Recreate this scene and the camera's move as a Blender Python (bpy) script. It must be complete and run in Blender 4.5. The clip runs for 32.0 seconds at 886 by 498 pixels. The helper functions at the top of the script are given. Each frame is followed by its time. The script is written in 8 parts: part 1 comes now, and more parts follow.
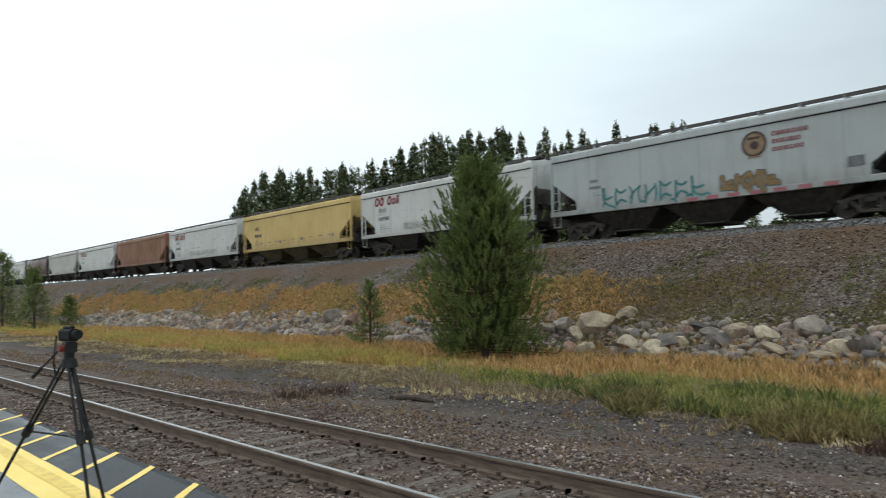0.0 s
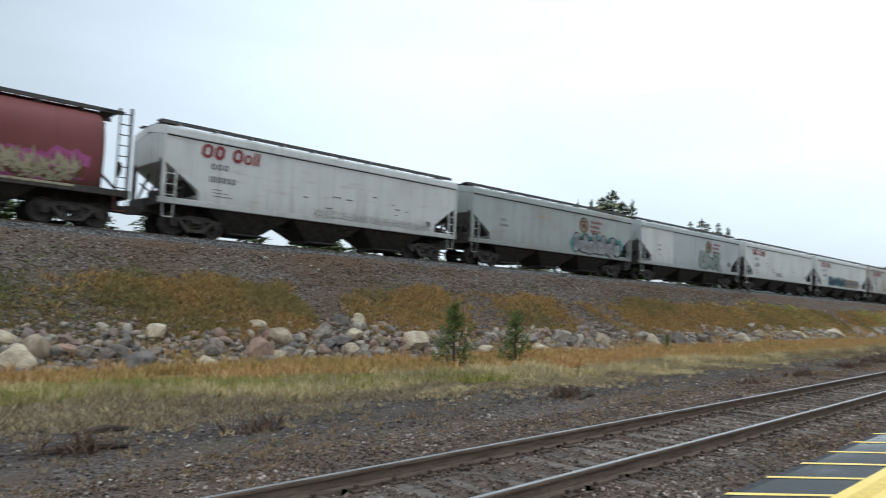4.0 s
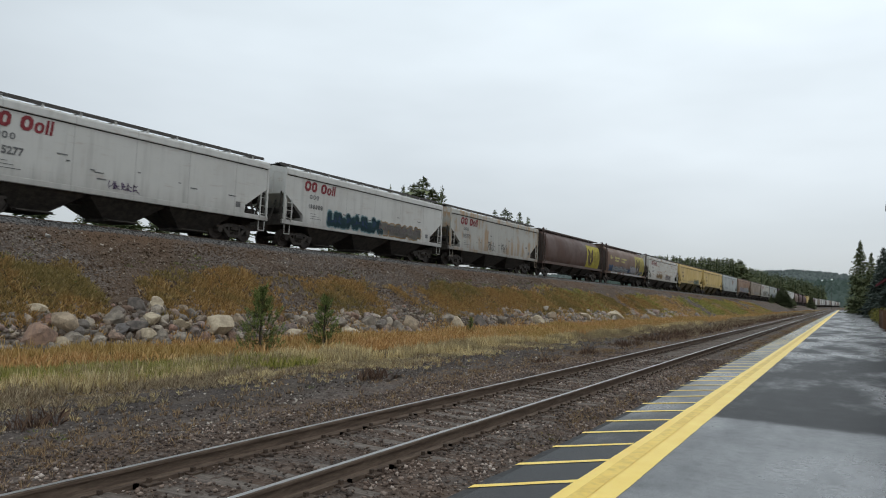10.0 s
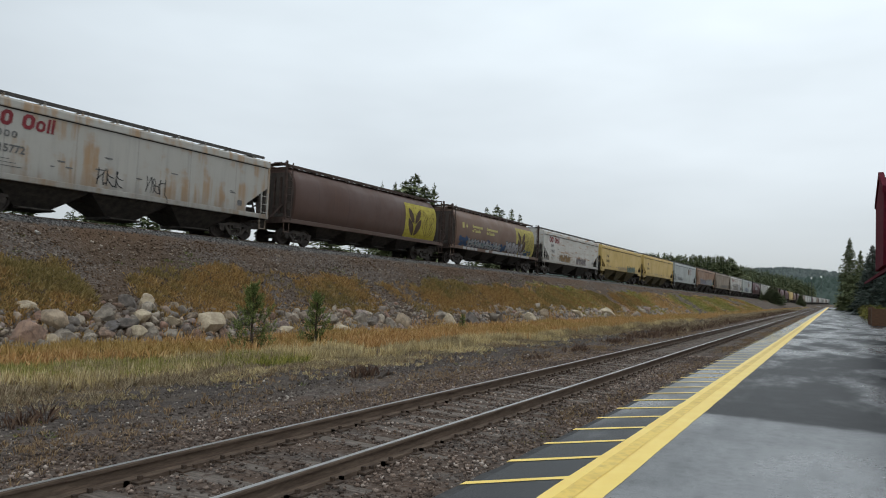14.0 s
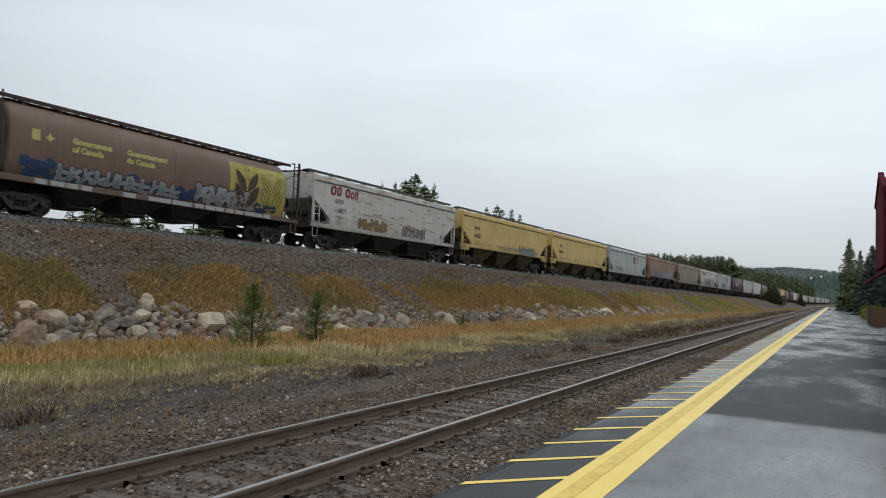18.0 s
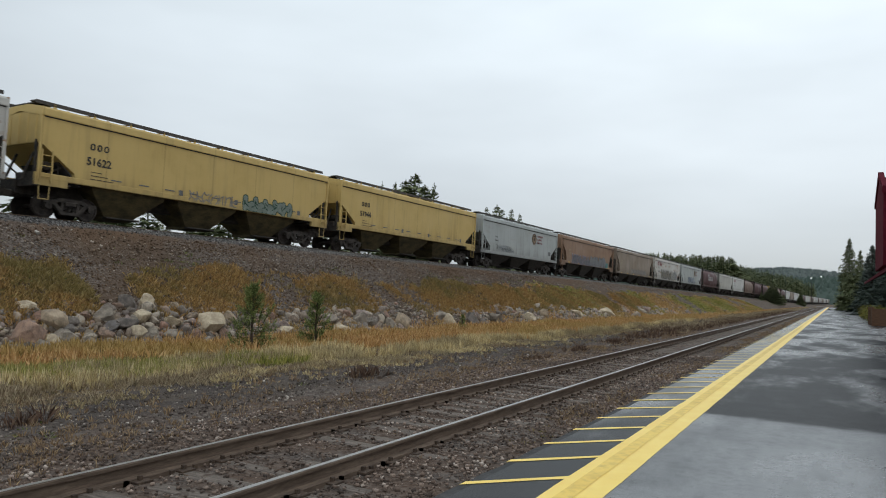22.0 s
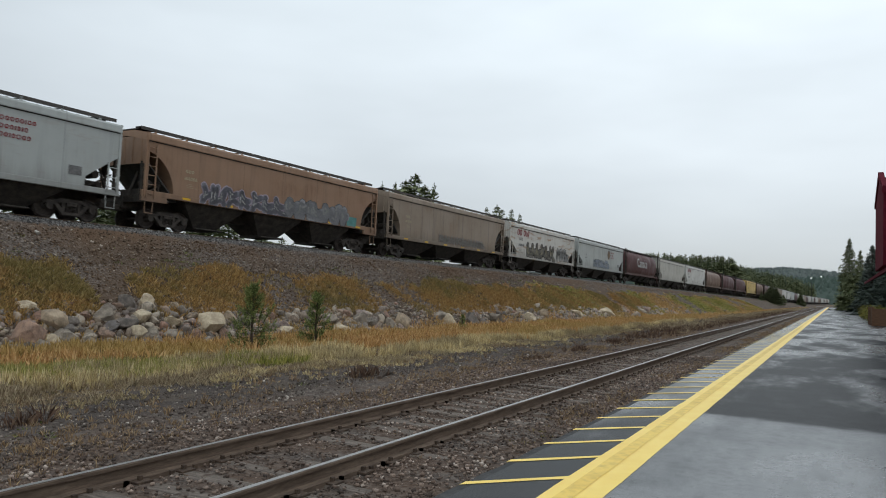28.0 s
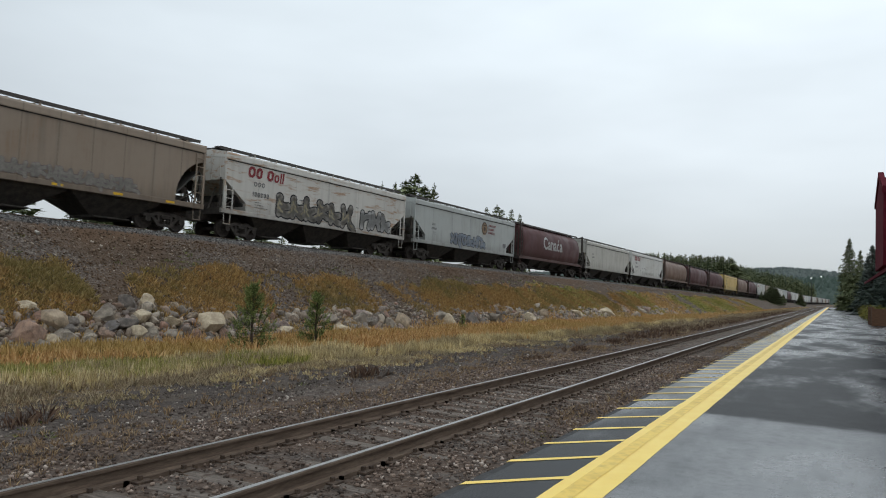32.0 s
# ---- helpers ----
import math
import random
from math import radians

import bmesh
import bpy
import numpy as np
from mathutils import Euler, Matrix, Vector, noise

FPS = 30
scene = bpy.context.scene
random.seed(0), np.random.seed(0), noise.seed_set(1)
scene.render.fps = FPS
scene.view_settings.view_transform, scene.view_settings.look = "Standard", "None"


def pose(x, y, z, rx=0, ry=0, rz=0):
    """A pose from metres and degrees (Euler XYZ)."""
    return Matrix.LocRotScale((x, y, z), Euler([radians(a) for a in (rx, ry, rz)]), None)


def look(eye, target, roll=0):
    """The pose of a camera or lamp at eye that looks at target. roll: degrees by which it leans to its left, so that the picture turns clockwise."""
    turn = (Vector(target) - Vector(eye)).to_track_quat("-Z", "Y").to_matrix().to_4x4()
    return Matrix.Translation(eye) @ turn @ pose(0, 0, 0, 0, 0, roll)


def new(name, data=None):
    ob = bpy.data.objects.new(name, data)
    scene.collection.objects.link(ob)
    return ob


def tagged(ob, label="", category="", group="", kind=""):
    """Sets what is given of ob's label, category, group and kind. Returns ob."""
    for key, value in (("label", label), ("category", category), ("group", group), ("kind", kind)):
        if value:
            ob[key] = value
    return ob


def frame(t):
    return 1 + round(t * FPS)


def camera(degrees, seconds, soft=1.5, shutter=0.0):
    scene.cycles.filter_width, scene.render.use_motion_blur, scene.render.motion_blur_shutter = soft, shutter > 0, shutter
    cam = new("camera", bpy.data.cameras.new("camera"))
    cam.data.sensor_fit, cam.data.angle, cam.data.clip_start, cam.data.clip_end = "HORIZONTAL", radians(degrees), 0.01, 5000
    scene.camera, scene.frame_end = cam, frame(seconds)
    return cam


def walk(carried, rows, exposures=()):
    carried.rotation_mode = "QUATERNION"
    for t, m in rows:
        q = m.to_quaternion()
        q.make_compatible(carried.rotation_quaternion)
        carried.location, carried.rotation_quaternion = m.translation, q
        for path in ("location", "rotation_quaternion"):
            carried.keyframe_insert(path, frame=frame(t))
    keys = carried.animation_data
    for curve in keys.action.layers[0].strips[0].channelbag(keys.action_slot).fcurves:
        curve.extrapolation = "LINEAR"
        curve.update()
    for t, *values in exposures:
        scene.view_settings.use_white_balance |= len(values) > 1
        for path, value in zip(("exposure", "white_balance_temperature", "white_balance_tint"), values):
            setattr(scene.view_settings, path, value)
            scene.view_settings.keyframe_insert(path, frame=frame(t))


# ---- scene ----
# World: x runs along the rails, y from the platform towards the embankment, z = 0 at the siding's rail head.
cam = camera(63.45, 32.0, soft=1.0, shutter=0.25)
EYE = (0.0, 0.0, 1.8)
SWAY = [(0, 0.05), (2, 0.05), (4, 0.03), (6.5, 0.0), (32, 0.0)]  # seconds, the eye's drift towards the rails as it is turned
PATH = [  # seconds, yaw, pitch, roll
    (0, 46.47, 3.67, 1.35),
    (0.5, 40.14, 3.52, 1.26), (1, 33.97, 3.38, 1.06), (1.5, 24.57, 3.17, 0.61), (2, 11.87, 3.07, 0.20), (2.5, -1.53, 3.10, -0.34),
    (3, -17.22, 3.26, -0.93), (3.5, -32.77, 3.65, -1.50), (4, -45.77, 4.11, -1.92), (4.5, -53.33, 4.38, -1.98), (6.5, -59.87, 3.74, -2.20), (7, -60.80, 3.50, -2.20),
    (7.5, -61.16, 3.31, -2.21), (8, -61.09, 3.24, -2.21), (8.5, -61.03, 3.24, -2.21), (9, -60.91, 3.30, -2.21), (9.5, -60.80, 3.31, -2.20), (10, -60.78, 3.33, -2.18),
    (10.5, -60.91, 3.17, -2.20), (11, -61.35, 3.12, -2.20), (11.5, -61.42, 3.13, -2.20), (20, -61.43, 3.13, -2.20), (32, -61.43, 3.13, -2.20)]
walk(cam, [(t, pose(EYE[0], EYE[1] + float(np.interp(t, *zip(*SWAY))), EYE[2], 90 + p, r, y)) for t, y, p, r in PATH],
     [(0, 0.36, 6350, 6), (0.5, 0.50, 6300, 6), (1, 0.64, 6250, 7), (2, 0.92, 6200, 8), (2.5, 1.04, 6150, 8), (3, 1.02, 6100, 8), (3.5, 0.74, 6050, 8), (4, 0.42, 6050, 8), (4.5, 0.22, 6250, 9), (6.5, 0.01, 6500, 10), (9, -0.02, 6500, 10), (32, -0.01, 6500, 10)])

# ---- overcast sky and a wide, weak sun ----
world = bpy.data.worlds.new("overcast")
scene.world = world
world.use_nodes = True
wn, wl = world.node_tree.nodes, world.node_tree.links
wn.clear()
w_out, w_bg = wn.new("ShaderNodeOutputWorld"), wn.new("ShaderNodeBackground")
w_co = wn.new("ShaderNodeTexCoord")
w_sep = wn.new("ShaderNodeSeparateXYZ")
w_map = wn.new("ShaderNodeMapRange")
w_map.inputs["From Min"].default_value, w_map.inputs["From Max"].default_value = 0.0, 1.0
w_map.inputs["To Min"].default_value, w_map.inputs["To Max"].default_value = 0.66, 1.42
w_scale = wn.new("ShaderNodeMapping")
w_scale.inputs["Scale"].default_value = (1.0, 1.0, 3.5)
w_noise = wn.new("ShaderNodeTexNoise")
w_noise.inputs["Scale"].default_value, w_noise.inputs["Detail"].default_value = 1.6, 4.0
w_cloud = wn.new("ShaderNodeMapRange")
w_cloud.inputs["From Min"].default_value, w_cloud.inputs["From Max"].default_value = 0.3, 0.7
w_cloud.inputs["To Min"].default_value, w_cloud.inputs["To Max"].default_value = 0.88, 1.10
w_mul = wn.new("ShaderNodeMath")
w_mul.operation = "MULTIPLY"
w_ramp = wn.new("ShaderNodeValToRGB")
w_ramp.color_ramp.elements[0].position, w_ramp.color_ramp.elements[0].color = 0.02, (0.918, 0.982, 1.027, 1)
w_ramp.color_ramp.elements[1].position, w_ramp.color_ramp.elements[1].color = 0.40, (0.893, 0.992, 1.05, 1)
w_vec = wn.new("ShaderNodeVectorMath")
w_vec.operation = "SCALE"
w_sky = wn.new("ShaderNodeTexSky")
w_sky.sky_type, w_sky.sun_disc = "NISHITA", False
w_sky.sun_elevation, w_sky.sun_rotation = radians(48), radians(200)
w_mix = wn.new("ShaderNodeVectorMath")
w_mix.operation = "MULTIPLY_ADD"
w_mix.inputs[1].default_value = (0.012, 0.012, 0.012)
wl.new(w_co.outputs["Generated"], w_sep.inputs[0])
wl.new(w_sep.outputs["Z"], w_map.inputs["Value"])
wl.new(w_sep.outputs["Z"], w_ramp.inputs["Fac"])
wl.new(w_co.outputs["Generated"], w_scale.inputs["Vector"])
wl.new(w_scale.outputs[0], w_noise.inputs["Vector"])
wl.new(w_noise.outputs["Fac"], w_cloud.inputs["Value"])
wl.new(w_map.outputs[0], w_mul.inputs[0])
wl.new(w_cloud.outputs[0], w_mul.inputs[1])
wl.new(w_ramp.outputs["Color"], w_vec.inputs[0])
w_sq = wn.new("ShaderNodeMath")
w_sq.operation = "MULTIPLY"
w_side = wn.new("ShaderNodeMath")
w_side.operation = "MULTIPLY_ADD"
w_side.inputs[1].default_value, w_side.inputs[2].default_value = 0.79, 0.36
w_root = wn.new("ShaderNodeMath")
w_root.operation, w_root.inputs[1].default_value = "POWER", 0.5
w_soft = wn.new("ShaderNodeMath")
w_soft.operation, w_soft.inputs[1].default_value = "ADD", 0.012
w_all = wn.new("ShaderNodeMath")
w_all.operation = "MULTIPLY"
wl.new(w_sep.outputs["X"], w_sq.inputs[0])
wl.new(w_sep.outputs["X"], w_sq.inputs[1])
wl.new(w_sq.outputs[0], w_soft.inputs[0])
wl.new(w_soft.outputs[0], w_root.inputs[0])
wl.new(w_root.outputs[0], w_side.inputs[0])
wl.new(w_side.outputs[0], w_all.inputs[0])
w_ax = wn.new("ShaderNodeMapRange")
w_ax.interpolation_type = "SMOOTHSTEP"
w_ax.inputs["From Min"].default_value, w_ax.inputs["From Max"].default_value = 0.62, 1.0
w_az = wn.new("ShaderNodeMapRange")
w_az.interpolation_type = "SMOOTHSTEP"
w_az.inputs["From Min"].default_value, w_az.inputs["From Max"].default_value = 0.0, 0.22
w_az.inputs["To Min"].default_value, w_az.inputs["To Max"].default_value = 0.36, 0.0
w_bank = wn.new("ShaderNodeMath")
w_bank.operation = "MULTIPLY"
w_rest = wn.new("ShaderNodeMath")
w_rest.operation, w_rest.inputs[0].default_value = "SUBTRACT", 1.0
w_both = wn.new("ShaderNodeMath")
w_both.operation = "MULTIPLY"
wl.new(w_sep.outputs["X"], w_ax.inputs["Value"])
wl.new(w_sep.outputs["Z"], w_az.inputs["Value"])
wl.new(w_ax.outputs[0], w_bank.inputs[0])
wl.new(w_az.outputs[0], w_bank.inputs[1])
wl.new(w_bank.outputs[0], w_rest.inputs[1])
wl.new(w_mul.outputs[0], w_both.inputs[0])
wl.new(w_rest.outputs[0], w_both.inputs[1])
wl.new(w_both.outputs[0], w_all.inputs[1])
wl.new(w_all.outputs[0], w_vec.inputs["Scale"])
wl.new(w_sky.outputs["Color"], w_mix.inputs[0])
wl.new(w_vec.outputs[0], w_mix.inputs[2])
wl.new(w_mix.outputs[0], w_bg.inputs["Color"])
wl.new(w_bg.outputs[0], w_out.inputs["Surface"])
w_bg.inputs["Strength"].default_value = 1.0

sun = new("sun", bpy.data.lights.new("sun", "SUN"))
sun.data.energy, sun.data.angle, sun.data.color = 0.45, radians(40), (1.0, 0.97, 0.93)
sun.matrix_world = look((0, 0, 60), (12, 32, 0))


# ---- materials ----
def nodes_of(name, rough=0.8, metal=0.0, spec=0.4):
    m = bpy.data.materials.new(name)
    m.use_nodes = True
    n, l = m.node_tree.nodes, m.node_tree.links
    b = n["Principled BSDF"]
    b.inputs["Roughness"].default_value, b.inputs["Metallic"].default_value = rough, metal
    b.inputs["Specular IOR Level"].default_value = spec
    return m, n, l, b


def coords(n, l, kind="Object", scale=(1, 1, 1), shuffle=False):
    co = n.new("ShaderNodeTexCoord")
    mp = n.new("ShaderNodeMapping")
    mp.inputs["Scale"].default_value = scale
    src = n.new("ShaderNodeNewGeometry").outputs["Position"] if kind == "World" else co.outputs[kind]
    if shuffle:
        oi = n.new("ShaderNodeObjectInfo")
        ml = n.new("ShaderNodeMath")
        ml.operation, ml.inputs[1].default_value = "MULTIPLY", 173.0
        l.new(oi.outputs["Random"], ml.inputs[0])
        l.new(ml.outputs[0], mp.inputs["Location"])
    l.new(src, mp.inputs["Vector"])
    return mp.outputs[0]


def fuzz(n, l, vec, scale, detail=4.0, rough=0.6):
    t = n.new("ShaderNodeTexNoise")
    t.inputs["Scale"].default_value, t.inputs["Detail"].default_value, t.inputs["Roughness"].default_value = scale, detail, rough
    l.new(vec, t.inputs["Vector"])
    return t.outputs["Fac"]


def ramp(n, l, fac, stops):
    r = n.new("ShaderNodeValToRGB")
    els = r.color_ramp.elements
    while len(els) < len(stops):
        els.new(0.5)
    for e, (p, c) in zip(els, stops):
        e.position, e.color = p, (*c, 1) if len(c) == 3 else c
    l.new(fac, r.inputs["Fac"])
    return r.outputs["Color"]


def mix(n, l, fac, a, b, mode="MIX"):
    m = n.new("ShaderNodeMix")
    m.data_type, m.blend_type = "RGBA", mode
    for k, v in ((0, fac), (6, a), (7, b)):
        if isinstance(v, (int, float)):
            m.inputs[k].default_value = v
        elif isinstance(v, tuple):
            m.inputs[k].default_value = (*v, 1)
        else:
            l.new(v, m.inputs[k])
    return m.outputs[2]


def step(n, l, value, lo, hi, a=0.0, b=1.0):
    m = n.new("ShaderNodeMapRange")
    m.interpolation_type = "SMOOTHSTEP"
    m.inputs["From Min"].default_value, m.inputs["From Max"].default_value = lo, hi
    m.inputs["To Min"].default_value, m.inputs["To Max"].default_value = a, b
    l.new(value, m.inputs["Value"])
    return m.outputs[0]


def bump(n, l, b, height, strength=0.4, distance=0.02):
    p = n.new("ShaderNodeBump")
    p.inputs["Strength"].default_value, p.inputs["Distance"].default_value = strength, distance
    l.new(height, p.inputs["Height"])
    l.new(p.outputs[0], b.inputs["Normal"])


def grained(name, dark, light, scale=6.0, rough=0.85, metal=0.0, bumps=0.3, stretch=(1, 1, 1), fine=5.0, shuffle=True, kind="Object", spec=0.35, depth=0.01):
    m, n, l, b = nodes_of(name, rough, metal, spec)
    v = coords(n, l, kind, stretch, shuffle)
    a, c = fuzz(n, l, v, scale), fuzz(n, l, v, scale * fine)
    col = ramp(n, l, a, [(0.3, dark), (0.7, light)])
    col = mix(n, l, step(n, l, c, 0.35, 0.75, 0.0, 0.45), col, tuple(x * 0.55 for x in dark))
    l.new(col, b.inputs["Base Color"])
    bump(n, l, b, c, bumps, depth)
    return m


def island(name, stops, rough=0.9, zone=None, spec=0.2):
    """A colour for each loose piece of a joined mesh, with slow patches along the ground."""
    m, n, l, b = nodes_of(name, rough, 0.0, spec)
    g = n.new("ShaderNodeNewGeometry")
    col = ramp(n, l, g.outputs["Random Per Island"], stops)
    if zone:
        f = fuzz(n, l, coords(n, l, "World"), zone[0], 3.0)
        col = mix(n, l, step(n, l, f, 0.42, 0.62), col, ramp(n, l, g.outputs["Random Per Island"], zone[1]))
    l.new(col, b.inputs["Base Color"])
    return m


def paint(name, base, rust=0.25, grime_shade=0.35, rust_col=(0.23, 0.10, 0.04), rough=0.55, seams=1.38, dashes=0.0, seam_k=0.5, low_tone=0.5):
    """Weathered car paint: vertical streaks, rust blooms, a browner tone low on the side."""
    m, n, l, b = nodes_of(name, rough, 0.0, 0.35)
    v = coords(n, l, "Object", (1, 1, 1), True)
    vs = coords(n, l, "Object", (2.6, 0.5, 0.22), True)
    vf = coords(n, l, "Object", (14, 3, 0.6), True)
    big, streak, fine = fuzz(n, l, v, 0.55, 5), fuzz(n, l, vs, 1.0, 5), fuzz(n, l, vf, 1.0, 4)
    col = mix(n, l, step(n, l, big, 0.35, 0.7, 0.0, 0.35), base, tuple(c * 0.78 for c in base))
    col = mix(n, l, step(n, l, streak, 0.48, 0.75, 0.0, grime_shade), col, tuple(c * 0.42 + 0.02 for c in base))
    col = mix(n, l, step(n, l, fine, 0.55, 0.8, 0.0, grime_shade * 0.6), col, tuple(c * 0.5 + 0.015 for c in base))
    patch = n.new("ShaderNodeMath")
    patch.operation = "MULTIPLY"
    l.new(step(n, l, big, 0.52 if rust < 0.7 else 0.44, 0.68 if rust < 0.7 else 0.58), patch.inputs[0])
    l.new(step(n, l, fine if rust < 0.7 else streak, 0.40, 0.62), patch.inputs[1])
    pm = n.new("ShaderNodeMath")
    pm.operation, pm.inputs[1].default_value = "MULTIPLY", rust
    l.new(patch.outputs[0], pm.inputs[0])
    col = mix(n, l, pm.outputs[0], col, rust_col)
    if dashes:
        vd = coords(n, l, "Object", (0.45, 1.0, 2.8), True)
        dm = n.new("ShaderNodeMath")
        dm.operation = "MULTIPLY"
        l.new(step(n, l, fuzz(n, l, vd, 1.5, 5, 0.65), 0.52 if dashes > 0.5 else 0.56, 0.64 if dashes > 0.5 else 0.70), dm.inputs[0])
        l.new(step(n, l, big, 0.36, 0.55, 0.1, dashes), dm.inputs[1])
        col = mix(n, l, dm.outputs[0], col, rust_col)
    if seams:
        sx = n.new("ShaderNodeSeparateXYZ")
        l.new(coords(n, l, "Object"), sx.inputs[0])
        fr = n.new("ShaderNodeMath")
        fr.operation, fr.inputs[1].default_value = "PINGPONG", seams
        l.new(sx.outputs["X"], fr.inputs[0])
        col = mix(n, l, step(n, l, fr.outputs[0], 0.004, 0.03, seam_k, 0.0), col, tuple(c * 0.42 for c in base))
    # browner, darker tone above the sill, stronger downwards, its edge ragged along the streaks
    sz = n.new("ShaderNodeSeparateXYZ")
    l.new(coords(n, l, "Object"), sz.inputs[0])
    low_edge = n.new("ShaderNodeMath")
    low_edge.operation, low_edge.inputs[1].default_value = "MULTIPLY_ADD", -1.5
    l.new(streak, low_edge.inputs[0])
    l.new(sz.outputs["Z"], low_edge.inputs[2])
    col = mix(n, l, step(n, l, low_edge.outputs[0], 0.20, 1.45, low_tone, 0.0), col, tuple(0.25 * c + q for c, q in zip(base, (0.060, 0.046, 0.034))))
    l.new(col, b.inputs["Base Color"])
    l.new(step(n, l, big, 0.3, 0.7, rough - 0.1, rough + 0.2), b.inputs["Roughness"])
    bump(n, l, b, big, 0.12, 0.03)
    return m


def plain(name, col, rough=0.6, metal=0.0):
    return grained(name, tuple(c * 0.86 for c in col), col, 3.0, rough, metal, 0.08, fine=8.0)


M = {}
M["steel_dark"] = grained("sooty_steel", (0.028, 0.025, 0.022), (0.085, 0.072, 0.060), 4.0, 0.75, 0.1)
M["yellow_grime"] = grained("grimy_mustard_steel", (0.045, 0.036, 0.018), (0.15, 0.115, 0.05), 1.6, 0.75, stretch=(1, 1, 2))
M["stencil_pale"] = grained("pale_limestone", (0.42, 0.40, 0.37), (0.62, 0.60, 0.56), 6.0, 0.85)
M["truck_steel"] = grained("dusty_cast_steel", (0.030, 0.026, 0.023), (0.092, 0.076, 0.064), 5.0, 0.8, 0.1)
M["wheel"] = grained("wheel_steel", (0.030, 0.025, 0.022), (0.09, 0.072, 0.060), 5.0, 0.65, 0.2)
M["rail_side"] = grained("rusty_rail", (0.0891, 0.062, 0.0455), (0.209, 0.152, 0.112), 7.0, 0.75, 0.15, stretch=(0.4, 3, 3), shuffle=False)
M["rail_head"] = grained("worn_rail_head", (0.34, 0.332, 0.323), (0.51, 0.501, 0.493), 5.0, 0.28, 0.85, 0.05, stretch=(0.3, 6, 3), shuffle=False)
M["tie"] = grained("weathered_tie", (0.070, 0.054, 0.044), (0.22, 0.182, 0.152), 5.0, 0.85, 0.0, 0.6, stretch=(6, 0.8, 6))
M["plate"] = grained("rusty_plate", (0.055, 0.040, 0.031), (0.125, 0.085, 0.060), 12.0, 0.8, 0.2)
M["board"] = grained("running_board_grating", (0.05, 0.045, 0.042), (0.12, 0.11, 0.10), 4.0, 0.7, 0.3, stretch=(8, 1, 1))
M["bark"] = grained("pine_bark", (0.03, 0.022, 0.017), (0.11, 0.08, 0.06), 9.0, 0.95, 0.0, 0.8, stretch=(1, 1, 0.3))
M["tripod"] = grained("black_tripod", (0.008, 0.008, 0.009), (0.02, 0.02, 0.021), 9.0, 0.55, 0.1)
M["camera_body"] = grained("black_camera_shell", (0.006, 0.006, 0.007), (0.014, 0.014, 0.015), 20.0, 0.8)
M["red_plastic"] = plain("dull_red_plastic", (0.22, 0.025, 0.02), 0.5)
M["wood"] = grained("brown_timber", (0.07, 0.035, 0.02), (0.17, 0.09, 0.05), 4.0, 0.8, stretch=(1, 1, 6))
M["maroon"] = grained("maroon_paint", (0.075, 0.010, 0.018), (0.13, 0.018, 0.030), 3.0, 0.95, 0.0, 0.15, spec=0.05)
M["shingle"] = grained("dark_red_roof", (0.05, 0.018, 0.015), (0.10, 0.035, 0.03), 8.0, 0.85)
M["lamp_glow"], _n, _l, _b = nodes_of("flood_lamp_glow", 0.3)
_b.inputs["Emission Color"].default_value, _b.inputs["Emission Strength"].default_value = (1, 0.98, 0.93, 1), 6.0

# wet asphalt of the platform: a lighter slab at hand, older dark asphalt past its seam, water lying on it further on
_m, _n, _l, _b = nodes_of("wet_asphalt", 0.3, 0.0, 0.3)
_v = coords(_n, _l, "World")
_vs = coords(_n, _l, "World", (0.34, 0.9, 1.0))
_wet, _fine, _big, _blot = fuzz(_n, _l, _vs, 0.55, 6.0, 0.6), fuzz(_n, _l, _v, 55.0, 3), fuzz(_n, _l, _v, 2.2, 5), fuzz(_n, _l, _v, 9.0, 4)
_sx = _n.new("ShaderNodeSeparateXYZ")
_l.new(_v, _sx.inputs[0])
_edge = _n.new("ShaderNodeMath")
_edge.operation, _edge.inputs[1].default_value = "MULTIPLY_ADD", 0.6
_l.new(_big, _edge.inputs[0])
_l.new(_sx.outputs["X"], _edge.inputs[2])
# edge strip pales with distance: the sky's reflection put into its base colour
_strip = step(_n, _l, _sx.outputs["Y"], 2.0, 2.2)
_past = mix(_n, _l, _strip, step(_n, _l, _edge.outputs[0], 12.0, 12.5), step(_n, _l, _edge.outputs[0], 10.0, 17.0, 0.80, 0.0))
_slab = ramp(_n, _l, _fine, [(0.35, (0.115, 0.120, 0.124)), (0.7, (0.20, 0.206, 0.212))])
_old = ramp(_n, _l, _fine, [(0.35, (0.012, 0.012, 0.013)), (0.7, (0.046, 0.046, 0.048))])
_col = mix(_n, _l, _past, _slab, _old)
_col = mix(_n, _l, step(_n, _l, _big, 0.42, 0.70, 0.0, 0.40), _col, (0.055, 0.056, 0.059))
_col = mix(_n, _l, step(_n, _l, _blot, 0.50, 0.72, 0.0, 0.22), _col, (0.022, 0.022, 0.024))
_l.new(_col, _b.inputs["Base Color"])
_water = _n.new("ShaderNodeMath")
_water.operation = "MULTIPLY_ADD"
_l.new(step(_n, _l, _edge.outputs[0], 16.0, 40.0, -0.09, 0.02), _water.inputs[0])
_water.inputs[1].default_value = 1.0
_l.new(_wet, _water.inputs[2])
_lying = mix(_n, _l, _past, step(_n, _l, _wet, 0.15, 0.90), step(_n, _l, _water.outputs[0], 0.37, 0.68))
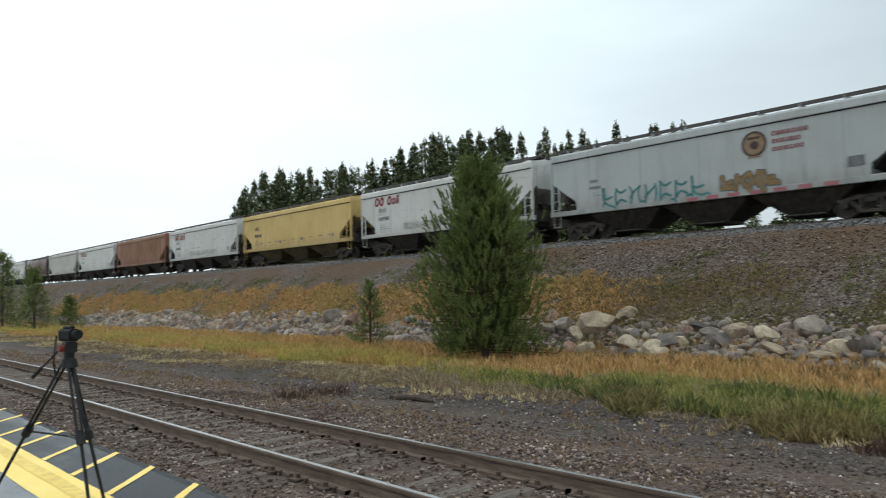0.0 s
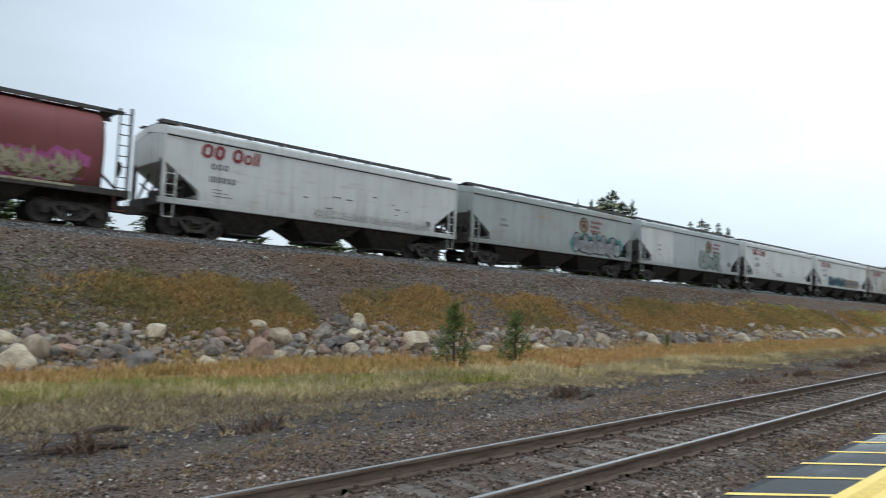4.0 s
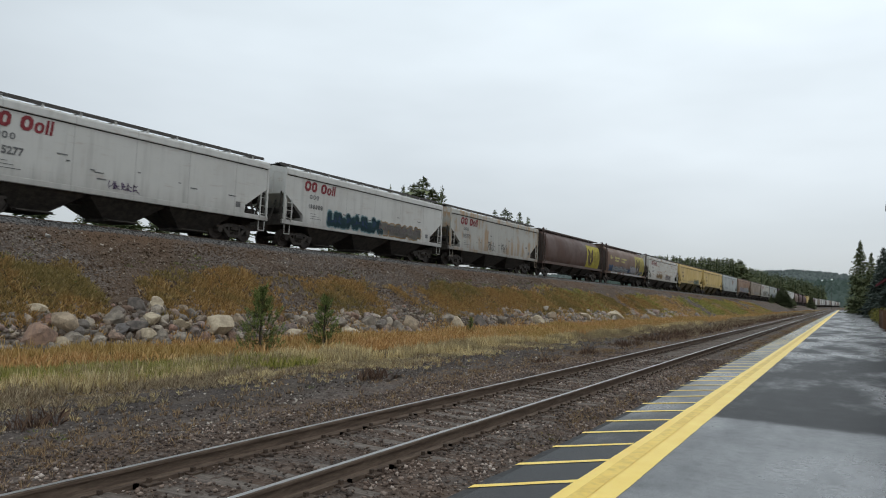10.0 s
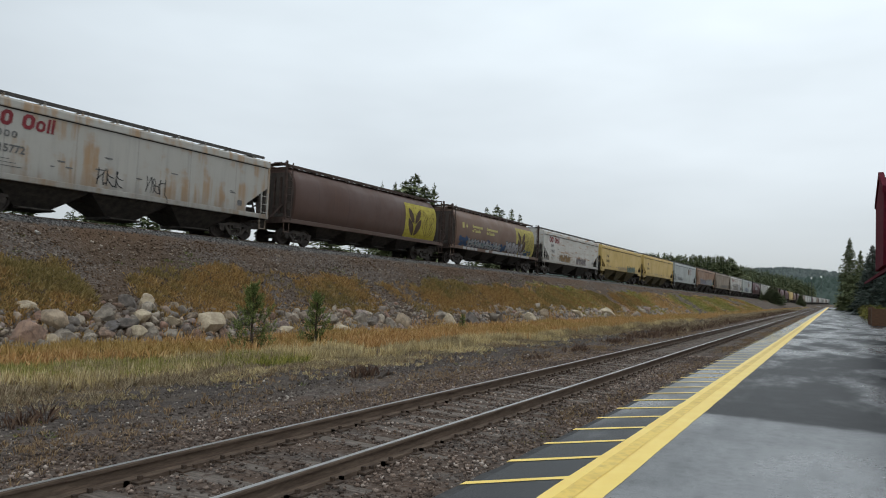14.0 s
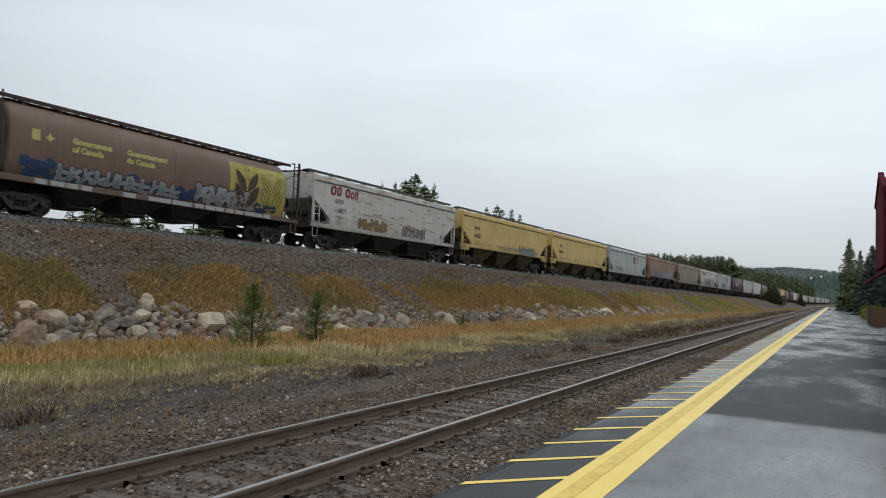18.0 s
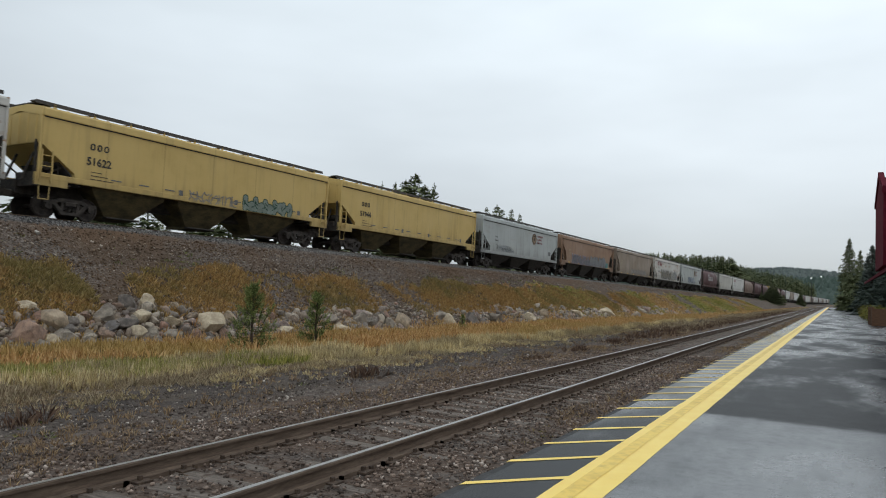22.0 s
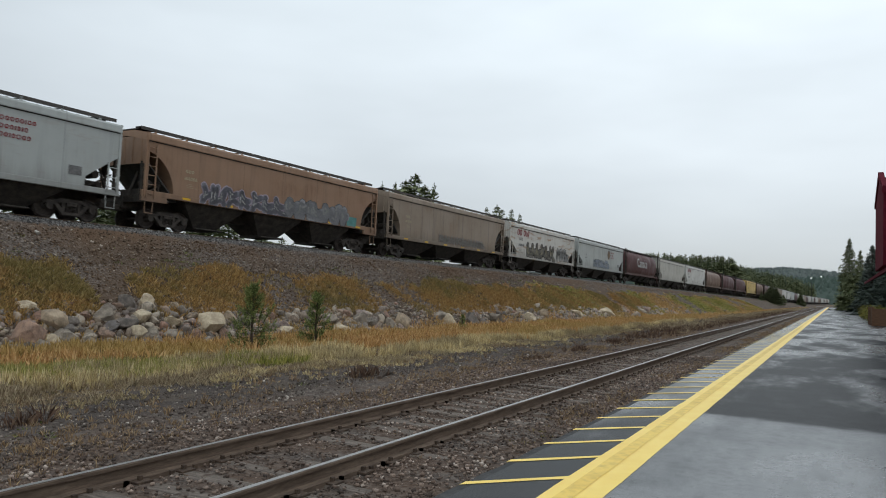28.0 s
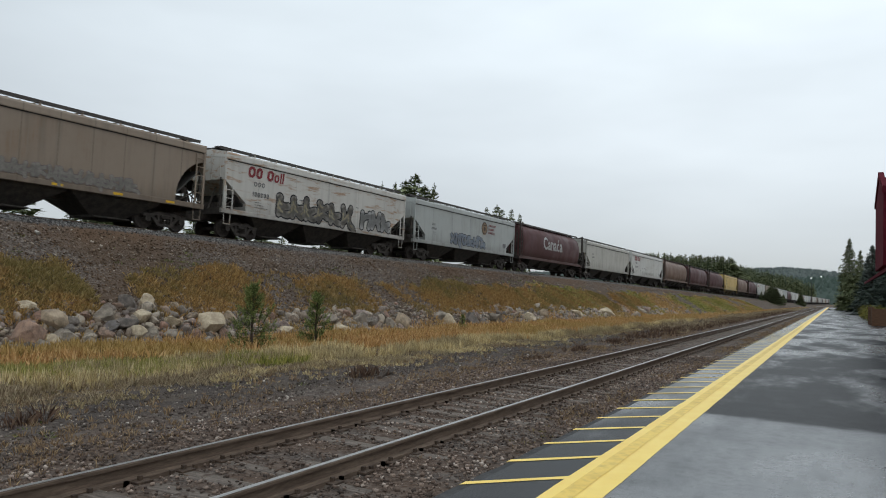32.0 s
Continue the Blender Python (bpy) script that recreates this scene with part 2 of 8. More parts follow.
_l.new(mix(_n, _l, step(_n, _l, _blot, 0.40, 0.70, 0.0, 0.22), mix(_n, _l, _past, step(_n, _l, _lying, 0.0, 1.0, 0.44, 0.16), step(_n, _l, _lying, 0.0, 1.0, 0.47, 0.15)), (0.5, 0.5, 0.5)), _b.inputs["Roughness"])
_l.new(mix(_n, _l, _past, step(_n, _l, _lying, 0.0, 1.0, 0.10, 0.45), step(_n, _l, _lying, 0.0, 1.0, 0.065, 0.42)), _b.inputs["Specular IOR Level"])
bump(_n, _l, _b, _fine, 0.30, 0.006)
M["asphalt"] = _m

# thick yellow platform paint, worn
_m, _n, _l, _b = nodes_of("yellow_platform_paint", 0.45, 0.0, 0.4)
_v = coords(_n, _l, "World")
_a, _c = fuzz(_n, _l, _v, 1.6, 5), fuzz(_n, _l, _v, 40.0, 3)
_col = ramp(_n, _l, _a, [(0.3, (0.90, 0.61, 0.10)), (0.7, (0.97, 0.72, 0.16))])
_col = mix(_n, _l, step(_n, _l, _c, 0.64, 0.80, 0.0, 0.4), _col, (0.36, 0.27, 0.10))
_l.new(_col, _b.inputs["Base Color"])
bump(_n, _l, _b, _c, 0.2, 0.004)
M["yellow"] = _m
M["yellow_dull"] = grained("worn_yellow_paint", (0.78, 0.51, 0.08), (0.92, 0.66, 0.13), 1.4, 0.5, kind="World", shuffle=False)
# dark gray that also paints the shade on slope sheets and eave strips
M["grime_shade"] = grained("dark_gray_steel", (0.035, 0.033, 0.032), (0.10, 0.097, 0.092), 2.0, 0.8)
M["asphalt_edge"] = grained("crumbled_asphalt_edge", (0.03, 0.03, 0.032), (0.075, 0.073, 0.072), 9.0, 0.9, kind="World", shuffle=False)

# the ground's surfaces, by the distance across the line that the mesh carries
_m, _n, _l, _b = nodes_of("ground_surfaces", 0.95, 0.0, 0.2)
_v = coords(_n, _l, "World")
_at = _n.new("ShaderNodeAttribute")
_at.attribute_name = "across"
_w = _at.outputs["Fac"]
_slow, _mid, _fine, _grit = fuzz(_n, _l, _v, 0.22, 4), fuzz(_n, _l, _v, 1.3, 5), fuzz(_n, _l, _v, 9.0, 4), fuzz(_n, _l, _v, 26.0, 3)
_vor = _n.new("ShaderNodeTexVoronoi")
_vor.inputs["Scale"].default_value = 15.0
_l.new(_v, _vor.inputs["Vector"])
_pea = _n.new("ShaderNodeTexVoronoi")
_pea.inputs["Scale"].default_value = 38.0
_l.new(_v, _pea.inputs["Vector"])
_pcol = ramp(_n, _l, _pea.outputs["Color"], [(0.2, (0.034, 0.027, 0.024)), (0.6, (0.088, 0.073, 0.064)), (0.92, (0.185, 0.158, 0.138))])
_stone = ramp(_n, _l, _vor.outputs["Color"], [(0.15, (0.055, 0.046, 0.041)), (0.55, (0.135, 0.110, 0.094)), (0.95, (0.27, 0.24, 0.215))])
_bal = mix(_n, _l, 0.55, _stone, _pcol)
_bal = mix(_n, _l, step(_n, _l, _mid, 0.34, 0.6, 0.05, 0.55), _bal, (0.115, 0.070, 0.046))
_cinder = mix(_n, _l, step(_n, _l, _grit, 0.5, 0.75), (0.055, 0.043, 0.037), (0.14, 0.115, 0.098))
_cinder = mix(_n, _l, 0.6, _cinder, _pcol)
_cinder = mix(_n, _l, step(_n, _l, _mid, 0.47, 0.33, 0.0, 0.6), _cinder, (0.034, 0.029, 0.028))
_cinder = mix(_n, _l, step(_n, _l, _mid, 0.5, 0.68, 0.0, 0.6), _cinder, (0.12, 0.095, 0.070))
_soil = mix(_n, _l, _mid, (0.13, 0.085, 0.036), (0.24, 0.165, 0.065))
_dark = mix(_n, _l, 0.30, _stone, (0.070, 0.050, 0.035))
_slope = mix(_n, _l, step(_n, _l, _slow, 0.42, 0.62, 0.0, 0.6), _dark, (0.098, 0.060, 0.035))
_far = mix(_n, _l, _mid, (0.08, 0.09, 0.04), (0.15, 0.14, 0.06))
_jit = _n.new("ShaderNodeMath")
_jit.operation = "MULTIPLY_ADD"
_l.new(_mid, _jit.inputs[0])
_jit.inputs[1].default_value = 2.4
_l.new(_w, _jit.inputs[2])
_j = _jit.outputs[0]
_col = mix(_n, _l, step(_n, _l, _j, 9.6, 10.9), _bal, _cinder)
_col = mix(_n, _l, step(_n, _l, _j, 12.9, 14.2), _col, _soil)
_col = mix(_n, _l, step(_n, _l, _j, 20.6, 21.8), _col, _slope)
_rust = mix(_n, _l, step(_n, _l, _j, 25.6, 27.4, 0.0, 1.0), _col, (0.125, 0.076, 0.046))
_col = mix(_n, _l, step(_n, _l, _slow, 0.34, 0.56, 0.2, 0.85), _col, _rust)
_grey = ramp(_n, _l, _vor.outputs["Color"], [(0.15, (0.050, 0.048, 0.047)), (0.55, (0.105, 0.100, 0.097)), (0.95, (0.23, 0.22, 0.21))])
_col = mix(_n, _l, step(_n, _l, _w, 25.85, 26.05), _col, _grey)
_col = mix(_n, _l, step(_n, _l, _j, 34.0, 36.0), _col, _far)
_l.new(_col, _b.inputs["Base Color"])
bump(_n, _l, _b, _vor.outputs["Distance"], 0.8, 0.05)
M["ground"] = _m


# ---- mesh helpers ----
class Builder:
    """Collects vertices and faces of one mesh."""

    def __init__(self):
        self.v, self.f = [], []

    def add(self, verts, faces):
        k = len(self.v)
        self.v += [tuple(p) for p in verts]
        self.f += [tuple(i + k for i in q) for q in faces]
        return self

    def box(self, x0, x1, y0, y1, z0, z1, c=0.0):
        """A box, its long edges along x chamfered by c."""
        if c <= 0:
            pts = [(x, y, z) for x in (x0, x1) for y in (y0, y1) for z in (z0, z1)]
            return self.add(pts, [(0, 1, 3, 2), (4, 6, 7, 5), (0, 4, 5, 1), (2, 3, 7, 6), (0, 2, 6, 4), (1, 5, 7, 3)])
        ring = [(y0 + c, z0), (y1 - c, z0), (y1, z0 + c), (y1, z1 - c), (y1 - c, z1), (y0 + c, z1), (y0, z1 - c), (y0, z0 + c)]
        return self.sweep(ring, x0, x1)

    def sweep(self, ring, x0, x1):
        """A closed (y, z) outline drawn from x0 to x1, with caps."""
        n = len(ring)
        pts = [(x0, y, z) for y, z in ring] + [(x1, y, z) for y, z in ring]
        return self.add(pts, [(i, (i + 1) % n, n + (i + 1) % n, n + i) for i in range(n)] + [tuple(range(n - 1, -1, -1)), tuple(range(n, 2 * n))])

    def plate(self, outline, y0, y1):
        """A closed (x, z) outline drawn from y0 to y1, with caps."""
        n = len(outline)
        pts = [(x, y0, z) for x, z in outline] + [(x, y1, z) for x, z in outline]
        return self.add(pts, [(i, (i + 1) % n, n + (i + 1) % n, n + i) for i in range(n)] + [tuple(range(n - 1, -1, -1)), tuple(range(n, 2 * n))])

    def loft(self, rings, caps=True, closed=True):
        n = len(rings[0])
        pts = [p for r in rings for p in r]
        faces = []
        for k in range(len(rings) - 1):
            for i in range(n if closed else n - 1):
                j = (i + 1) % n
                faces.append((k * n + i, k * n + j, (k + 1) * n + j, (k + 1) * n + i))
        if caps:
            faces += [tuple(range(n - 1, -1, -1)), tuple(range((len(rings) - 1) * n, len(rings) * n))]
        return self.add(pts, faces)

    def tube(self, a, b, r, n=6, r2=None):
        a, b = Vector(a), Vector(b)
        q = (b - a).to_track_quat("Z", "Y")
        ring = [Vector((math.cos(2 * math.pi * i / n), math.sin(2 * math.pi * i / n), 0)) for i in range(n)]
        return self.loft([[a + q @ (p * r) for p in ring], [b + q @ (p * (r if r2 is None else r2)) for p in ring]])

    def lathe_y(self, profile, cx, cz, n=16):
        """A (radius, y) outline turned round an axis along y."""
        rings = [[(cx + r * math.cos(2 * math.pi * i / n), y, cz + r * math.sin(2 * math.pi * i / n)) for i in range(n)] for r, y in profile]
        return self.loft(rings)

    def mesh(self, name):
        me = bpy.data.meshes.new(name)
        me.from_pydata(self.v, [], self.f)
        me.update()
        return me


def part(name, b, material, parent=None, label="", smooth=False, at=None):
    """Links a Builder (or a mesh) as one mesh object, under a thing or a part."""
    me = b if isinstance(b, bpy.types.Mesh) else b.mesh(name)
    if isinstance(b, Builder):
        bm = bmesh.new()
        bm.from_mesh(me)
        bmesh.ops.recalc_face_normals(bm, faces=bm.faces)
        bm.to_mesh(me)
        bm.free()
    if not me.materials:
        me.materials.append(material)
    if smooth:
        me.shade_smooth()
    ob = new(name, me)
    if parent is not None:
        ob.parent = parent
    if at is not None:
        ob.matrix_basis = at
    if label:
        ob["label"] = label
    return ob


def empty(name, at=None):
    ob = new(name)
    ob.empty_display_size = 0.2
    if at is not None:
        ob.matrix_basis = at
    return ob


def bulk(name, verts, faces, material, parent=None, label="", category="", kind="stuff", smooth=False):
    """A large joined mesh from arrays: faces all of one size."""
    verts, faces = np.asarray(verts, dtype=np.float32), np.asarray(faces, dtype=np.int32)
    me = bpy.data.meshes.new(name)
    me.vertices.add(len(verts))
    me.vertices.foreach_set("co", verts.ravel())
    k = faces.shape[1]
    me.loops.add(faces.size)
    me.loops.foreach_set("vertex_index", faces.ravel())
    me.polygons.add(len(faces))
    me.polygons.foreach_set("loop_start", np.arange(0, faces.size, k, dtype=np.int32))
    me.update(calc_edges=True)
    me.materials.append(material)
    if smooth:
        me.shade_smooth()
    ob = new(name, me)
    if parent is not None:
        ob.parent = parent
    return tagged(ob, label, category, "", kind)


# ---- the lie of the land ----
MAIN_Y, MAIN_A, BEND_NEAR, BEND_FAR = 28.7, -0.0432, 3.85e-5, 1.6e-5
RAIL_Z, GRADE = 4.12, -0.0085
GROUND_Z = -0.33


def main_y(x):
    """The main line's centre across from the platform, at x along it: nearly straight, drawing in to the right."""
    if isinstance(x, np.ndarray):
        x = np.clip(x, -330.0, 1200.0)
        return MAIN_Y + MAIN_A * x + np.where(x < 0, BEND_NEAR, BEND_FAR) * x * x
    x = max(-330.0, min(1200.0, x))
    return MAIN_Y + MAIN_A * x + (BEND_NEAR if x < 0 else BEND_FAR) * x * x


def rail_z(x):
    x = np.clip(x, -330.0, 400.0) if isinstance(x, np.ndarray) else max(-330.0, min(400.0, x))
    return RAIL_Z + GRADE * x


def ground_z(x, y):
    """Height of the ground sheet; x and y are arrays."""
    x, y = np.asarray(x, float), np.asarray(y, float)
    ym, zr = main_y(x), rail_z(x)
    toe, sh, back, foot = ym - 9.0, ym - 2.75, ym + 2.75, ym + 7.0
    z = np.interp(y, [-400, 2.9, 3.0, 3.35, 7.0, 8.2, 12.0], [-0.1, -0.1, -0.22, -0.20, -0.20, -0.27, GROUND_Z])
    top = zr - 0.22
    rise = GROUND_Z + (top - GROUND_Z) * np.clip((y - toe) / (sh - toe), 0, 1)
    z = np.where(y > toe, rise, z)
    z = np.where(y > back, top + (0.6 - top) * np.clip((y - back) / (foot - back), 0, 1), z)
    far = np.clip((y - foot - 6.0) / 140.0, 0, 1)
    z = np.where(y > foot, 0.6 + 9.0 * far * far, z)
    # slow swells
    z = z + np.where((y > 8.5) & (y < toe), 0.05 * np.sin(x * 0.55 + 1.3 * np.sin(y * 0.8)) * np.clip((y - 8.5) / 2, 0, 1), 0)
    z = z + np.where((y > toe) & (y < sh), 0.10 * np.sin(x * 0.42 + y) * np.sin(np.pi * np.clip((y - toe) / (sh - toe), 0, 1)), 0)
    return z


def across(x, y):
    toe, sh = main_y(x) - 9.0, main_y(x) - 2.75
    w = np.where(y < 9, y, 9 + (y - 9) * 11 / np.maximum(toe - 9, 0.5))
    return np.where(y > toe, 20 + (y - toe), w)


def spread(lo, hi, near_lo, near_hi, fine, grow=1.25):
    xs = list(np.arange(near_lo, near_hi + fine, fine))
    s, x = fine, near_hi
    while x < hi:
        s *= grow
        x += s
        xs.append(min(x, hi))
    s, x = fine, near_lo
    while x > lo:
        s *= grow
        x -= s
        xs.insert(0, max(x, lo))
    return np.array(sorted(set(np.round(xs, 3))))


gx = spread(-900, 2500, -60, 90, 0.8)
gy = np.unique(np.round(np.concatenate([np.linspace(-500, -20, 14), np.linspace(-20, 2.8, 10), np.arange(2.9, 8.4, 0.18), np.arange(8.4, 17, 0.4), np.arange(17, 39, 0.3), np.linspace(39, 70, 22), np.linspace(74, 900, 26)]), 3))
GX, GY = np.meshgrid(gx, gy)
GZ = ground_z(GX, GY)
GZ += np.where((GY > 3.1) & (np.abs(GX) < 150), 0.02 * np.sin(GX * 5.1 + GY * 7) * np.sin(GX * 2.3 - GY * 3.7), 0)
idx = np.arange(GX.size).reshape(GX.shape)
quads = np.stack([idx[:-1, :-1], idx[:-1, 1:], idx[1:, 1:], idx[1:, :-1]], -1).reshape(-1, 4)
ground = bulk("ground", np.stack([GX, GY, GZ], -1).reshape(-1, 3), quads, M["ground"], label="gravel, cinder and grass ground with a railway embankment", kind="structure", smooth=True)
att = ground.data.attributes.new("across", "FLOAT", "POINT")
att.data.foreach_set("value", across(GX, GY).astype(np.float32).ravel())

# ---- platform ----
EDGE_Y, PLAT_END = 3.04, 330.0


def bend(x):
    """The platform's edge stands a little nearer to the siding at the near end."""
    f = min(1.0, max(0.0, (3.0 - x) / 10.0))
    return 0.20 * f * f * (3 - 2 * f)


pb = Builder()
pb.loft([[(x, -9.0, -0.30), (x, EDGE_Y - 0.12 + bend(x), -0.30), (x, EDGE_Y - 0.12 + bend(x), 0.0), (x, -9.0, 0.0)] for x in [-160.0] + list(np.arange(-8.0, 4.1, 1.0)) + [PLAT_END]])
platform = part("platform", pb, M["asphalt"])
tagged(platform, "dark wet asphalt station platform with puddles", "platform", kind="structure")
rng = np.random.RandomState(4)
eb = Builder()
ex = np.arange(-60, 120, 0.35)
rows_edge = []
for x in ex:
    w = 0.10 + 0.05 * rng.rand()
    e = EDGE_Y + bend(x)
    rows_edge.append([(x, e - 0.122, -0.001), (x, e - 0.12 + w * 0.7, -0.004), (x, e - 0.12 + w, -0.03 - 0.03 * rng.rand()), (x, e + 0.06 + 0.08 * rng.rand(), -0.24)])
eb.loft(rows_edge, caps=False, closed=False)
tagged(part("platform_edge", eb, M["asphalt_edge"]), "crumbling broken asphalt edge of the platform", "platform edge", kind="structure")


def ribbon(name, x0, x1, y0, y1, z, material, label, wob=0.012, step_x=0.5):
    xs = np.arange(x0, x1 + step_x, step_x)
    b = Builder()
    r = np.random.RandomState(int(abs(y0 * 100)) + 3)
    b.loft([[(x, y0 + bend(x) + wob * r.randn(), z), (x, y1 + bend(x) + wob * r.randn(), z)] for x in xs], caps=False, closed=False)
    return tagged(part(name, b, material), label, "marking", kind="structure")


ribbon("platform_line", -60, PLAT_END, 1.78, 2.27, 0.004, M["yellow"], "wide yellow safety line painted on the platform", 0.004)
ribbon("platform_line_worn", -60, PLAT_END, 2.0, 2.15, 0.008, M["yellow_dull"], "worn duller band along the yellow safety line", 0.003)
stripe_x0 = 6.05
for k in range(-34, 120):
    x = stripe_x0 + 1.08 * k
    b = Builder()
    r = np.random.RandomState(k + 100)
    slant = 0.80
    n = 5
    pts0 = []
    for i in range(n + 1):
        f = i / n
        y = 2.27 + (EDGE_Y - 0.03 - 2.27) * f
        xm = x + slant * (1 - f)
        y += bend(xm)
        pts0.append([(xm - 0.062 + 0.006 * r.randn(), y, 0.006), (xm + 0.062 + 0.006 * r.randn(), y, 0.006)])
    b.loft(pts0, caps=False, closed=False)
    if k < 45:
        p = part("platform_stripe", b, M["yellow"])
        tagged(p, "slanted yellow hazard stripe painted on the platform", "marking", "platform stripes", "structure")
    elif k == 45:
        far_stripes = Builder()
    if k >= 45:
        far_stripes.add(b.v, b.f)
tagged(part("platform_stripes_far", far_stripes, M["yellow"]), "slanted yellow hazard stripes far along the platform", "marking", kind="structure")

# ---- tracks ----
RAIL_RING = [(-0.07, -0.235), (0.07, -0.235), (0.07, -0.158), (0.014, -0.138), (0.010, -0.045), (0.035, -0.035), (0.036, -0.008), (0.028, 0.0), (-0.028, 0.0), (-0.036, -0.008), (-0.035, -0.035), (-0.010, -0.045), (-0.014, -0.138), (-0.07, -0.158)]
NEAR_RAIL, FAR_RAIL = 4.467, 5.972


def rail_line(parent, offset, path, head):
    """A rail along a list of (x, y, z), and the polished band on its head."""
    b, hb = Builder(), Builder()
    b.loft([[(x, y + offset + dy, z + dz) for dy, dz in RAIL_RING] for x, y, z in path])
    hb.loft([[(x, y + offset - 0.028, z + 0.003), (x, y + offset + 0.028, z + 0.003)] for x, y, z in path], caps=False, closed=False)
    part("rail", b, M["rail_side"], parent, "rusty steel rail")
    part("rail_head", hb, M["rail_head"], parent, "worn bright rail head") if head else None


siding = empty("siding_track", pose(0, 0, 0))
tagged(siding, "rusty siding track on weathered wooden ties in ballast", "track", kind="structure")
spath = [(x, 0, 0.004 * math.sin(x * 0.31)) for x in np.arange(-160, 420, 4.0)]
for yy in (NEAR_RAIL, FAR_RAIL):
    rail_line(siding, yy, spath, True)
main_track = empty("main_track", pose(0, 0, 0))
tagged(main_track, "main line track on top of the embankment", "track", kind="structure")
mpath = [(float(x), main_y(float(x)), rail_z(float(x))) for x in np.arange(-330, 1200, 6.0)]
for off in (-0.7525, 0.7525):
    rail_line(main_track, off, mpath, False)

# ---- the freight train ----
SILL, EAVE = 1.15, 4.05
RAISE = {"step": 0.24, "arc_step": 0.24}   # how far the sill of some cars stands higher between the ends
HALF_W = 1.56


def smooth_curve(knots, values, n):
    """Catmull-Rom samples through the knots."""
    out = []
    k, v = np.array(knots, float), np.array(values, float)
    slope = np.gradient(v, k)
    for x in np.linspace(k[0], k[-1], n):
        i = min(len(k) - 2, max(0, int(np.searchsorted(k, x)) - 1))
        h = k[i + 1] - k[i]
        f = (x - k[i]) / h
        out.append((x, (2 * f ** 3 - 3 * f ** 2 + 1) * v[i] + (f ** 3 - 2 * f ** 2 + f) * h * slope[i] + (3 * f ** 2 - 2 * f ** 3) * v[i + 1] + (f ** 3 - f ** 2) * h * slope[i + 1]))
    return out


BARREL = smooth_curve([1.35, 1.75, 2.3, 2.8, 3.3, 3.75, 4.08], [1.34, 1.50, 1.585, 1.60, 1.55, 1.38, 1.08], 22)
BARREL_Z, BARREL_Y = [q[0] for q in BARREL], [q[1] for q in BARREL]


def barrel_y(z):
    return float(np.interp(z, BARREL_Z, BARREL_Y))


def side_outline(kind, hb):
    """The (x, z) outline of a car's side sheet."""
    z0 = SILL + 0.2 + RAISE.get(kind, 0.0)
    if kind.startswith("arc"):
        left = []
        for i in range(9):
            a = radians(90 * i / 8)
            left.append((-hb + 1.5 * math.sin(a) ** 1.2, 3.35 - 1.75 * (1 - math.cos(a))))
        left = [(-hb, 3.35)] + left[1:] + [(-hb + 1.5, z0)]
    else:
        left = [(-hb, 2.78), (-hb + 1.42, 1.78), (-hb + 1.46, z0)]
    right = [(-x, z) for x, z in reversed(left)]
    return [(-hb, EAVE)] + left + right + [(hb, EAVE)]


def body_mesh(kind, hb):
    b = Builder()
    if kind == "cyl":
        # barrel sides, swelling at mid height, with the ends drawn in
        sec = [(-y, z) for z, y in BARREL] + [(-0.86, 4.19), (-0.6, 4.27)]
        sec = sec + [(-y, z) for y, z in reversed(sec)]
        rings = []
        for x, s, dz in ((-hb, 0.84, 0.04), (-hb + 0.03, 0.95, 0.02), (-hb + 0.16, 0.985, 0), (-hb + 0.4, 1.0, 0), (0, 1, 0), (hb - 0.4, 1, 0), (hb - 0.16, 0.985, 0), (hb - 0.03, 0.95, 0.02), (hb, 0.84, 0.04)):
            rings.append([(x, y * s, z if z < 2 else z - dz * (z - 2)) for y, z in sec])
        b.loft(rings)
        me = b.mesh("body")
        me.shade_smooth()
        me.set_sharp_from_angle(angle=radians(28))
        return me
    out = side_outline(kind, hb)
    def ring(y):
        return [(x, y, z) for x, z in out]
    b.loft([ring(-HALF_W), ring(HALF_W)])
    return b.mesh("body")


def roof_mesh(kind, hb):
    b = Builder()
    if kind == "cyl":
        sec = [(-0.66, 4.24), (-0.62, 4.34), (0.62, 4.34), (0.66, 4.24)]
        return b.sweep(sec, -hb + 0.1, hb - 0.1).mesh("roof")
    w = HALF_W + 0.035
    half = [(-w + 0.06, EAVE - 0.24), (-w - 0.03, EAVE - 0.24), (-w - 0.035, EAVE - 0.20), (-w - 0.02, EAVE + 0.02), (-w + 0.03, EAVE + 0.10), (-0.62, EAVE + 0.27)]
    sec = half + [(-y, z) for y, z in reversed(half)] + [(0, EAVE + 0.05)]
    b.sweep(sec, -hb - 0.03, hb + 0.03)
    return b.mesh("roof")


def eave_shadow_strip_mesh(hb):
    """Joint under the roof's lip on both sides, its shadow added as dark strips."""
    b = Builder()
    for s in (-1, 1):
        y = s * (HALF_W + 0.006)
        b.box(-hb + 0.02, hb - 0.02, min(y, y - s * 0.03), max(y, y - s * 0.03), EAVE - 0.285, EAVE - 0.238)
    return b.mesh("eave_seam")


def ribs_mesh(hb):
    b = Builder()
    for x in np.linspace(-hb + 1.6, hb - 1.6, 17):
        for s in (-1, 1):
            b.box(x - 0.05, x + 0.05, s * HALF_W - 0.05 if s < 0 else HALF_W - 0.01, s * HALF_W + 0.01 if s < 0 else HALF_W + 0.05, SILL + 0.22, EAVE - 0.10)
    return b.mesh("rib")


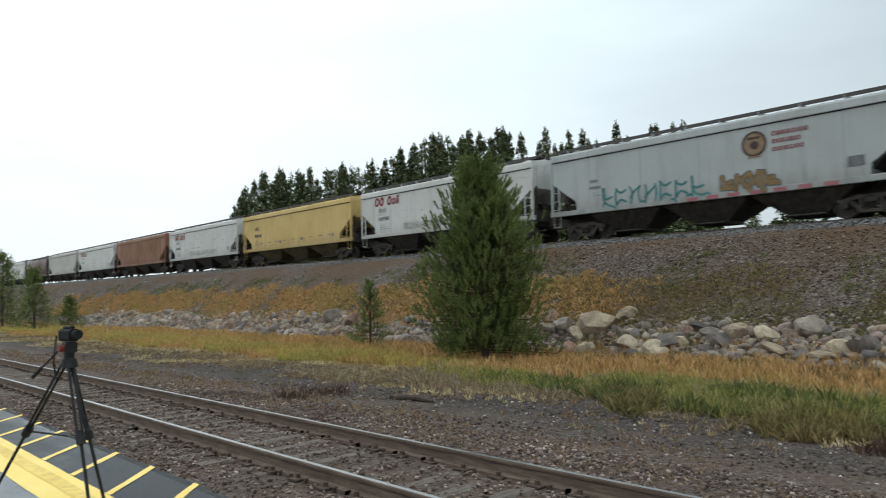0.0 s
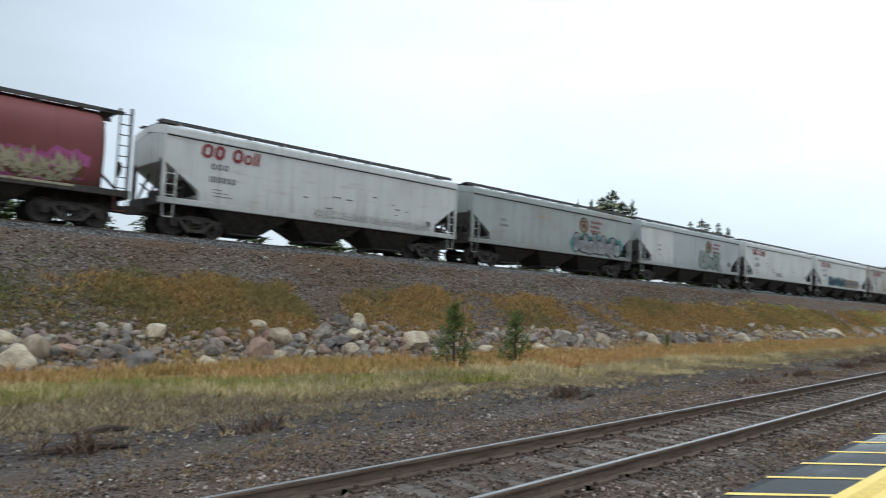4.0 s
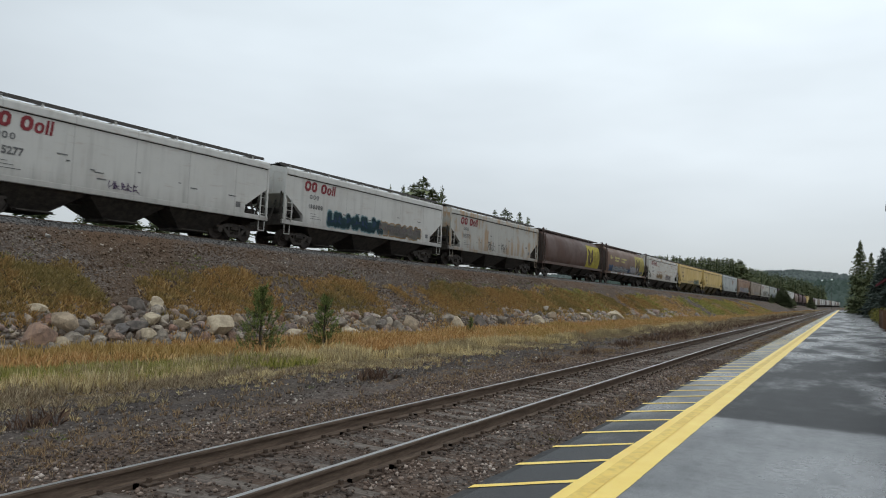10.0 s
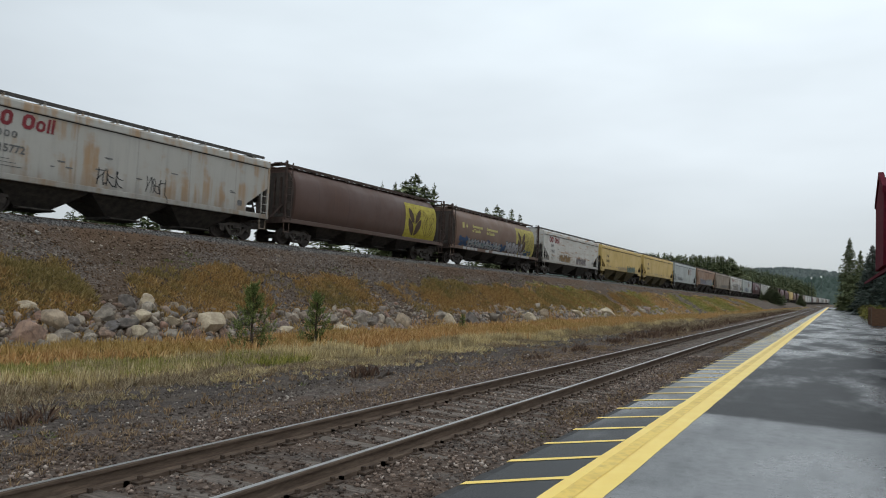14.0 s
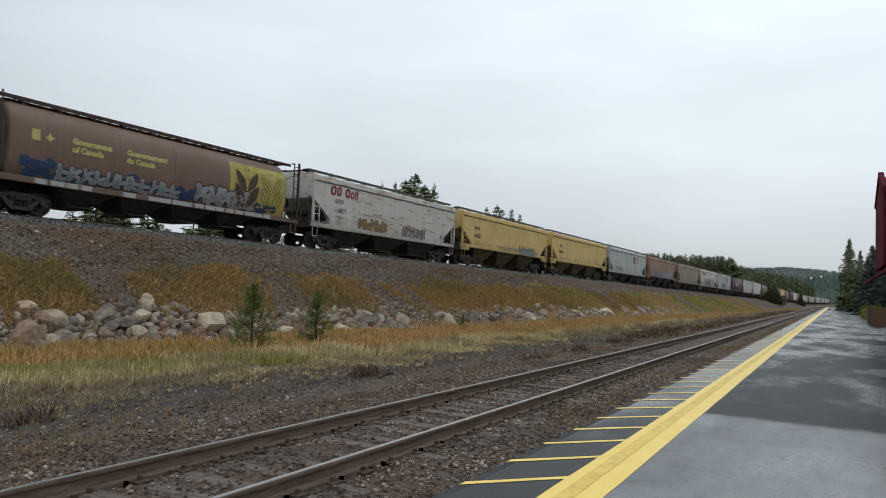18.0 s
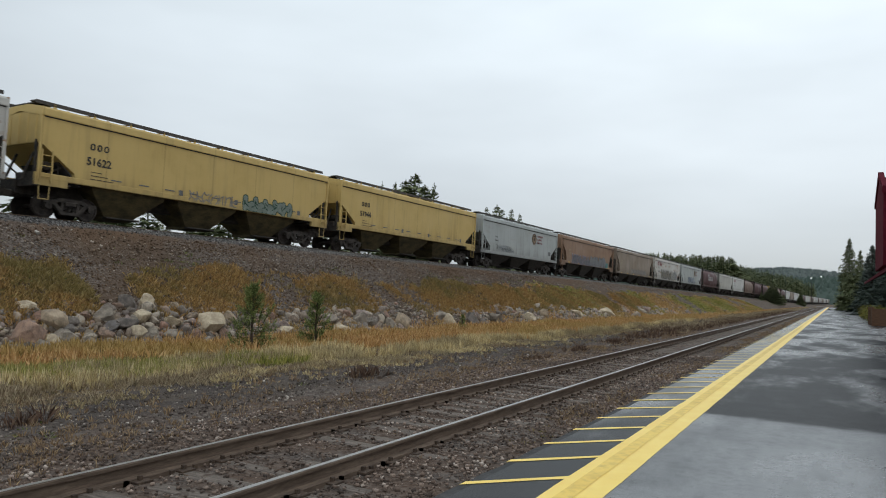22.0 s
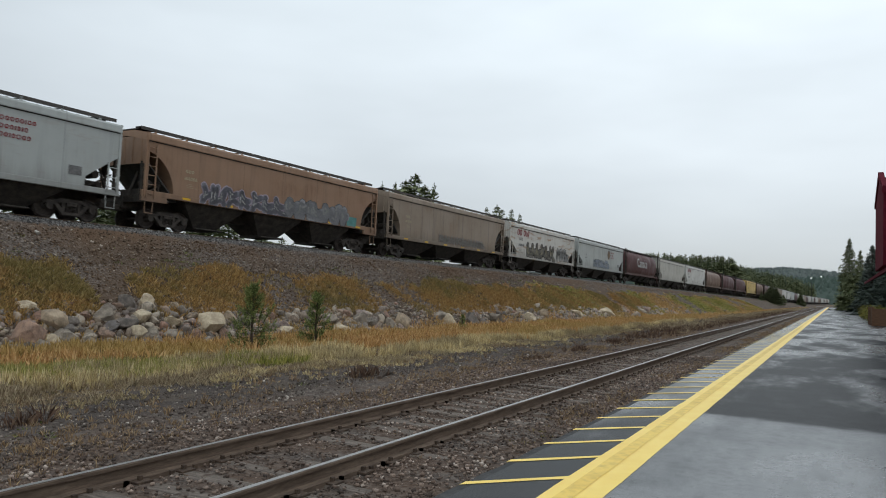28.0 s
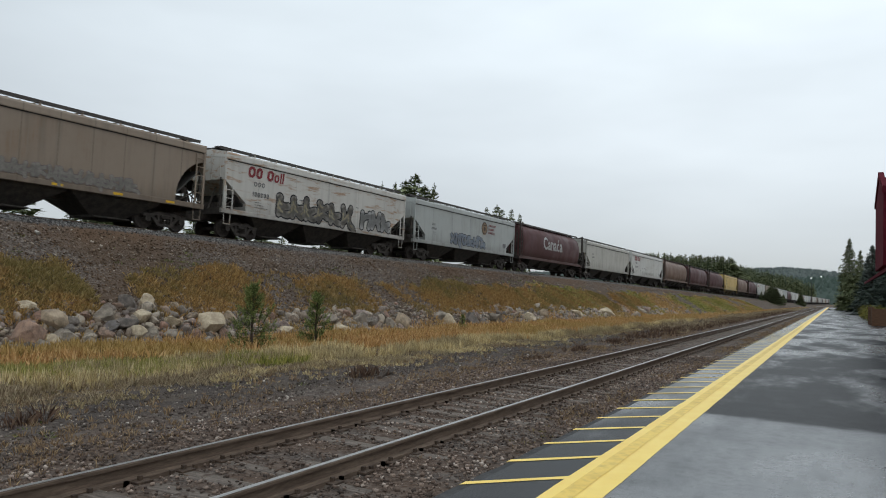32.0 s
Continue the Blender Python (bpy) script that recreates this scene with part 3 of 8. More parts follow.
def hopper_bay_mesh(w_top, depth, lift=0.0):
    b = Builder()
    z1 = SILL + 0.16 + lift
    depth += lift
    rings = []
    for f, hx, hy in ((0, w_top / 2, 1.40), (0.24, w_top * 0.475, 1.32), (1, w_top * 0.19, 0.66)):
        z = z1 - depth * f
        rings.append([(-hx, -hy, z), (hx, -hy, z), (hx, hy, z), (-hx, hy, z)])
    b.loft(rings)
    b.box(-w_top * 0.20, w_top * 0.20, -0.72, 0.72, z1 - depth - 0.09, z1 - depth + 0.02, 0.02)
    return b.mesh("hopper_bay")


def gate_mesh(w_top, depth):
    b = Builder()
    z = SILL + 0.16 - depth - 0.05
    b.box(-w_top * 0.21, w_top * 0.21, -0.94, -0.70, z - 0.03, z + 0.05)
    b.tube((-w_top * 0.21, -0.98, z), (w_top * 0.21, -0.98, z), 0.03)
    return b.mesh("outlet_gate")


def wheelset_mesh():
    b = Builder()
    r = 0.46
    for s in (-1, 1):
        y = s * 0.7525
        b.lathe_y([(0.10, y - s * 0.09), (r + 0.028, y - s * 0.075), (r + 0.028, y - s * 0.045), (r, y - s * 0.035), (r - 0.01, y + s * 0.06), (r - 0.07, y + s * 0.062), (r - 0.09, y + s * 0.03), (0.15, y + s * 0.035), (0.12, y + s * 0.085), (0.085, y + s * 0.09), (0.085, y + s * 0.27)], 0, 0, 20)
    b.lathe_y([(0.085, -0.75), (0.085, 0.75)], 0, 0, 8)
    for s in (-1, 1):
        for k in range(3):
            a = radians(120 * k + 20)
            b.tube((0.055 * math.cos(a), s * 1.0, 0.055 * math.sin(a)), (0.055 * math.cos(a), s * 1.045, 0.055 * math.sin(a)), 0.016, 5)
    return b.mesh("wheelset")


def side_frame_mesh(s):
    """Cast three-piece truck side frame, on the side s."""
    b = Builder()
    y0, y1 = (s * 0.96, s * 1.12) if s > 0 else (s * 1.12, s * 0.96)
    top = [(-1.12, 0.56), (-1.10, 0.66), (-0.72, 0.70), (-0.45, 0.80), (0.45, 0.80), (0.72, 0.70), (1.10, 0.66), (1.12, 0.56), (0.70, 0.54), (0.46, 0.64), (-0.46, 0.64), (-0.70, 0.54)]
    b.plate(top, y0, y1)
    b.plate([(-0.72, 0.55), (-0.60, 0.62), (-0.26, 0.27), (0.26, 0.27), (0.60, 0.62), (0.72, 0.55), (0.36, 0.15), (-0.36, 0.15)], y0, y1)
    for x in (-0.33, 0.33):
        b.box(x - 0.055, x + 0.055, y0 + 0.01, y1 - 0.01, 0.24, 0.68)
    return b.mesh("side_frame")


def spring_mesh(s):
    b = Builder()
    y = s * 1.03
    for k in range(5):
        z = 0.29 + 0.055 * k
        b.loft([[(0.075 * math.cos(a), y + 0.075 * math.sin(a), z + dz) for a in np.linspace(0, 2 * math.pi, 8, endpoint=False)] for dz in (0, 0.028)])
    return b.mesh("spring")


def bearing_mesh(x, s):
    b = Builder()
    y = s * 1.04
    b.lathe_y([(0.14, y - 0.10), (0.15, y), (0.12, y + 0.09 * s), (0.05, y + 0.10 * s)], x, 0.46, 10)
    b.box(x - 0.17, x + 0.17, y - 0.09, y + 0.09, 0.56, 0.64)
    return b.mesh("bearing")


def bolster_mesh():
    b = Builder()
    b.box(-0.22, 0.22, -1.15, 1.15, 0.5, 0.68, 0.03)
    b.box(-0.3, 0.3, -0.3, 0.3, 0.66, 0.86, 0.03)
    b.box(-0.75, -0.6, -0.9, 0.9, 0.36, 0.48)
    b.box(0.6, 0.75, -0.9, 0.9, 0.36, 0.48)
    return b.mesh("bolster")


def ladder_mesh(x, s, z0, z1, width=0.42):
    b = Builder()
    y = s * (HALF_W + 0.06)
    for dx in (0, width):
        b.box(x + dx - 0.028, x + dx + 0.028, y - 0.02, y + 0.02, z0, z1)
    n = max(2, int((z1 - z0) / 0.38))
    for k in range(n):
        z = z0 + (z1 - z0) * (k + 0.5) / n
        b.tube((x, y, z), (x + width, y, z), 0.020, 5)
    b.box(x - 0.02, x + 0.02, min(y, s * 1.4), max(y, s * 1.4), z1 - 0.06, z1)
    return b.mesh("ladder")


def stirrup_mesh(x, s):
    b = Builder()
    y = s * (HALF_W - 0.02)
    for dx in (0.0, 0.42):
        b.tube((x + dx, y, SILL + 0.02), (x + dx * 0.9 + 0.02, y, 0.62), 0.022, 5)
    b.tube((x, y, 0.63), (x + 0.42, y, 0.63), 0.026, 5)
    return b.mesh("step")


def running_board_mesh(kind, hb):
    b = Builder()
    zt = EAVE + 0.40 if kind != "cyl" else 4.43
    ext = hb + (0.05 if kind != "cyl" else 0.78)
    for y0, y1 in ((-1.12, -0.72), (0.72, 1.12)) if kind != "cyl" else ((-0.98, -0.55), (0.55, 0.98)):
        b.box(-ext, ext, y0, y1, zt - 0.045, zt)
        b.box(-ext, ext, y0 - 0.02, y0, zt - 0.13, zt + 0.01)
    for x in (-ext + 0.15, ext - 0.75):
        b.box(x, x + 0.6, -1.05, 1.05, zt - 0.05, zt - 0.01)
    return b.mesh("running_board")


def bracket_mesh(kind):
    """One roof-walk support, standing on both eaves."""
    b = Builder()
    zt = EAVE + 0.36 if kind != "cyl" else 4.39
    ys = 1.14 if kind != "cyl" else 0.95
    for s in (-1, 1):
        b.box(-0.05, 0.05, min(s * ys, s * (ys - 0.05)), max(s * ys, s * (ys - 0.05)), EAVE + 0.12 if kind != "cyl" else 4.1, zt)
    b.box(-0.03, 0.03, -ys + 0.05, ys - 0.05, zt - 0.06, zt - 0.02)
    return b.mesh("bracket")


def hatch_mesh():
    b = Builder()
    b.box(-0.75, 0.75, -0.33, 0.33, EAVE + 0.25, EAVE + 0.38, 0.03)
    for x in (-0.5, 0.0, 0.5):
        b.box(x - 0.03, x + 0.03, -0.40, 0.40, EAVE + 0.36, EAVE + 0.41)
    return b.mesh("hatch_cover")


CAR_MESHES = {}


def car_meshes(kind, length):
    """All the meshes of one kind of covered hopper, made once."""
    key = (kind, round(length, 2))
    if key in CAR_MESHES:
        return CAR_MESHES[key]
    hl = length / 2 - 0.52           # half length over the end sills
    hb = hl - (0.12 if kind != "cyl" else 0.95)
    m = {"hl": hl, "hb": hb, "body": body_mesh(kind, hb), "roof": roof_mesh(kind, hb), "running_board": running_board_mesh(kind, hb), "bracket": bracket_mesh(kind), "hatch_cover": hatch_mesh()}
    lift = RAISE.get(kind, 0.0)
    for tag, y0, y1 in (("sill_near", -HALF_W - 0.01, -HALF_W + 0.12), ("sill_far", HALF_W - 0.12, HALF_W + 0.01)):
        b = Builder()
        b.box(-hl, hl, y0, y1, SILL + lift, SILL + lift + 0.24, 0.02)
        if lift:
            for s in (-1, 1):
                b.box(*sorted((s * hl, s * (hl - 1.3))), y0 + 0.003, y1 - 0.003, SILL, SILL + lift + 0.03)
        m[tag] = b.mesh("side_sill")
    b = Builder()
    b.box(-hl - 0.05, hl + 0.05, -0.32, 0.32, 0.82, SILL + 0.22, 0.03)
    b.box(-hl, -hl + 1.5, -1.45, 1.45, SILL + 0.10, SILL + 0.16)
    b.box(hl - 1.5, hl, -1.45, 1.45, SILL + 0.10, SILL + 0.16)
    m["centre_sill"] = b.mesh("centre_sill")
    for tag, s in (("end_l", -1), ("end_r", 1)):
        b = Builder()
        x = s * (hl - 0.1)
        b.box(x - 0.1, x + 0.1, -HALF_W, HALF_W, SILL - 0.05, SILL + 0.26, 0.02)
        m["rib_" + tag] = Builder().box(s * hb + s * 0.003 - 0.03, s * hb + s * 0.003 + 0.03, -0.035, 0.035, 2.82, EAVE - 0.05).mesh("end_rib")
        m["sheet_" + tag] = Builder().box(*sorted((s * hb, s * (hb + 0.012))), -HALF_W * 0.955, HALF_W * 0.955, 2.80, EAVE - 0.03).mesh("end_sheet")
        if kind != "cyl":
            b.box(s * hb - 0.05, s * hb + 0.05, -1.35, -1.25, SILL + 0.2, 2.9)
            b.box(s * hb - 0.05, s * hb + 0.05, 1.25, 1.35, SILL + 0.2, 2.9)
        for y in (-0.6, 0.6):
            b.tube((s * (hb - 0.3), y, 2.5), (s * hl, y, SILL + 0.2), 0.05)
        m[tag] = b.mesh("end_sill")
        b = Builder()
        # slope sheet under the end, from the bulkhead down to the first hopper
        b.add([(s * (hb - 0.08), -1.38, 2.95), (s * (hb - 0.08), 1.38, 2.95), (s * (hb - 1.75), 1.38, SILL + 0.15), (s * (hb - 1.75), -1.38, SILL + 0.15),
               (s * (hb - 0.16), -1.38, 2.95), (s * (hb - 0.16), 1.38, 2.95), (s * (hb - 1.85), 1.38, SILL + 0.15), (s * (hb - 1.85), -1.38, SILL + 0.15)],
              [(0, 1, 2, 3), (7, 6, 5, 4), (0, 4, 5, 1), (2, 6, 7, 3), (0, 3, 7, 4), (1, 5, 6, 2)])
        m["slope_" + tag] = b.mesh("slope_sheet")
    top = EAVE + 0.1 if kind != "cyl" else 4.46
    for i, (sx, sy) in enumerate(((-1, -1), (1, -1), (-1, 1), (1, 1))):
        x = sx * (hb if kind != "cyl" else hl - 0.12)
        b = Builder()
        y = sy * (HALF_W - 0.0)
        b.box(x - 0.045, x + 0.045, y - 0.05, y + 0.05, SILL + 0.2, top)
        m["post%d" % i] = b.mesh("corner_post")
        x0 = x + (0.06 if sx < 0 else -0.48) if kind != "cyl" else x - (0.0 if sx < 0 else 0.42)
        m["ladder%d" % i] = ladder_mesh(x0, sy, SILL + 0.12, 2.5 if kind in ("diag", "step") else (3.7 if kind.startswith("arc") else 4.4))
        m["step%d" % i] = stirrup_mesh(x0, sy)
    n = 3 if kind != "cyl" else 4
    span = 2 * (hb - 2.0)
    m["bays"] = [(-span / 2 + span * (k + 0.5) / n) for k in range(n)]
    depth = 1.0 if kind != "cyl" else 0.74
    m["bay"], m["gate"] = hopper_bay_mesh(span / n * (0.86 if lift else 0.98), depth, lift), gate_mesh(span / n * 0.9, depth)
    b = Builder()
    b.box(-0.35, 0.30, -0.16, 0.16, 0.72, 0.98, 0.03)
    b.plate([(-0.35, 0.70), (-0.62, 0.70), (-0.62, 1.02), (-0.35, 1.0)], -0.14, 0.14)
    m["coupler"] = b.mesh("coupler")
    b = Builder()
    b.lathe_y([(0.0, -0.35), (0.2, -0.33), (0.2, 0.33), (0.0, 0.35)], 0, 0, 12)
    m["tank"] = b.mesh("air_tank")
    b = Builder()
    b.box(-0.45, 0.35, -0.9, 0.35, 1.36, 1.72, 0.03)
    b.lathe_y([(0.0, -1.15), (0.17, -1.13), (0.17, -0.55), (0.0, -0.53)], -0.1, 1.98, 10)
    b.tube((-0.5, -1.2, 1.40), (0.55, -1.2, 2.05), 0.035, 6)
    b.tube((0.55, 1.1, 1.40), (-0.5, 1.1, 2.15), 0.035, 6)
    b.tube((-0.1, -1.3, 1.5), (-0.1, 1.3, 1.5), 0.04, 6)
    b.tube((0.3, -1.25, 1.36), (0.3, -1.25, 2.3), 0.03, 6)
    m["brake_gear"] = b.mesh("brake_gear")
    m["brake_wheel"] = Builder().lathe_y([(0.26, -0.015), (0.28, 0), (0.26, 0.015), (0.23, 0.0)], 0, 0, 14).mesh("brake_wheel")
    if kind != "cyl":
        m["eave_seam"] = eave_shadow_strip_mesh(hb)
    else:
        for tag, s in (("end_l", -1), ("end_r", 1)):
            ring = [(-y * 0.86, z - (0.04 * (z - 2) if z > 2 else 0)) for z, y in BARREL]
            ring = ring + [(-y, z) for y, z in reversed(ring)]
            m["sheet_" + tag] = Builder().sweep(ring, *sorted((s * (hb + 0.004), s * (hb + 0.03)))).mesh("end_sheet")
            m["rib_" + tag] = Builder().box(*sorted((s * (hb + 0.02), s * (hb + 0.11))), -0.05, 0.05, 1.45, 3.75).mesh("end_rib")
    if kind == "diag":
        m["ribs"] = ribs_mesh(hb)
    for me in m.values():
        if isinstance(me, bpy.types.Mesh):
            bm = bmesh.new()
            bm.from_mesh(me)
            bmesh.ops.recalc_face_normals(bm, faces=bm.faces)
            bm.to_mesh(me)
            bm.free()
    CAR_MESHES[key] = m
    return m


TRUCK = {"wheelset": wheelset_mesh(), "frame_n": side_frame_mesh(-1), "frame_f": side_frame_mesh(1), "spring_n": spring_mesh(-1), "bolster": bolster_mesh()}
for _me in TRUCK.values():
    _bm = bmesh.new()
    _bm.from_mesh(_me)
    bmesh.ops.recalc_face_normals(_bm, faces=_bm.faces)
    _bm.to_mesh(_me)
    _bm.free()
BEARINGS = [bearing_mesh(x, -1) for x in (-0.889, 0.889)]


def hang(name, me, material, parent, at=None, label=""):
    """A part on shared mesh data, with its own material."""
    ob = new(name, me)
    ob.parent = parent
    if not me.materials:
        me.materials.append(material)
    ob.material_slots[0].link = "OBJECT"
    ob.material_slots[0].material = material
    if at is not None:
        ob.matrix_basis = at
    if label:
        ob["label"] = label
    return ob


WHEELS = []


def truck(car, x, detail):
    t = hang("truck", TRUCK["bolster"], M["truck_steel"], car, pose(x, 0, 0), "cast steel truck with two wheelsets")
    for dx in (-0.889, 0.889):
        w = hang("wheelset", TRUCK["wheelset"], M["wheel"], t, pose(dx, 0, 0.46))
        w["dx"] = dx
        if detail:
            WHEELS.append(w)
    hang("side_frame", TRUCK["frame_n"], M["truck_steel"], t)
    if detail:
        hang("side_frame", TRUCK["frame_f"], M["truck_steel"], t)
        for x in (-0.18, 0.0, 0.18):
            hang("spring", TRUCK["spring_n"], M["truck_steel"], t, pose(x, 0, 0))
        for me in BEARINGS:
            hang("bearing", me, M["truck_steel"], t)
    return t


# ---- lettering and spray paint on the car sides, as flat shapes ----
def flat(name, polys, material, car, y=None, label=""):
    """Thin plates lying on the near side of a car: polys are (x, z) outlines."""
    y = -HALF_W - 0.016 if y is None else y
    b = Builder()
    for p in polys:
        b.add([(x, y, z) for x, z in p], [tuple(range(len(p)))])
    return tagged(part(name, b, material, car, label), kind="stuff")


def rect(x, z, w, h, lean=0.0):
    return [(x, z), (x + w, z), (x + w + lean * h, z + h), (x + lean * h, z + h)]


def disc(x, z, r, n=22):
    return [(x + r * math.cos(2 * math.pi * i / n), z + r * math.sin(2 * math.pi * i / n)) for i in range(n)]


def blob(r, x, z, rx, rz, n=11, rough=0.35):
    ph = r.rand() * 6
    return [(x + rx * math.cos(2 * math.pi * i / n + ph) * (1 - rough * r.rand()), z + rz * math.sin(2 * math.pi * i / n + ph) * (1 - rough * r.rand())) for i in range(n)]


def word_bars(x, z, h, widths, gap=0.14):
    out = []
    for w in widths:
        if w > 0:
            out += frame_shape(x, z, w * h, h, 0.24, 0.04)
        x += (abs(w) + gap) * h
    return out


def red_mark(car, hb):
    """The red company mark near the car's end, as six plain upright shapes."""
    x, z, h = -hb + 1.45, 3.14, 0.56
    shapes = []
    for k, (w, hh) in enumerate(((0.86, 1), (0.76, 1), (-0.40, 1), (0.82, 1), (0.64, 0.74), (0.19, 0.98), (0.20, 1))):
        if w > 0:
            shapes += frame_shape(x, z, w * h, hh * h)
        x += (abs(w) + 0.11) * h
    flat("company_mark", shapes, M["mark_red"], car, label="red company mark of plain upright shapes")


def frame_shape(x, z, w, h, weight=0.27, lean=0.10):
    """An upright rounded ring, so that the mark reads as strokes from afar."""
    if w < 0.28 * h:
        return [rect(x, z, w, h, lean)]
    t = weight * h
    def corner_ring(x0, z0, x1, z1, c):
        return [(x0 + c, z0), (x1 - c, z0), (x1, z0 + c), (x1, z1 - c), (x1 - c, z1), (x0 + c, z1), (x0, z1 - c), (x0, z0 + c)]
    c = 0.28 * min(w, h)
    outer, inner = corner_ring(x, z, x + w, z + h, c), corner_ring(x + t, z + t * 0.8, x + w - t, z + h - t * 0.8, c * 0.5)
    outer, inner = [[(a + lean * (b - z), b) for a, b in q] for q in (outer, inner)]
    return [[outer[i], outer[(i + 1) % 8], inner[(i + 1) % 8], inner[i]] for i in range(8)]


def stencil(car, x, z, material, scale=1.0, digits=""):
    """Unreadable stencilled lines: small plain bars."""
    b = word_bars(x, z, 0.17 * scale, (0.8, 0.8, 0.8), 0.3)
    if digits:
        painted_words("car_number", digits, car, x - 0.12, z - 0.38 * scale, 0.20 * scale, material, label="faded black car number")
    else:
        b += word_bars(x - 0.05, z - 0.36 * scale, 0.17 * scale, (0.24, 0.6, 0.6, 0.6, 0.6, 0.6), 0.26)
    for k in range(3):
        b.append(rect(x + 0.1, z - (0.56 + 0.09 * k) * scale, (0.30 + 0.17 * k) * scale, 0.016 * scale))
    flat("stencil", b, material, car, label="faded black stencilled bars")


def shield(car, hb, x=None, z=3.10, r=0.50):
    x = hb * 0.30 if x is None else x
    flat("emblem_ring", [disc(x, z, r)], M["emblem_dark"], car, label="round brown emblem")
    flat("emblem_face", [disc(x, z, r * 0.82), rect(x - r * 0.5, z - r * 1.06, r, r * 0.14)], M["emblem_tan"], car, -HALF_W - 0.020)
    rr = np.random.RandomState(3)
    flat("emblem_figure", [blob(rr, x, z - 0.05, r * 0.45, r * 0.35), rect(x - r * 0.5, z + r * 0.36, r, r * 0.2)], M["emblem_dark"], car, -HALF_W - 0.024)
    for k, ws in enumerate(((0.75, 0.6, 0.6, 0.6, 0.6, 0.25, 0.6, 0.6), (0.75, 0.6, 0.6, 0.25, 0.5, 0.25, 0.6), (0.75, 0.6, 0.25, 0.5, 0.8, 0.6, 0.6))):
        flat("lettering_line", word_bars(x + r * 1.35, z + 0.20 - 0.30 * k, 0.17, [1.3 * q for q in ws], 0.26), M["mark_red"], car, label="line of small red painted shapes")


def stroke(pts, t):
    """A thick line through the points, as quads and round joints."""
    out = []
    for (x0, z0), (x1, z1) in zip(pts[:-1], pts[1:]):
        d = math.hypot(x1 - x0, z1 - z0) or 1e-6
        nx, nz = -(z1 - z0) / d * t / 2, (x1 - x0) / d * t / 2
        out.append([(x0 + nx, z0 + nz), (x0 - nx, z0 - nz), (x1 - nx, z1 - nz), (x1 + nx, z1 + nz)])
    return out + [disc(x, z, t / 2, 8) for x, z in pts]


def bent(x0, z0, x1, z1, bow, n=6):
    """A bowed line between two points."""
    dx, dz = x1 - x0, z1 - z0
    return [(x0 + dx * f - dz * bow * math.sin(math.pi * f), z0 + dz * f + dx * bow * math.sin(math.pi * f)) for f in np.linspace(0, 1, n)]


def graffiti(car, x0, x1, z0, z1, cols, seed, style="block", aura=None, barrel=False, fat=0.26, rim_k=1.42):
    """Sprayed run of thick interlocked strokes that spells nothing: outline, fill, highlights; 'line' has no fill, 'tag' is a thin scrawl."""
    r = np.random.RandomState(seed)
    H = z1 - z0
    n = max(3, int((x1 - x0) / (H * (0.55 if style == "tag" else 0.72))))
    w = (x1 - x0) / n
    rim, fill, shine = [], [], []
    t = {"tag": 0.075, "line": 0.10}.get(style, fat) * min(H, w * 1.3)
    for k in range(n):
        cx = x0 + w * (k + 0.5)
        lean = 0.12 + 0.10 * r.randn()
        top, low = z1 - t / 2 - 0.10 * H * r.rand(), z0 + t / 2 + 0.06 * H * r.rand()
        a, c = cx - 0.34 * w, cx + 0.34 * w
        kind = r.randint(5)
        lines = [bent(a, low, a + lean * H * 0.3, top, 0.12 * r.randn())]
        if kind in (0, 3):
            lines.append(bent(a, top, c, (top + low) / 2, -0.35 + 0.1 * r.randn()))
            lines.append(bent(a, (top + low) / 2, c, low, -0.3 * r.rand()))
        if kind in (1, 4):
            lines.append(bent(c, low, c + lean * H * 0.3, top, 0.15 * r.randn()))
            lines.append(bent(a, low + 0.3 * H * r.rand(), c, top - 0.3 * H * r.rand(), 0.25 * r.randn()))
        if kind == 2:
            lines.append(bent(a, top, c, top - 0.1 * H, -0.3))
            lines.append(bent(a, low, c, low + 0.15 * H, 0.35))
        if r.rand() < 0.5:
            lines.append(bent(c, low, c + 0.35 * w, low + 0.25 * H * r.randn(), 0.2))
        for ln in lines:
            rim += stroke(ln, t * rim_k)
            fill += stroke(ln, t)
            shine += stroke([(x - 0.2 * t, z + 0.2 * t) for x, z in ln[1:4]], t * 0.22)

    def lay(name, polys, material, off, label=""):
        polys = [[(x, max(SILL + 0.03 + (0.24 if car["index"] in (9, 10, 12) else 0.0), z)) for x, z in p] for p in polys]
        if barrel:
            barrel_bars(car, [[(x, max(1.37, z)) for x, z in p] for p in polys], material, name, label, off)
        else:
            flat(name, polys, material, car, -HALF_W - 0.017 - off, label)
    words = "spray-painted graffiti of interlocked unreadable strokes"
    if aura is not None:
        lay("spray_cloud", [blob(r, x, (z0 + z1) / 2 + 0.06 * H * r.randn(), 0.42 * H, 0.50 * H, 14, 0.4) for x in np.linspace(x0, x1, n * 3)], aura, -0.004)
    if style in ("line", "tag"):
        lay("spray_tag", fill, cols[0], 0.0, words)
        return
    lay("spray_outline", rim, cols[0], 0.0, words)
    lay("spray_fill", fill, cols[1 % len(cols)], 0.004)
    if len(cols) > 2:
        lay("spray_highlight", shine, cols[2], 0.008)


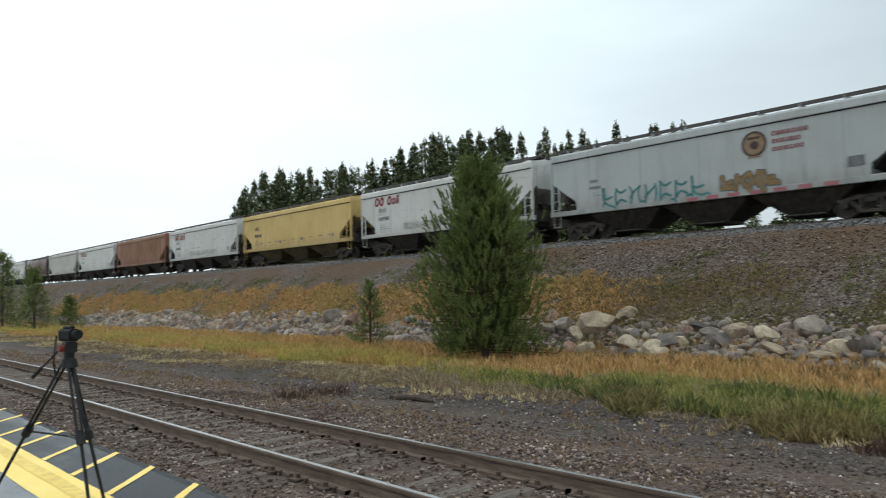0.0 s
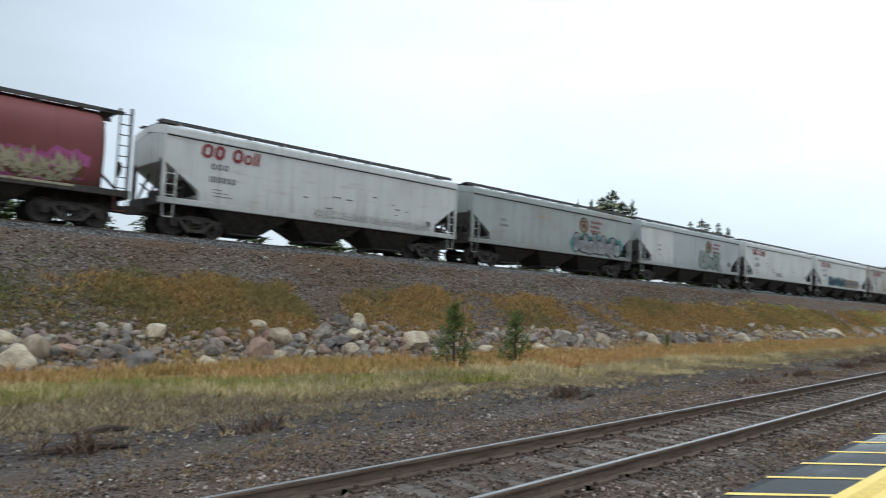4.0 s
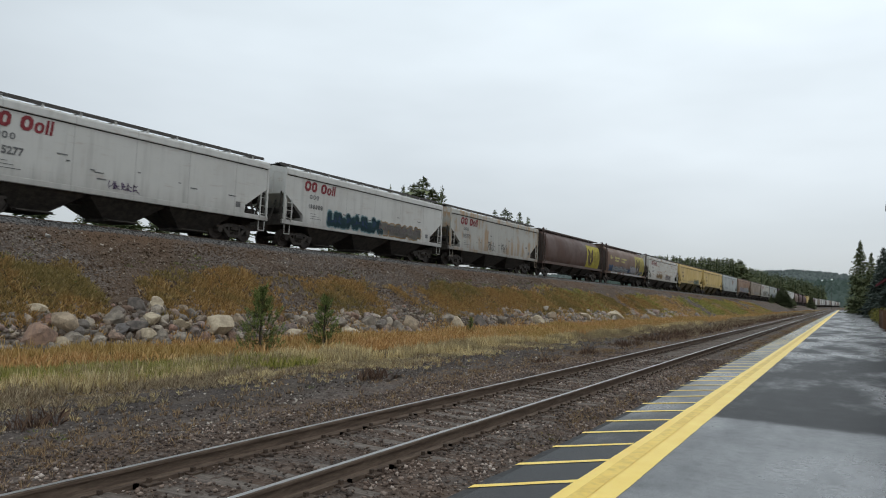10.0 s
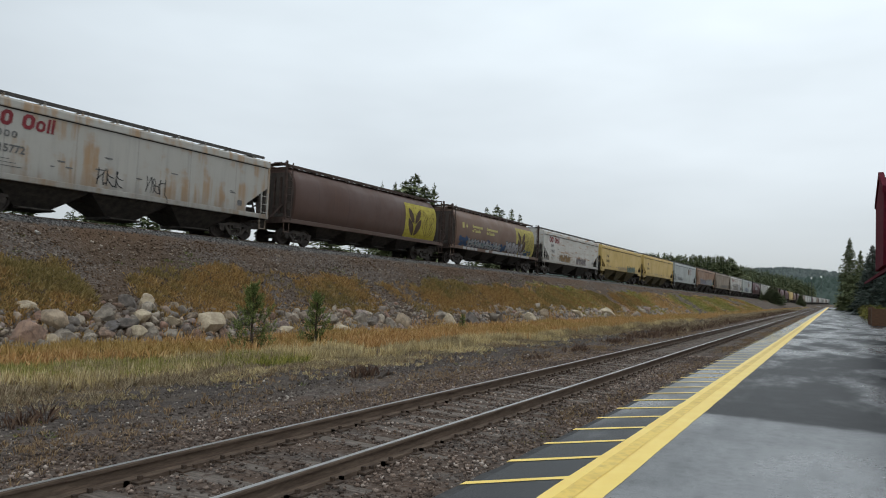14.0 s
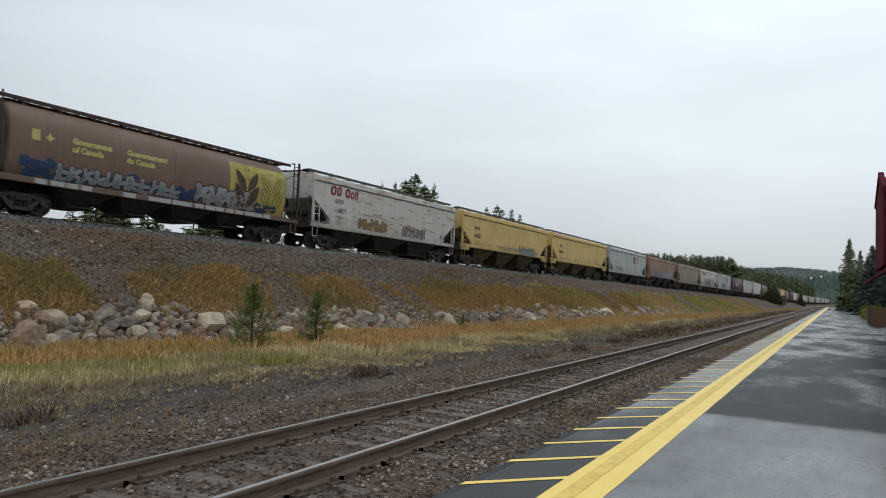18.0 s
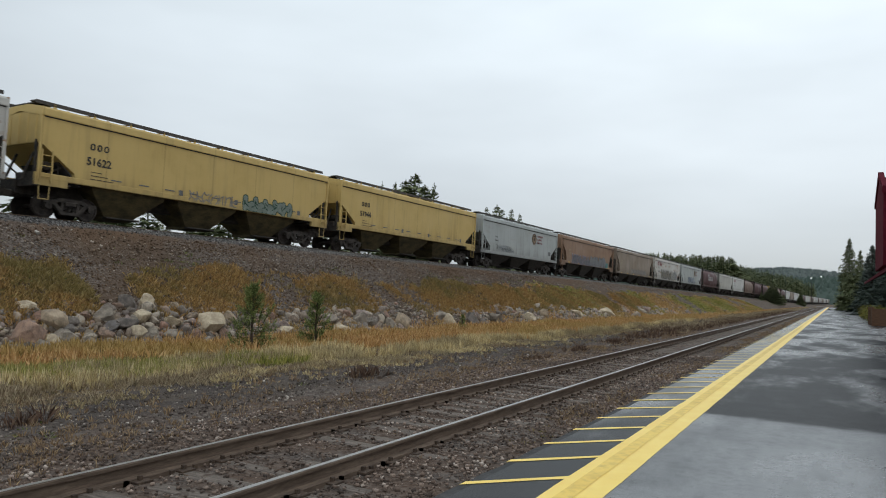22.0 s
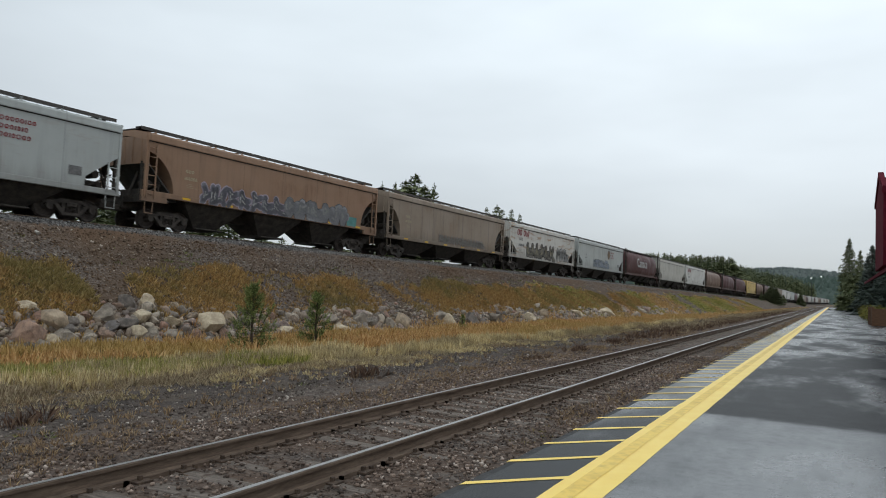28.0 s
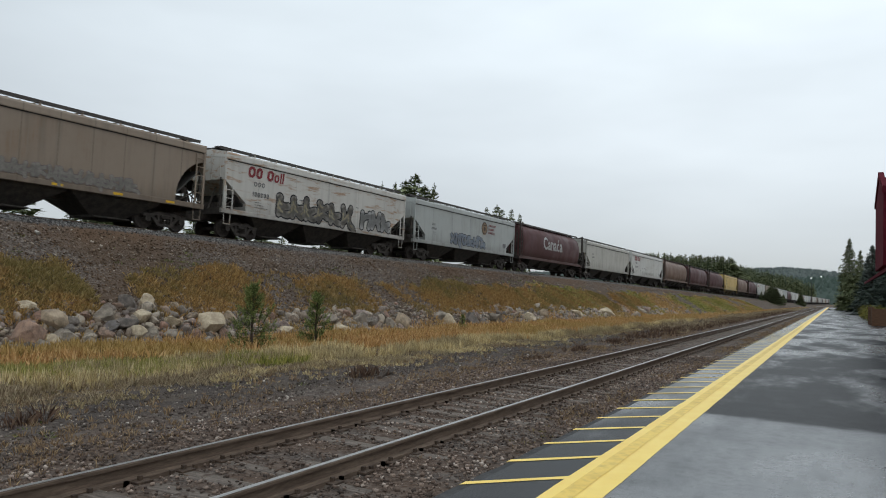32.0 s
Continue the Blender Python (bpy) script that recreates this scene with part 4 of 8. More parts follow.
def painted_words(name, words, car, x, z, h, material, barrel=False, label="", bold=0.012):
    """Readable painted words, in the built-in font, lying on the near side of a car."""
    cu = bpy.data.curves.new("words", "FONT")
    cu.body, cu.size, cu.resolution_u, cu.offset = words, h * 1.38, 2, bold
    tmp = bpy.data.objects.new("words", cu)
    scene.collection.objects.link(tmp)
    me = bpy.data.meshes.new_from_object(tmp.evaluated_get(bpy.context.evaluated_depsgraph_get()))
    bpy.data.objects.remove(tmp)
    for v in me.vertices:
        u, w = v.co.x, v.co.y
        zz = z + w
        yy = barrel_y(zz) if barrel else HALF_W
        v.co = (x + u, -yy - 0.018, zz)
    me.materials.clear()
    me.materials.append(material)
    ob = new(name, me)
    ob.parent = car
    ob["label"] = label or "painted lettering"
    return ob


def wheat_panel(car, hb, dim=False):
    """Yellow panel with dark leaf shapes near the end of a cylindrical hopper, following its barrel side."""
    def on_barrel(z):
        return barrel_y(z)
    x0, x1 = hb * 0.445, hb * 0.975
    b = Builder()
    zs = np.linspace(1.42, 3.74, 10)
    b.loft([[(x, -on_barrel(z) - 0.012, z) for x in (x0, x1)] for z in zs], caps=False, closed=False)
    part("wheat_panel", b, M["wheat_yellow_dim" if dim else "wheat_yellow"], car, "yellow panel with dark leaf shapes")
    lb = Builder()
    def leaf(bx, bz, tx, tz, wd, hollow):
        """One pointed leaf from its base to its tip; only its rim where hollow."""
        dx, dz = tx - bx, tz - bz
        ln = math.hypot(dx, dz)
        nx, nz = -dz / ln, dx / ln
        mid = [(f, wd * math.sin(math.pi * f) ** 0.8) for f in np.linspace(0, 1, 9)]
        def at(f, v):
            x, z = bx + dx * f + nx * v, bz + dz * f + nz * v
            return (x, -on_barrel(z) - 0.024, z)
        for p, q in (((1.0, 0.80), (0.10, -0.10), (-0.80, -1.0)) if hollow else ((1.0, -1.0),)):
            lb.add([at(f, p * w) for f, w in mid] + [at(f, q * w) for f, w in reversed(mid)], [(i, i + 1, 16 - i, 17 - i) for i in range(8)])
    for fx, hollow in ((0.29, False), (0.74, True)):
        cx = x0 + fx * (x1 - x0)
        for bz, tz, reach, wd in ((2.35, 3.42, 0.74, 0.23), (1.55, 2.74, 0.78, 0.26)):
            for sg in (-1, 1):
                leaf(cx + 0.06 * sg, bz, cx + reach * sg, tz, wd, hollow)
        for dx in (-0.10, 0.10):
            lb.add([(cx + dx + u, -on_barrel(z) - 0.024, z) for u, z in ((-0.018, 2.95), (0.018, 2.95), (0.018, 3.55), (-0.018, 3.55))], [(0, 1, 2, 3)])
    tagged(part("leaf_emblem", lb, M["wheat_leaf"], car), kind="stuff")


def barrel_bars(car, polys, material, name, label="", off=0.0):
    b = Builder()
    for p in polys:
        pts = []
        for x, z in p:
            pts.append((x, -barrel_y(z) - 0.016 - off, z))
        b.add(pts, [tuple(range(len(pts)))])
    tagged(part(name, b, material, car, label), kind="stuff")


M["mark_red"] = grained("faded_red_lettering", (0.17, 0.019, 0.026), (0.27, 0.036, 0.043), 2.5, 0.6, bumps=0.05)
M["stencil"] = grained("faded_black_stencil", (0.10, 0.10, 0.10), (0.20, 0.20, 0.20), 3.0, 0.7, bumps=0.05)
M["emblem_dark"] = grained("emblem_brown", (0.05, 0.035, 0.025), (0.10, 0.07, 0.05), 4.0, 0.7, bumps=0.05)
M["emblem_tan"] = grained("emblem_tan", (0.20, 0.135, 0.085), (0.31, 0.215, 0.135), 4.0, 0.7, bumps=0.05)
M["wheat_yellow"] = grained("dirty_yellow_panel", (0.34, 0.28, 0.03), (0.50, 0.42, 0.07), 2.0, 0.65, bumps=0.05)
M["wheat_yellow_dim"] = grained("faded_tan_yellow_panel", (0.32, 0.27, 0.06), (0.50, 0.42, 0.12), 2.0, 0.65, bumps=0.05)
M["wheat_leaf"] = grained("dark_leaf_paint", (0.05, 0.03, 0.02), (0.10, 0.06, 0.04), 3.0, 0.7, bumps=0.05)
M["reflector"] = plain("yellow_reflective_tape", (0.75, 0.45, 0.03), 0.4)
SPRAY = {k: grained("spray_" + k, tuple(c * 0.7 for c in v), v, 2.5, 0.6, bumps=0.05) for k, v in {
    "red": (0.36, 0.055, 0.065), "plum": (0.055, 0.022, 0.030), "pink": (0.42, 0.13, 0.24), "black": (0.03, 0.03, 0.035), "teal": (0.10, 0.28, 0.27), "blue": (0.06, 0.13, 0.36), "cyan": (0.24, 0.36, 0.38),
    "orange": (0.52, 0.22, 0.05), "cream": (0.42, 0.37, 0.24), "green": (0.10, 0.24, 0.13), "white": (0.46, 0.46, 0.45), "gold": (0.36, 0.22, 0.07), "silver": (0.36, 0.36, 0.38), "purple": (0.11, 0.06, 0.16),
    "lilac": (0.44, 0.38, 0.45), "fadedblue": (0.21, 0.21, 0.245), "rose": (0.42, 0.15, 0.17), "slate": (0.12, 0.14, 0.16), "darkteal": (0.03, 0.085, 0.10), "navy": (0.035, 0.075, 0.16), "tan": (0.36, 0.23, 0.10), "mauve": (0.24, 0.20, 0.20), "brown": (0.14, 0.09, 0.055), "magenta": (0.42, 0.10, 0.25), "graytan": (0.30, 0.28, 0.25), "paleblue": (0.33, 0.38, 0.46), "sage": (0.30, 0.36, 0.31), "darkgreen": (0.035, 0.10, 0.065)}.items()}
PAINT = {
    "white": paint("white_car_paint", (0.57, 0.565, 0.535), 0.10, 0.32, dashes=0.25, low_tone=0.4),
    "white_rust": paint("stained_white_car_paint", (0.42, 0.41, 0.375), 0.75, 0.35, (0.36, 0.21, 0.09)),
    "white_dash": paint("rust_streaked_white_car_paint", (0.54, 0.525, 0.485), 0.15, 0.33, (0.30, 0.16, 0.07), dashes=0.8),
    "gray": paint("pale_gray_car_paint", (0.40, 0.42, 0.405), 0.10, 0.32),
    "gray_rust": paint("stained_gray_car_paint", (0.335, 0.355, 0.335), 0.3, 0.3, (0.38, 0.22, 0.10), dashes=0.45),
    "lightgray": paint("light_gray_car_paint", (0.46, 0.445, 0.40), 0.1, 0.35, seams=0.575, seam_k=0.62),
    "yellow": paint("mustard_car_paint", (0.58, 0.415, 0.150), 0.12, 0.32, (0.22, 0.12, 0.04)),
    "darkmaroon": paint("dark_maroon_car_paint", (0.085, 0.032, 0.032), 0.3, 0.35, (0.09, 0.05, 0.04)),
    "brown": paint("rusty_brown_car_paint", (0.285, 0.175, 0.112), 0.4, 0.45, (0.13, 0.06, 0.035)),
    "tan": paint("dusty_taupe_car_paint", (0.27, 0.215, 0.165), 0.35, 0.45, (0.22, 0.12, 0.06), seams=0.72, seam_k=0.7, low_tone=0.7),
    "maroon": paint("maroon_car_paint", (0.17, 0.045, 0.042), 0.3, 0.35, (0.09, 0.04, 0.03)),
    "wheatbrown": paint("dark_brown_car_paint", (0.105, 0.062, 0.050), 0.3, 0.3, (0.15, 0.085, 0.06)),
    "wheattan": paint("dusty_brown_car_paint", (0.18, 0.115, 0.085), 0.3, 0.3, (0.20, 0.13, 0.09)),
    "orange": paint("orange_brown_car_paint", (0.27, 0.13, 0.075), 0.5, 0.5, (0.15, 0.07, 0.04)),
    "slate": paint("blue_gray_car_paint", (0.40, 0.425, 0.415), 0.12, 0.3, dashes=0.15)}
WORDS = {"white": "weathered white", "white_rust": "rust-stained white", "white_dash": "rust-streaked white", "gray": "pale gray", "gray_rust": "stained gray", "lightgray": "light gray", "yellow": "mustard yellow", "brown": "rusty brown", "tan": "dusty taupe", "maroon": "maroon red", "darkmaroon": "dark maroon", "wheatbrown": "dark brown", "wheattan": "dusty brown", "orange": "orange-brown ribbed", "slate": "blue-gray"}


M["end_soot"] = grained("sooty_end_wall", (0.04, 0.034, 0.03), (0.12, 0.095, 0.08), 1.1, 0.8, stretch=(1, 2.2, 0.35))
M["brown_trim"] = grained("brown_sooty_steel", (0.035, 0.022, 0.018), (0.095, 0.062, 0.050), 4.0, 0.75, 0.0)


def hopper_car(kind, length, colour, detail=2):
    """A covered hopper wagon standing on the rails at its middle, nose along x."""
    m = car_meshes(kind, length)
    car = empty("hopper_car")
    p = PAINT[colour]
    trim_col = M["steel_dark"] if kind != "cyl" or colour in ("maroon", "darkmaroon") else M["brown_trim"]
    body = hang("body", m["body"], p, car)
    hang("roof", m["roof"], p, car)
    hang("running_board", m["running_board"], M["board"] if trim_col is M["steel_dark"] else trim_col, car, label="grating walkway along the roof")
    sill_col = M["steel_dark"] if colour == "maroon" else p
    hang("side_sill", m["sill_near"], sill_col, car)
    hang("centre_sill", m["centre_sill"], M["steel_dark"], car)
    for k, x in enumerate(m["bays"]):
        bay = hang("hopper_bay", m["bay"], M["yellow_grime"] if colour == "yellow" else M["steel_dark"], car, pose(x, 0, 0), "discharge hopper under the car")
        if detail:
            hang("outlet_gate", m["gate"], M["steel_dark"], bay)
    hl = m["hl"]
    for x in (-hl + 1.75, hl - 1.75):
        truck(car, x, detail > 1)
    if kind == "cyl" and detail:
        hang("end_ladder_frame", m["end_l"], trim_col, car)
        hang("end_ladder_frame", m["end_r"], trim_col, car)
    if detail:
        if kind == "cyl":
            for tag in ("end_l", "end_r"):
                hang("end_sheet", m["sheet_" + tag], M["end_soot"] if colour.startswith("wheat") else p, car, label="ribbed round end wall")
                for y in np.linspace(-0.9, 0.9, 5):
                    hang("end_rib", m["rib_" + tag], trim_col, car, pose(0, y, 0))
        else:
            hang("eave_seam", m["eave_seam"], M["grime_shade"], car, label="dark joint and shadow line under the roof's lip")
            for tag in ("end_l", "end_r"):
                hang("end_sill", m[tag], M["steel_dark"], car)
                # coloured darker than the body, for the shaded hollow under the end
                hang("slope_sheet", m["slope_" + tag], M["grime_shade"], car)
                hang("end_sheet", m["sheet_" + tag], p, car, label="grimy end wall")
                for y in np.linspace(-1.2, 1.2, 5):
                    hang("end_rib", m["rib_" + tag], p, car, pose(0, y, 0))
        hb = m["hb"]
        for x in np.linspace(-hb + 0.7, hb - 0.7, 10):
            hang("bracket", m["bracket"], p if kind != "cyl" else trim_col, car, pose(x, 0, 0))
        if detail > 1:
            for x in np.linspace(-hb + 1.2, hb - 1.2, 9):
                hang("hatch_cover", m["hatch_cover"], p, car, pose(x, 0, 0))
        hang("side_sill", m["sill_far"], p, car)
        for i in range(4):
            hang("corner_post", m["post%d" % i], p if kind != "cyl" else trim_col, car)
            if i < 2:
                hang("ladder", m["ladder%d" % i], p if kind != "cyl" else trim_col, car)
                hang("step", m["step%d" % i], p, car)
        hang("coupler", m["coupler"], M["steel_dark"], car, pose(-hl, 0, 0))
        hang("coupler", m["coupler"], M["steel_dark"], car, pose(hl, 0, 0, 0, 0, 180))
        if kind != "cyl" and detail > 1:
            hang("brake_gear", m["brake_gear"], M["truck_steel"], car, pose(-hl + 0.75, 0, 0), "sooty brake rigging on the end platform")
            hang("brake_gear", m["brake_gear"], M["truck_steel"], car, pose(hl - 0.75, 0, 0))
        hang("air_tank", m["tank"], M["steel_dark"], car, pose(-hl + 1.0, -0.5, 1.55))
        hang("brake_wheel", m["brake_wheel"], M["steel_dark"], car, pose(hl - 0.15, -0.7, 2.3, 0, 0, 90))
        if colour == "orange":
            tagged(hang("ribs", m["ribs"], p, car), kind="stuff")
    return car, m["hb"]


# car by car from the head of the view: kind, coupled length, colour
M["stencil_dark"] = grained("black_stencil", (0.03, 0.03, 0.03), (0.07, 0.07, 0.06), 3.0, 0.7, bumps=0.05)
M["pale_yellow"] = grained("pale_yellow_lettering", (0.42, 0.37, 0.12), (0.56, 0.50, 0.20), 3.0, 0.7, bumps=0.05)
CONSIST = {
    -15: ("diag", 18.4, "gray"), -14: ("diag", 18.4, "white"), -13: ("diag", 18.4, "lightgray"), -12: ("diag", 18.4, "white"), -11: ("cyl", 18.4, "wheatbrown"), -10: ("diag", 18.4, "lightgray"),
    -9: ("diag", 18.4, "white"), -8: ("diag", 18.4, "orange"), -7: ("diag", 18.0, "white"), -6: ("diag", 18.4, "yellow"), -5: ("diag", 17.1, "white"), -4: ("diag", 17.6, "gray"),
    -3: ("diag", 17.5, "lightgray"), -2: ("diag", 17.1, "gray"), -1: ("cyl", 18.0, "maroon"), 0: ("diag", 17.6, "white"), 1: ("diag", 17.7, "gray_rust"), 2: ("diag", 17.6, "gray"),
    3: ("diag", 17.3, "white"), 4: ("diag", 17.8, "white"), 5: ("diag", 17.5, "white_rust"), 6: ("cyl", 18.5, "wheatbrown"), 7: ("cyl", 18.2, "wheattan"), 8: ("diag", 17.9, "white_dash"),
    9: ("step", 18.7, "yellow"), 10: ("step", 18.8, "yellow"), 11: ("diag", 17.9, "slate"), 12: ("arc_step", 18.9, "brown"), 13: ("arc", 19.1, "tan"), 14: ("diag", 17.6, "white_dash"),
    15: ("diag", 17.95, "gray"), 16: ("cyl", 18.0, "darkmaroon"), 17: ("diag", 18.1, "lightgray"), 18: ("diag", 18.1, "white"), 19: ("cyl", 18.2, "wheattan"), 20: ("cyl", 18.2, "darkmaroon"),
    21: ("cyl", 18.2, "darkmaroon"), 22: ("diag", 18.4, "yellow"), 23: ("cyl", 18.2, "wheattan"), 24: ("cyl", 18.2, "darkmaroon"), 25: ("diag", 18.2, "white"), 26: ("diag", 18.2, "tan")}
for k in range(27, 62):
    CONSIST[k] = (("diag", 18.2, "white"), ("cyl", 18.2, "darkmaroon"), ("diag", 18.2, "gray"), ("diag", 18.2, "white"), ("cyl", 18.2, "wheatbrown"), ("diag", 18.2, "tan"))[(k * 5 + k // 4) % 6]
TRAIN = []
K_LONG = 0.956   # coupled lengths as they stand on this plan
front = (-152.47 - 18.4 * 4) * K_LONG
for k in sorted(CONSIST):
    kind, length, colour = CONSIST[k]
    length *= K_LONG
    near = -9 <= k <= 18
    car, hb = hopper_car(kind, length, colour, 2 if near else (1 if k < 30 else 0))
    shape = "cylindrical covered hopper wagon" if kind == "cyl" else "covered hopper wagon"
    extra = {True: " with graffiti"}.get(k in (-4, -3, -2, -1, 1, 2, 4, 7, 8, 9, 12, 13, 14, 15), "")
    tagged(car, WORDS[colour] + " " + shape + extra + " on the main line", "freight wagon", "wagons of the freight train")
    TRAIN.append((car, front + length / 2))
    front += length
    car["index"] = k
    H = hb
    if kind == "diag" and colour in ("white", "white_rust", "white_dash") and k > -13:
        red_mark(car, hb)
        stencil(car, -hb + 1.9, 2.72, M["stencil"], 1.45, {3: "115277", 5: "115772", 8: "116871"}.get(k, ""))
        rr = np.random.RandomState(k + 40)
        flat("stencil_panel", [rect(-hb + 3.5 + 9.5 * rr.rand(), 1.75 + 0.9 * rr.rand(), 0.12 + 0.35 * rr.rand(), 0.05) for _ in range(9)] + [rect(hb - 2.05, 1.62, 0.3, 0.26)], M["stencil"], car, label="small stencilled marks")
    if k in (-4, -2, 1, 2, 11, 15):
        shield(car, hb)
        stencil(car, -hb + 2.3, 2.55, M["stencil"], 0.85)
        flat("data_panel", [rect(hb - 2.15, 1.75, 0.55, 0.36)], M["stencil"], car, label="small dark data panel")
    if k in (-3, 17):
        stencil(car, -hb + 2.0, 2.75, M["stencil"])
    if colour == "yellow":
        stencil(car, -hb + 2.0, 2.85, M["stencil_dark"], 1.6, {9: "51622", 10: "51944"}.get(k, ""))
        flat("stencil_panel", [rect(x, 1.75, 0.5, 0.05) for x in np.linspace(-hb + 3, hb - 3, 9)] + [rect(x, 1.62, 0.22, 0.24) for x in (-1.9, 1.4, hb - 2.4)], M["stencil"], car, label="small stencilled marks")
    if colour in ("brown", "tan"):
        stencil(car, -hb + 2.1, 2.7, SPRAY["cream"], 0.9)
        [flat("reflector", [rect(x, SILL + 0.06 + RAISE.get(kind, 0.0), 0.45, 0.1)], M["reflector"], car, -HALF_W - 0.018, "yellow reflective strip") for x in np.linspace(-hb + 2, hb - 2, 6)]
    if k in (-3, -2):
        [flat("reflector", [rect(x, SILL + 0.05, 0.75, 0.15)], M["reflector"], car, -HALF_W - 0.018, "yellow reflective strip") for x in np.linspace(-hb + 1.2, hb - 1.2, 6)]
    S = SPRAY
    if k == -4:
        graffiti(car, -4.9, 0.3, 1.30, 2.25, (S["teal"],), 1, "line")
        graffiti(car, 0.9, 3.1, 1.42, 2.10, (S["slate"], S["tan"], S["graytan"]), 2, "block")
        flat("sill_paint", [rect(-0.6 + 0.9 * q, SILL + 0.03, 0.5, 0.14) for q in range(7)], S["rose"], car, -HALF_W - 0.017, "pink overspray on the sill")
    if k == -3:
        graffiti(car, -3.5, -0.5, 1.2, 2.40, (S["pink"], S["red"], S["rose"]), 3, "block", fat=0.30)
        graffiti(car, 0.5, 3.7, 1.2, 2.50, (S["pink"], S["red"], S["rose"]), 4, "block", fat=0.30)
    if k == -2:
        graffiti(car, -5.4, -0.5, 1.20, 2.35, (S["white"], S["rose"], S["black"]), 5, "block", aura=S["pink"], fat=0.24)
        graffiti(car, -0.6, 6.2, 1.20, 2.72, (S["cyan"], S["plum"], S["black"]), 6, "block", aura=S["red"], fat=0.27, rim_k=1.55)
    if k == 1:
        graffiti(car, 1.4, 6.4, 1.35, 2.65, (S["black"], S["white"], S["silver"]), 7, "block", aura=S["teal"], fat=0.32)
    if k == 2:
        flat("repainted_panel", [[(-hb + 0.02, 2.80), (-hb + 1.44, 1.80), (-hb + 1.48, 1.40), (-hb + 4.5, 1.40), (-hb + 4.5, 3.93), (-hb + 0.02, 3.93)]], PAINT["white"], car, -HALF_W - 0.008, "fresher white repainted panel")
        graffiti(car, 0.9, 4.1, 1.4, 2.75, (S["darkgreen"], S["sage"], S["white"]), 8, "block", fat=0.30)
    if k == 4:
        graffiti(car, -4.4, 0.6, 1.35, 2.35, (S["cyan"], S["darkteal"], S["navy"]), 9, "block", fat=0.36)
        graffiti(car, 0.5, 5.2, 1.35, 2.25, (S["tan"], S["graytan"], S["mauve"]), 10, "block", fat=0.40)
    if k == 5:
        graffiti(car, -1.9, -0.6, 1.5, 2.25, (S["black"],), 11, "tag")
        graffiti(car, 0.4, 1.5, 1.5, 2.25, (S["black"],), 12, "tag")
    if k == 8:
        graffiti(car, -3.7, -0.7, 1.4, 2.15, (S["brown"], S["tan"]), 13, "block", fat=0.24)
        graffiti(car, 1.0, 3.9, 1.38, 2.05, (S["brown"], S["mauve"], S["silver"]), 14, "block", fat=0.22)
    if k == 9:
        graffiti(car, -1.4, 1.6, 1.45, 2.0, (S["graytan"],), 26, "line")
        graffiti(car, 2.0, 5.4, 1.4, 2.2, (S["darkgreen"], S["sage"], S["darkgreen"]), 15, "block", fat=0.32)
    if k == 3:
        graffiti(car, -1.2, 0.2, 1.5, 1.85, (S["purple"],), 25, "line")
    if k == 0:
        graffiti(car, -1.0, 6.0, 1.35, 1.75, (S["graytan"],), 27, "tag")
    if k == 11:
        graffiti(car, -5.4, -2.4, 1.6, 2.0, (S["slate"],), 16, "tag")
        graffiti(car, -4.4, -1.9, 1.45, 1.8, (S["slate"],), 28, "tag")
    if k == 12:
        graffiti(car, -5.4, 0.2, 1.36, 2.45, (S["lilac"], S["fadedblue"], S["white"]), 17, "block", fat=0.26)
        graffiti(car, 0.4, 5.3, 1.36, 2.62, (S["slate"], S["silver"], S["white"]), 18, "block", fat=0.40, rim_k=1.2)
        flat("spray_patch", [rect(5.5, 1.5, 0.9, 0.55, 0.1)], S["teal"], car, -HALF_W - 0.019, "small teal spray-painted patch")
    if k == 13:
        graffiti(car, -2.0, 5.0, 1.4, 2.0, (S["mauve"], S["graytan"]), 19, "block", fat=0.24)
    if k == 14:
        graffiti(car, -4.2, 2.2, 1.30, 2.75, (S["black"], S["graytan"], S["cream"]), 20, "block")
        graffiti(car, 3.0, 6.2, 1.4, 2.7, (S["black"], S["white"]), 21, "block")
    if k == 15:
        graffiti(car, -3.0, 2.6, 1.4, 2.3, (S["black"], S["paleblue"], S["white"]), 22, "block")
    if k in (-5, -7, 18):
        graffiti(car, -3.0, 3.5, 1.45, 1.9, (S["graytan"],), 40 + k, "tag")
    if k in (6, 7):
        wheat_panel(car, hb, k == 7)
    if k == 7:
        rr = np.random.RandomState(30)
        barrel_bars(car, [blob(rr, x, 1.72 + 0.16 * rr.randn(), 0.34, 0.28, 14, 0.5) for x in np.linspace(-hb + 0.6, hb - 0.5, 60) if rr.rand() < 0.75], S["navy"], "spray_cloud", "dark blue overspray along the barrel", -0.004)
        graffiti(car, -hb + 1.8, 0.4, 1.42, 2.15, (S["black"], S["silver"], S["teal"]), 33, "block", barrel=True, fat=0.24)
        graffiti(car, 1.2, 5.0, 1.42, 2.38, (S["black"], S["silver"], S["mauve"]), 34, "block", barrel=True, fat=0.30)
        flat("sill_paint", [rect(-hb + 1.0 + 0.62 * q, SILL + 0.03, 0.45 + 0.2 * rr.rand(), 0.19) for q in range(20) if rr.rand() < 0.85], S["white"], car, -HALF_W - 0.017, "white overspray on the sill")
        for wd, wx, wz in (("Government", -hb + 2.35, 2.95), ("of Canada", -hb + 2.35, 2.62), ("Gouvernement", -hb + 4.75, 2.95), ("du Canada", -hb + 4.75, 2.62)):
            painted_words("painted_word", wd, car, wx, wz, 0.235, M["pale_yellow"], True, "pale yellow painted words", 0.02)
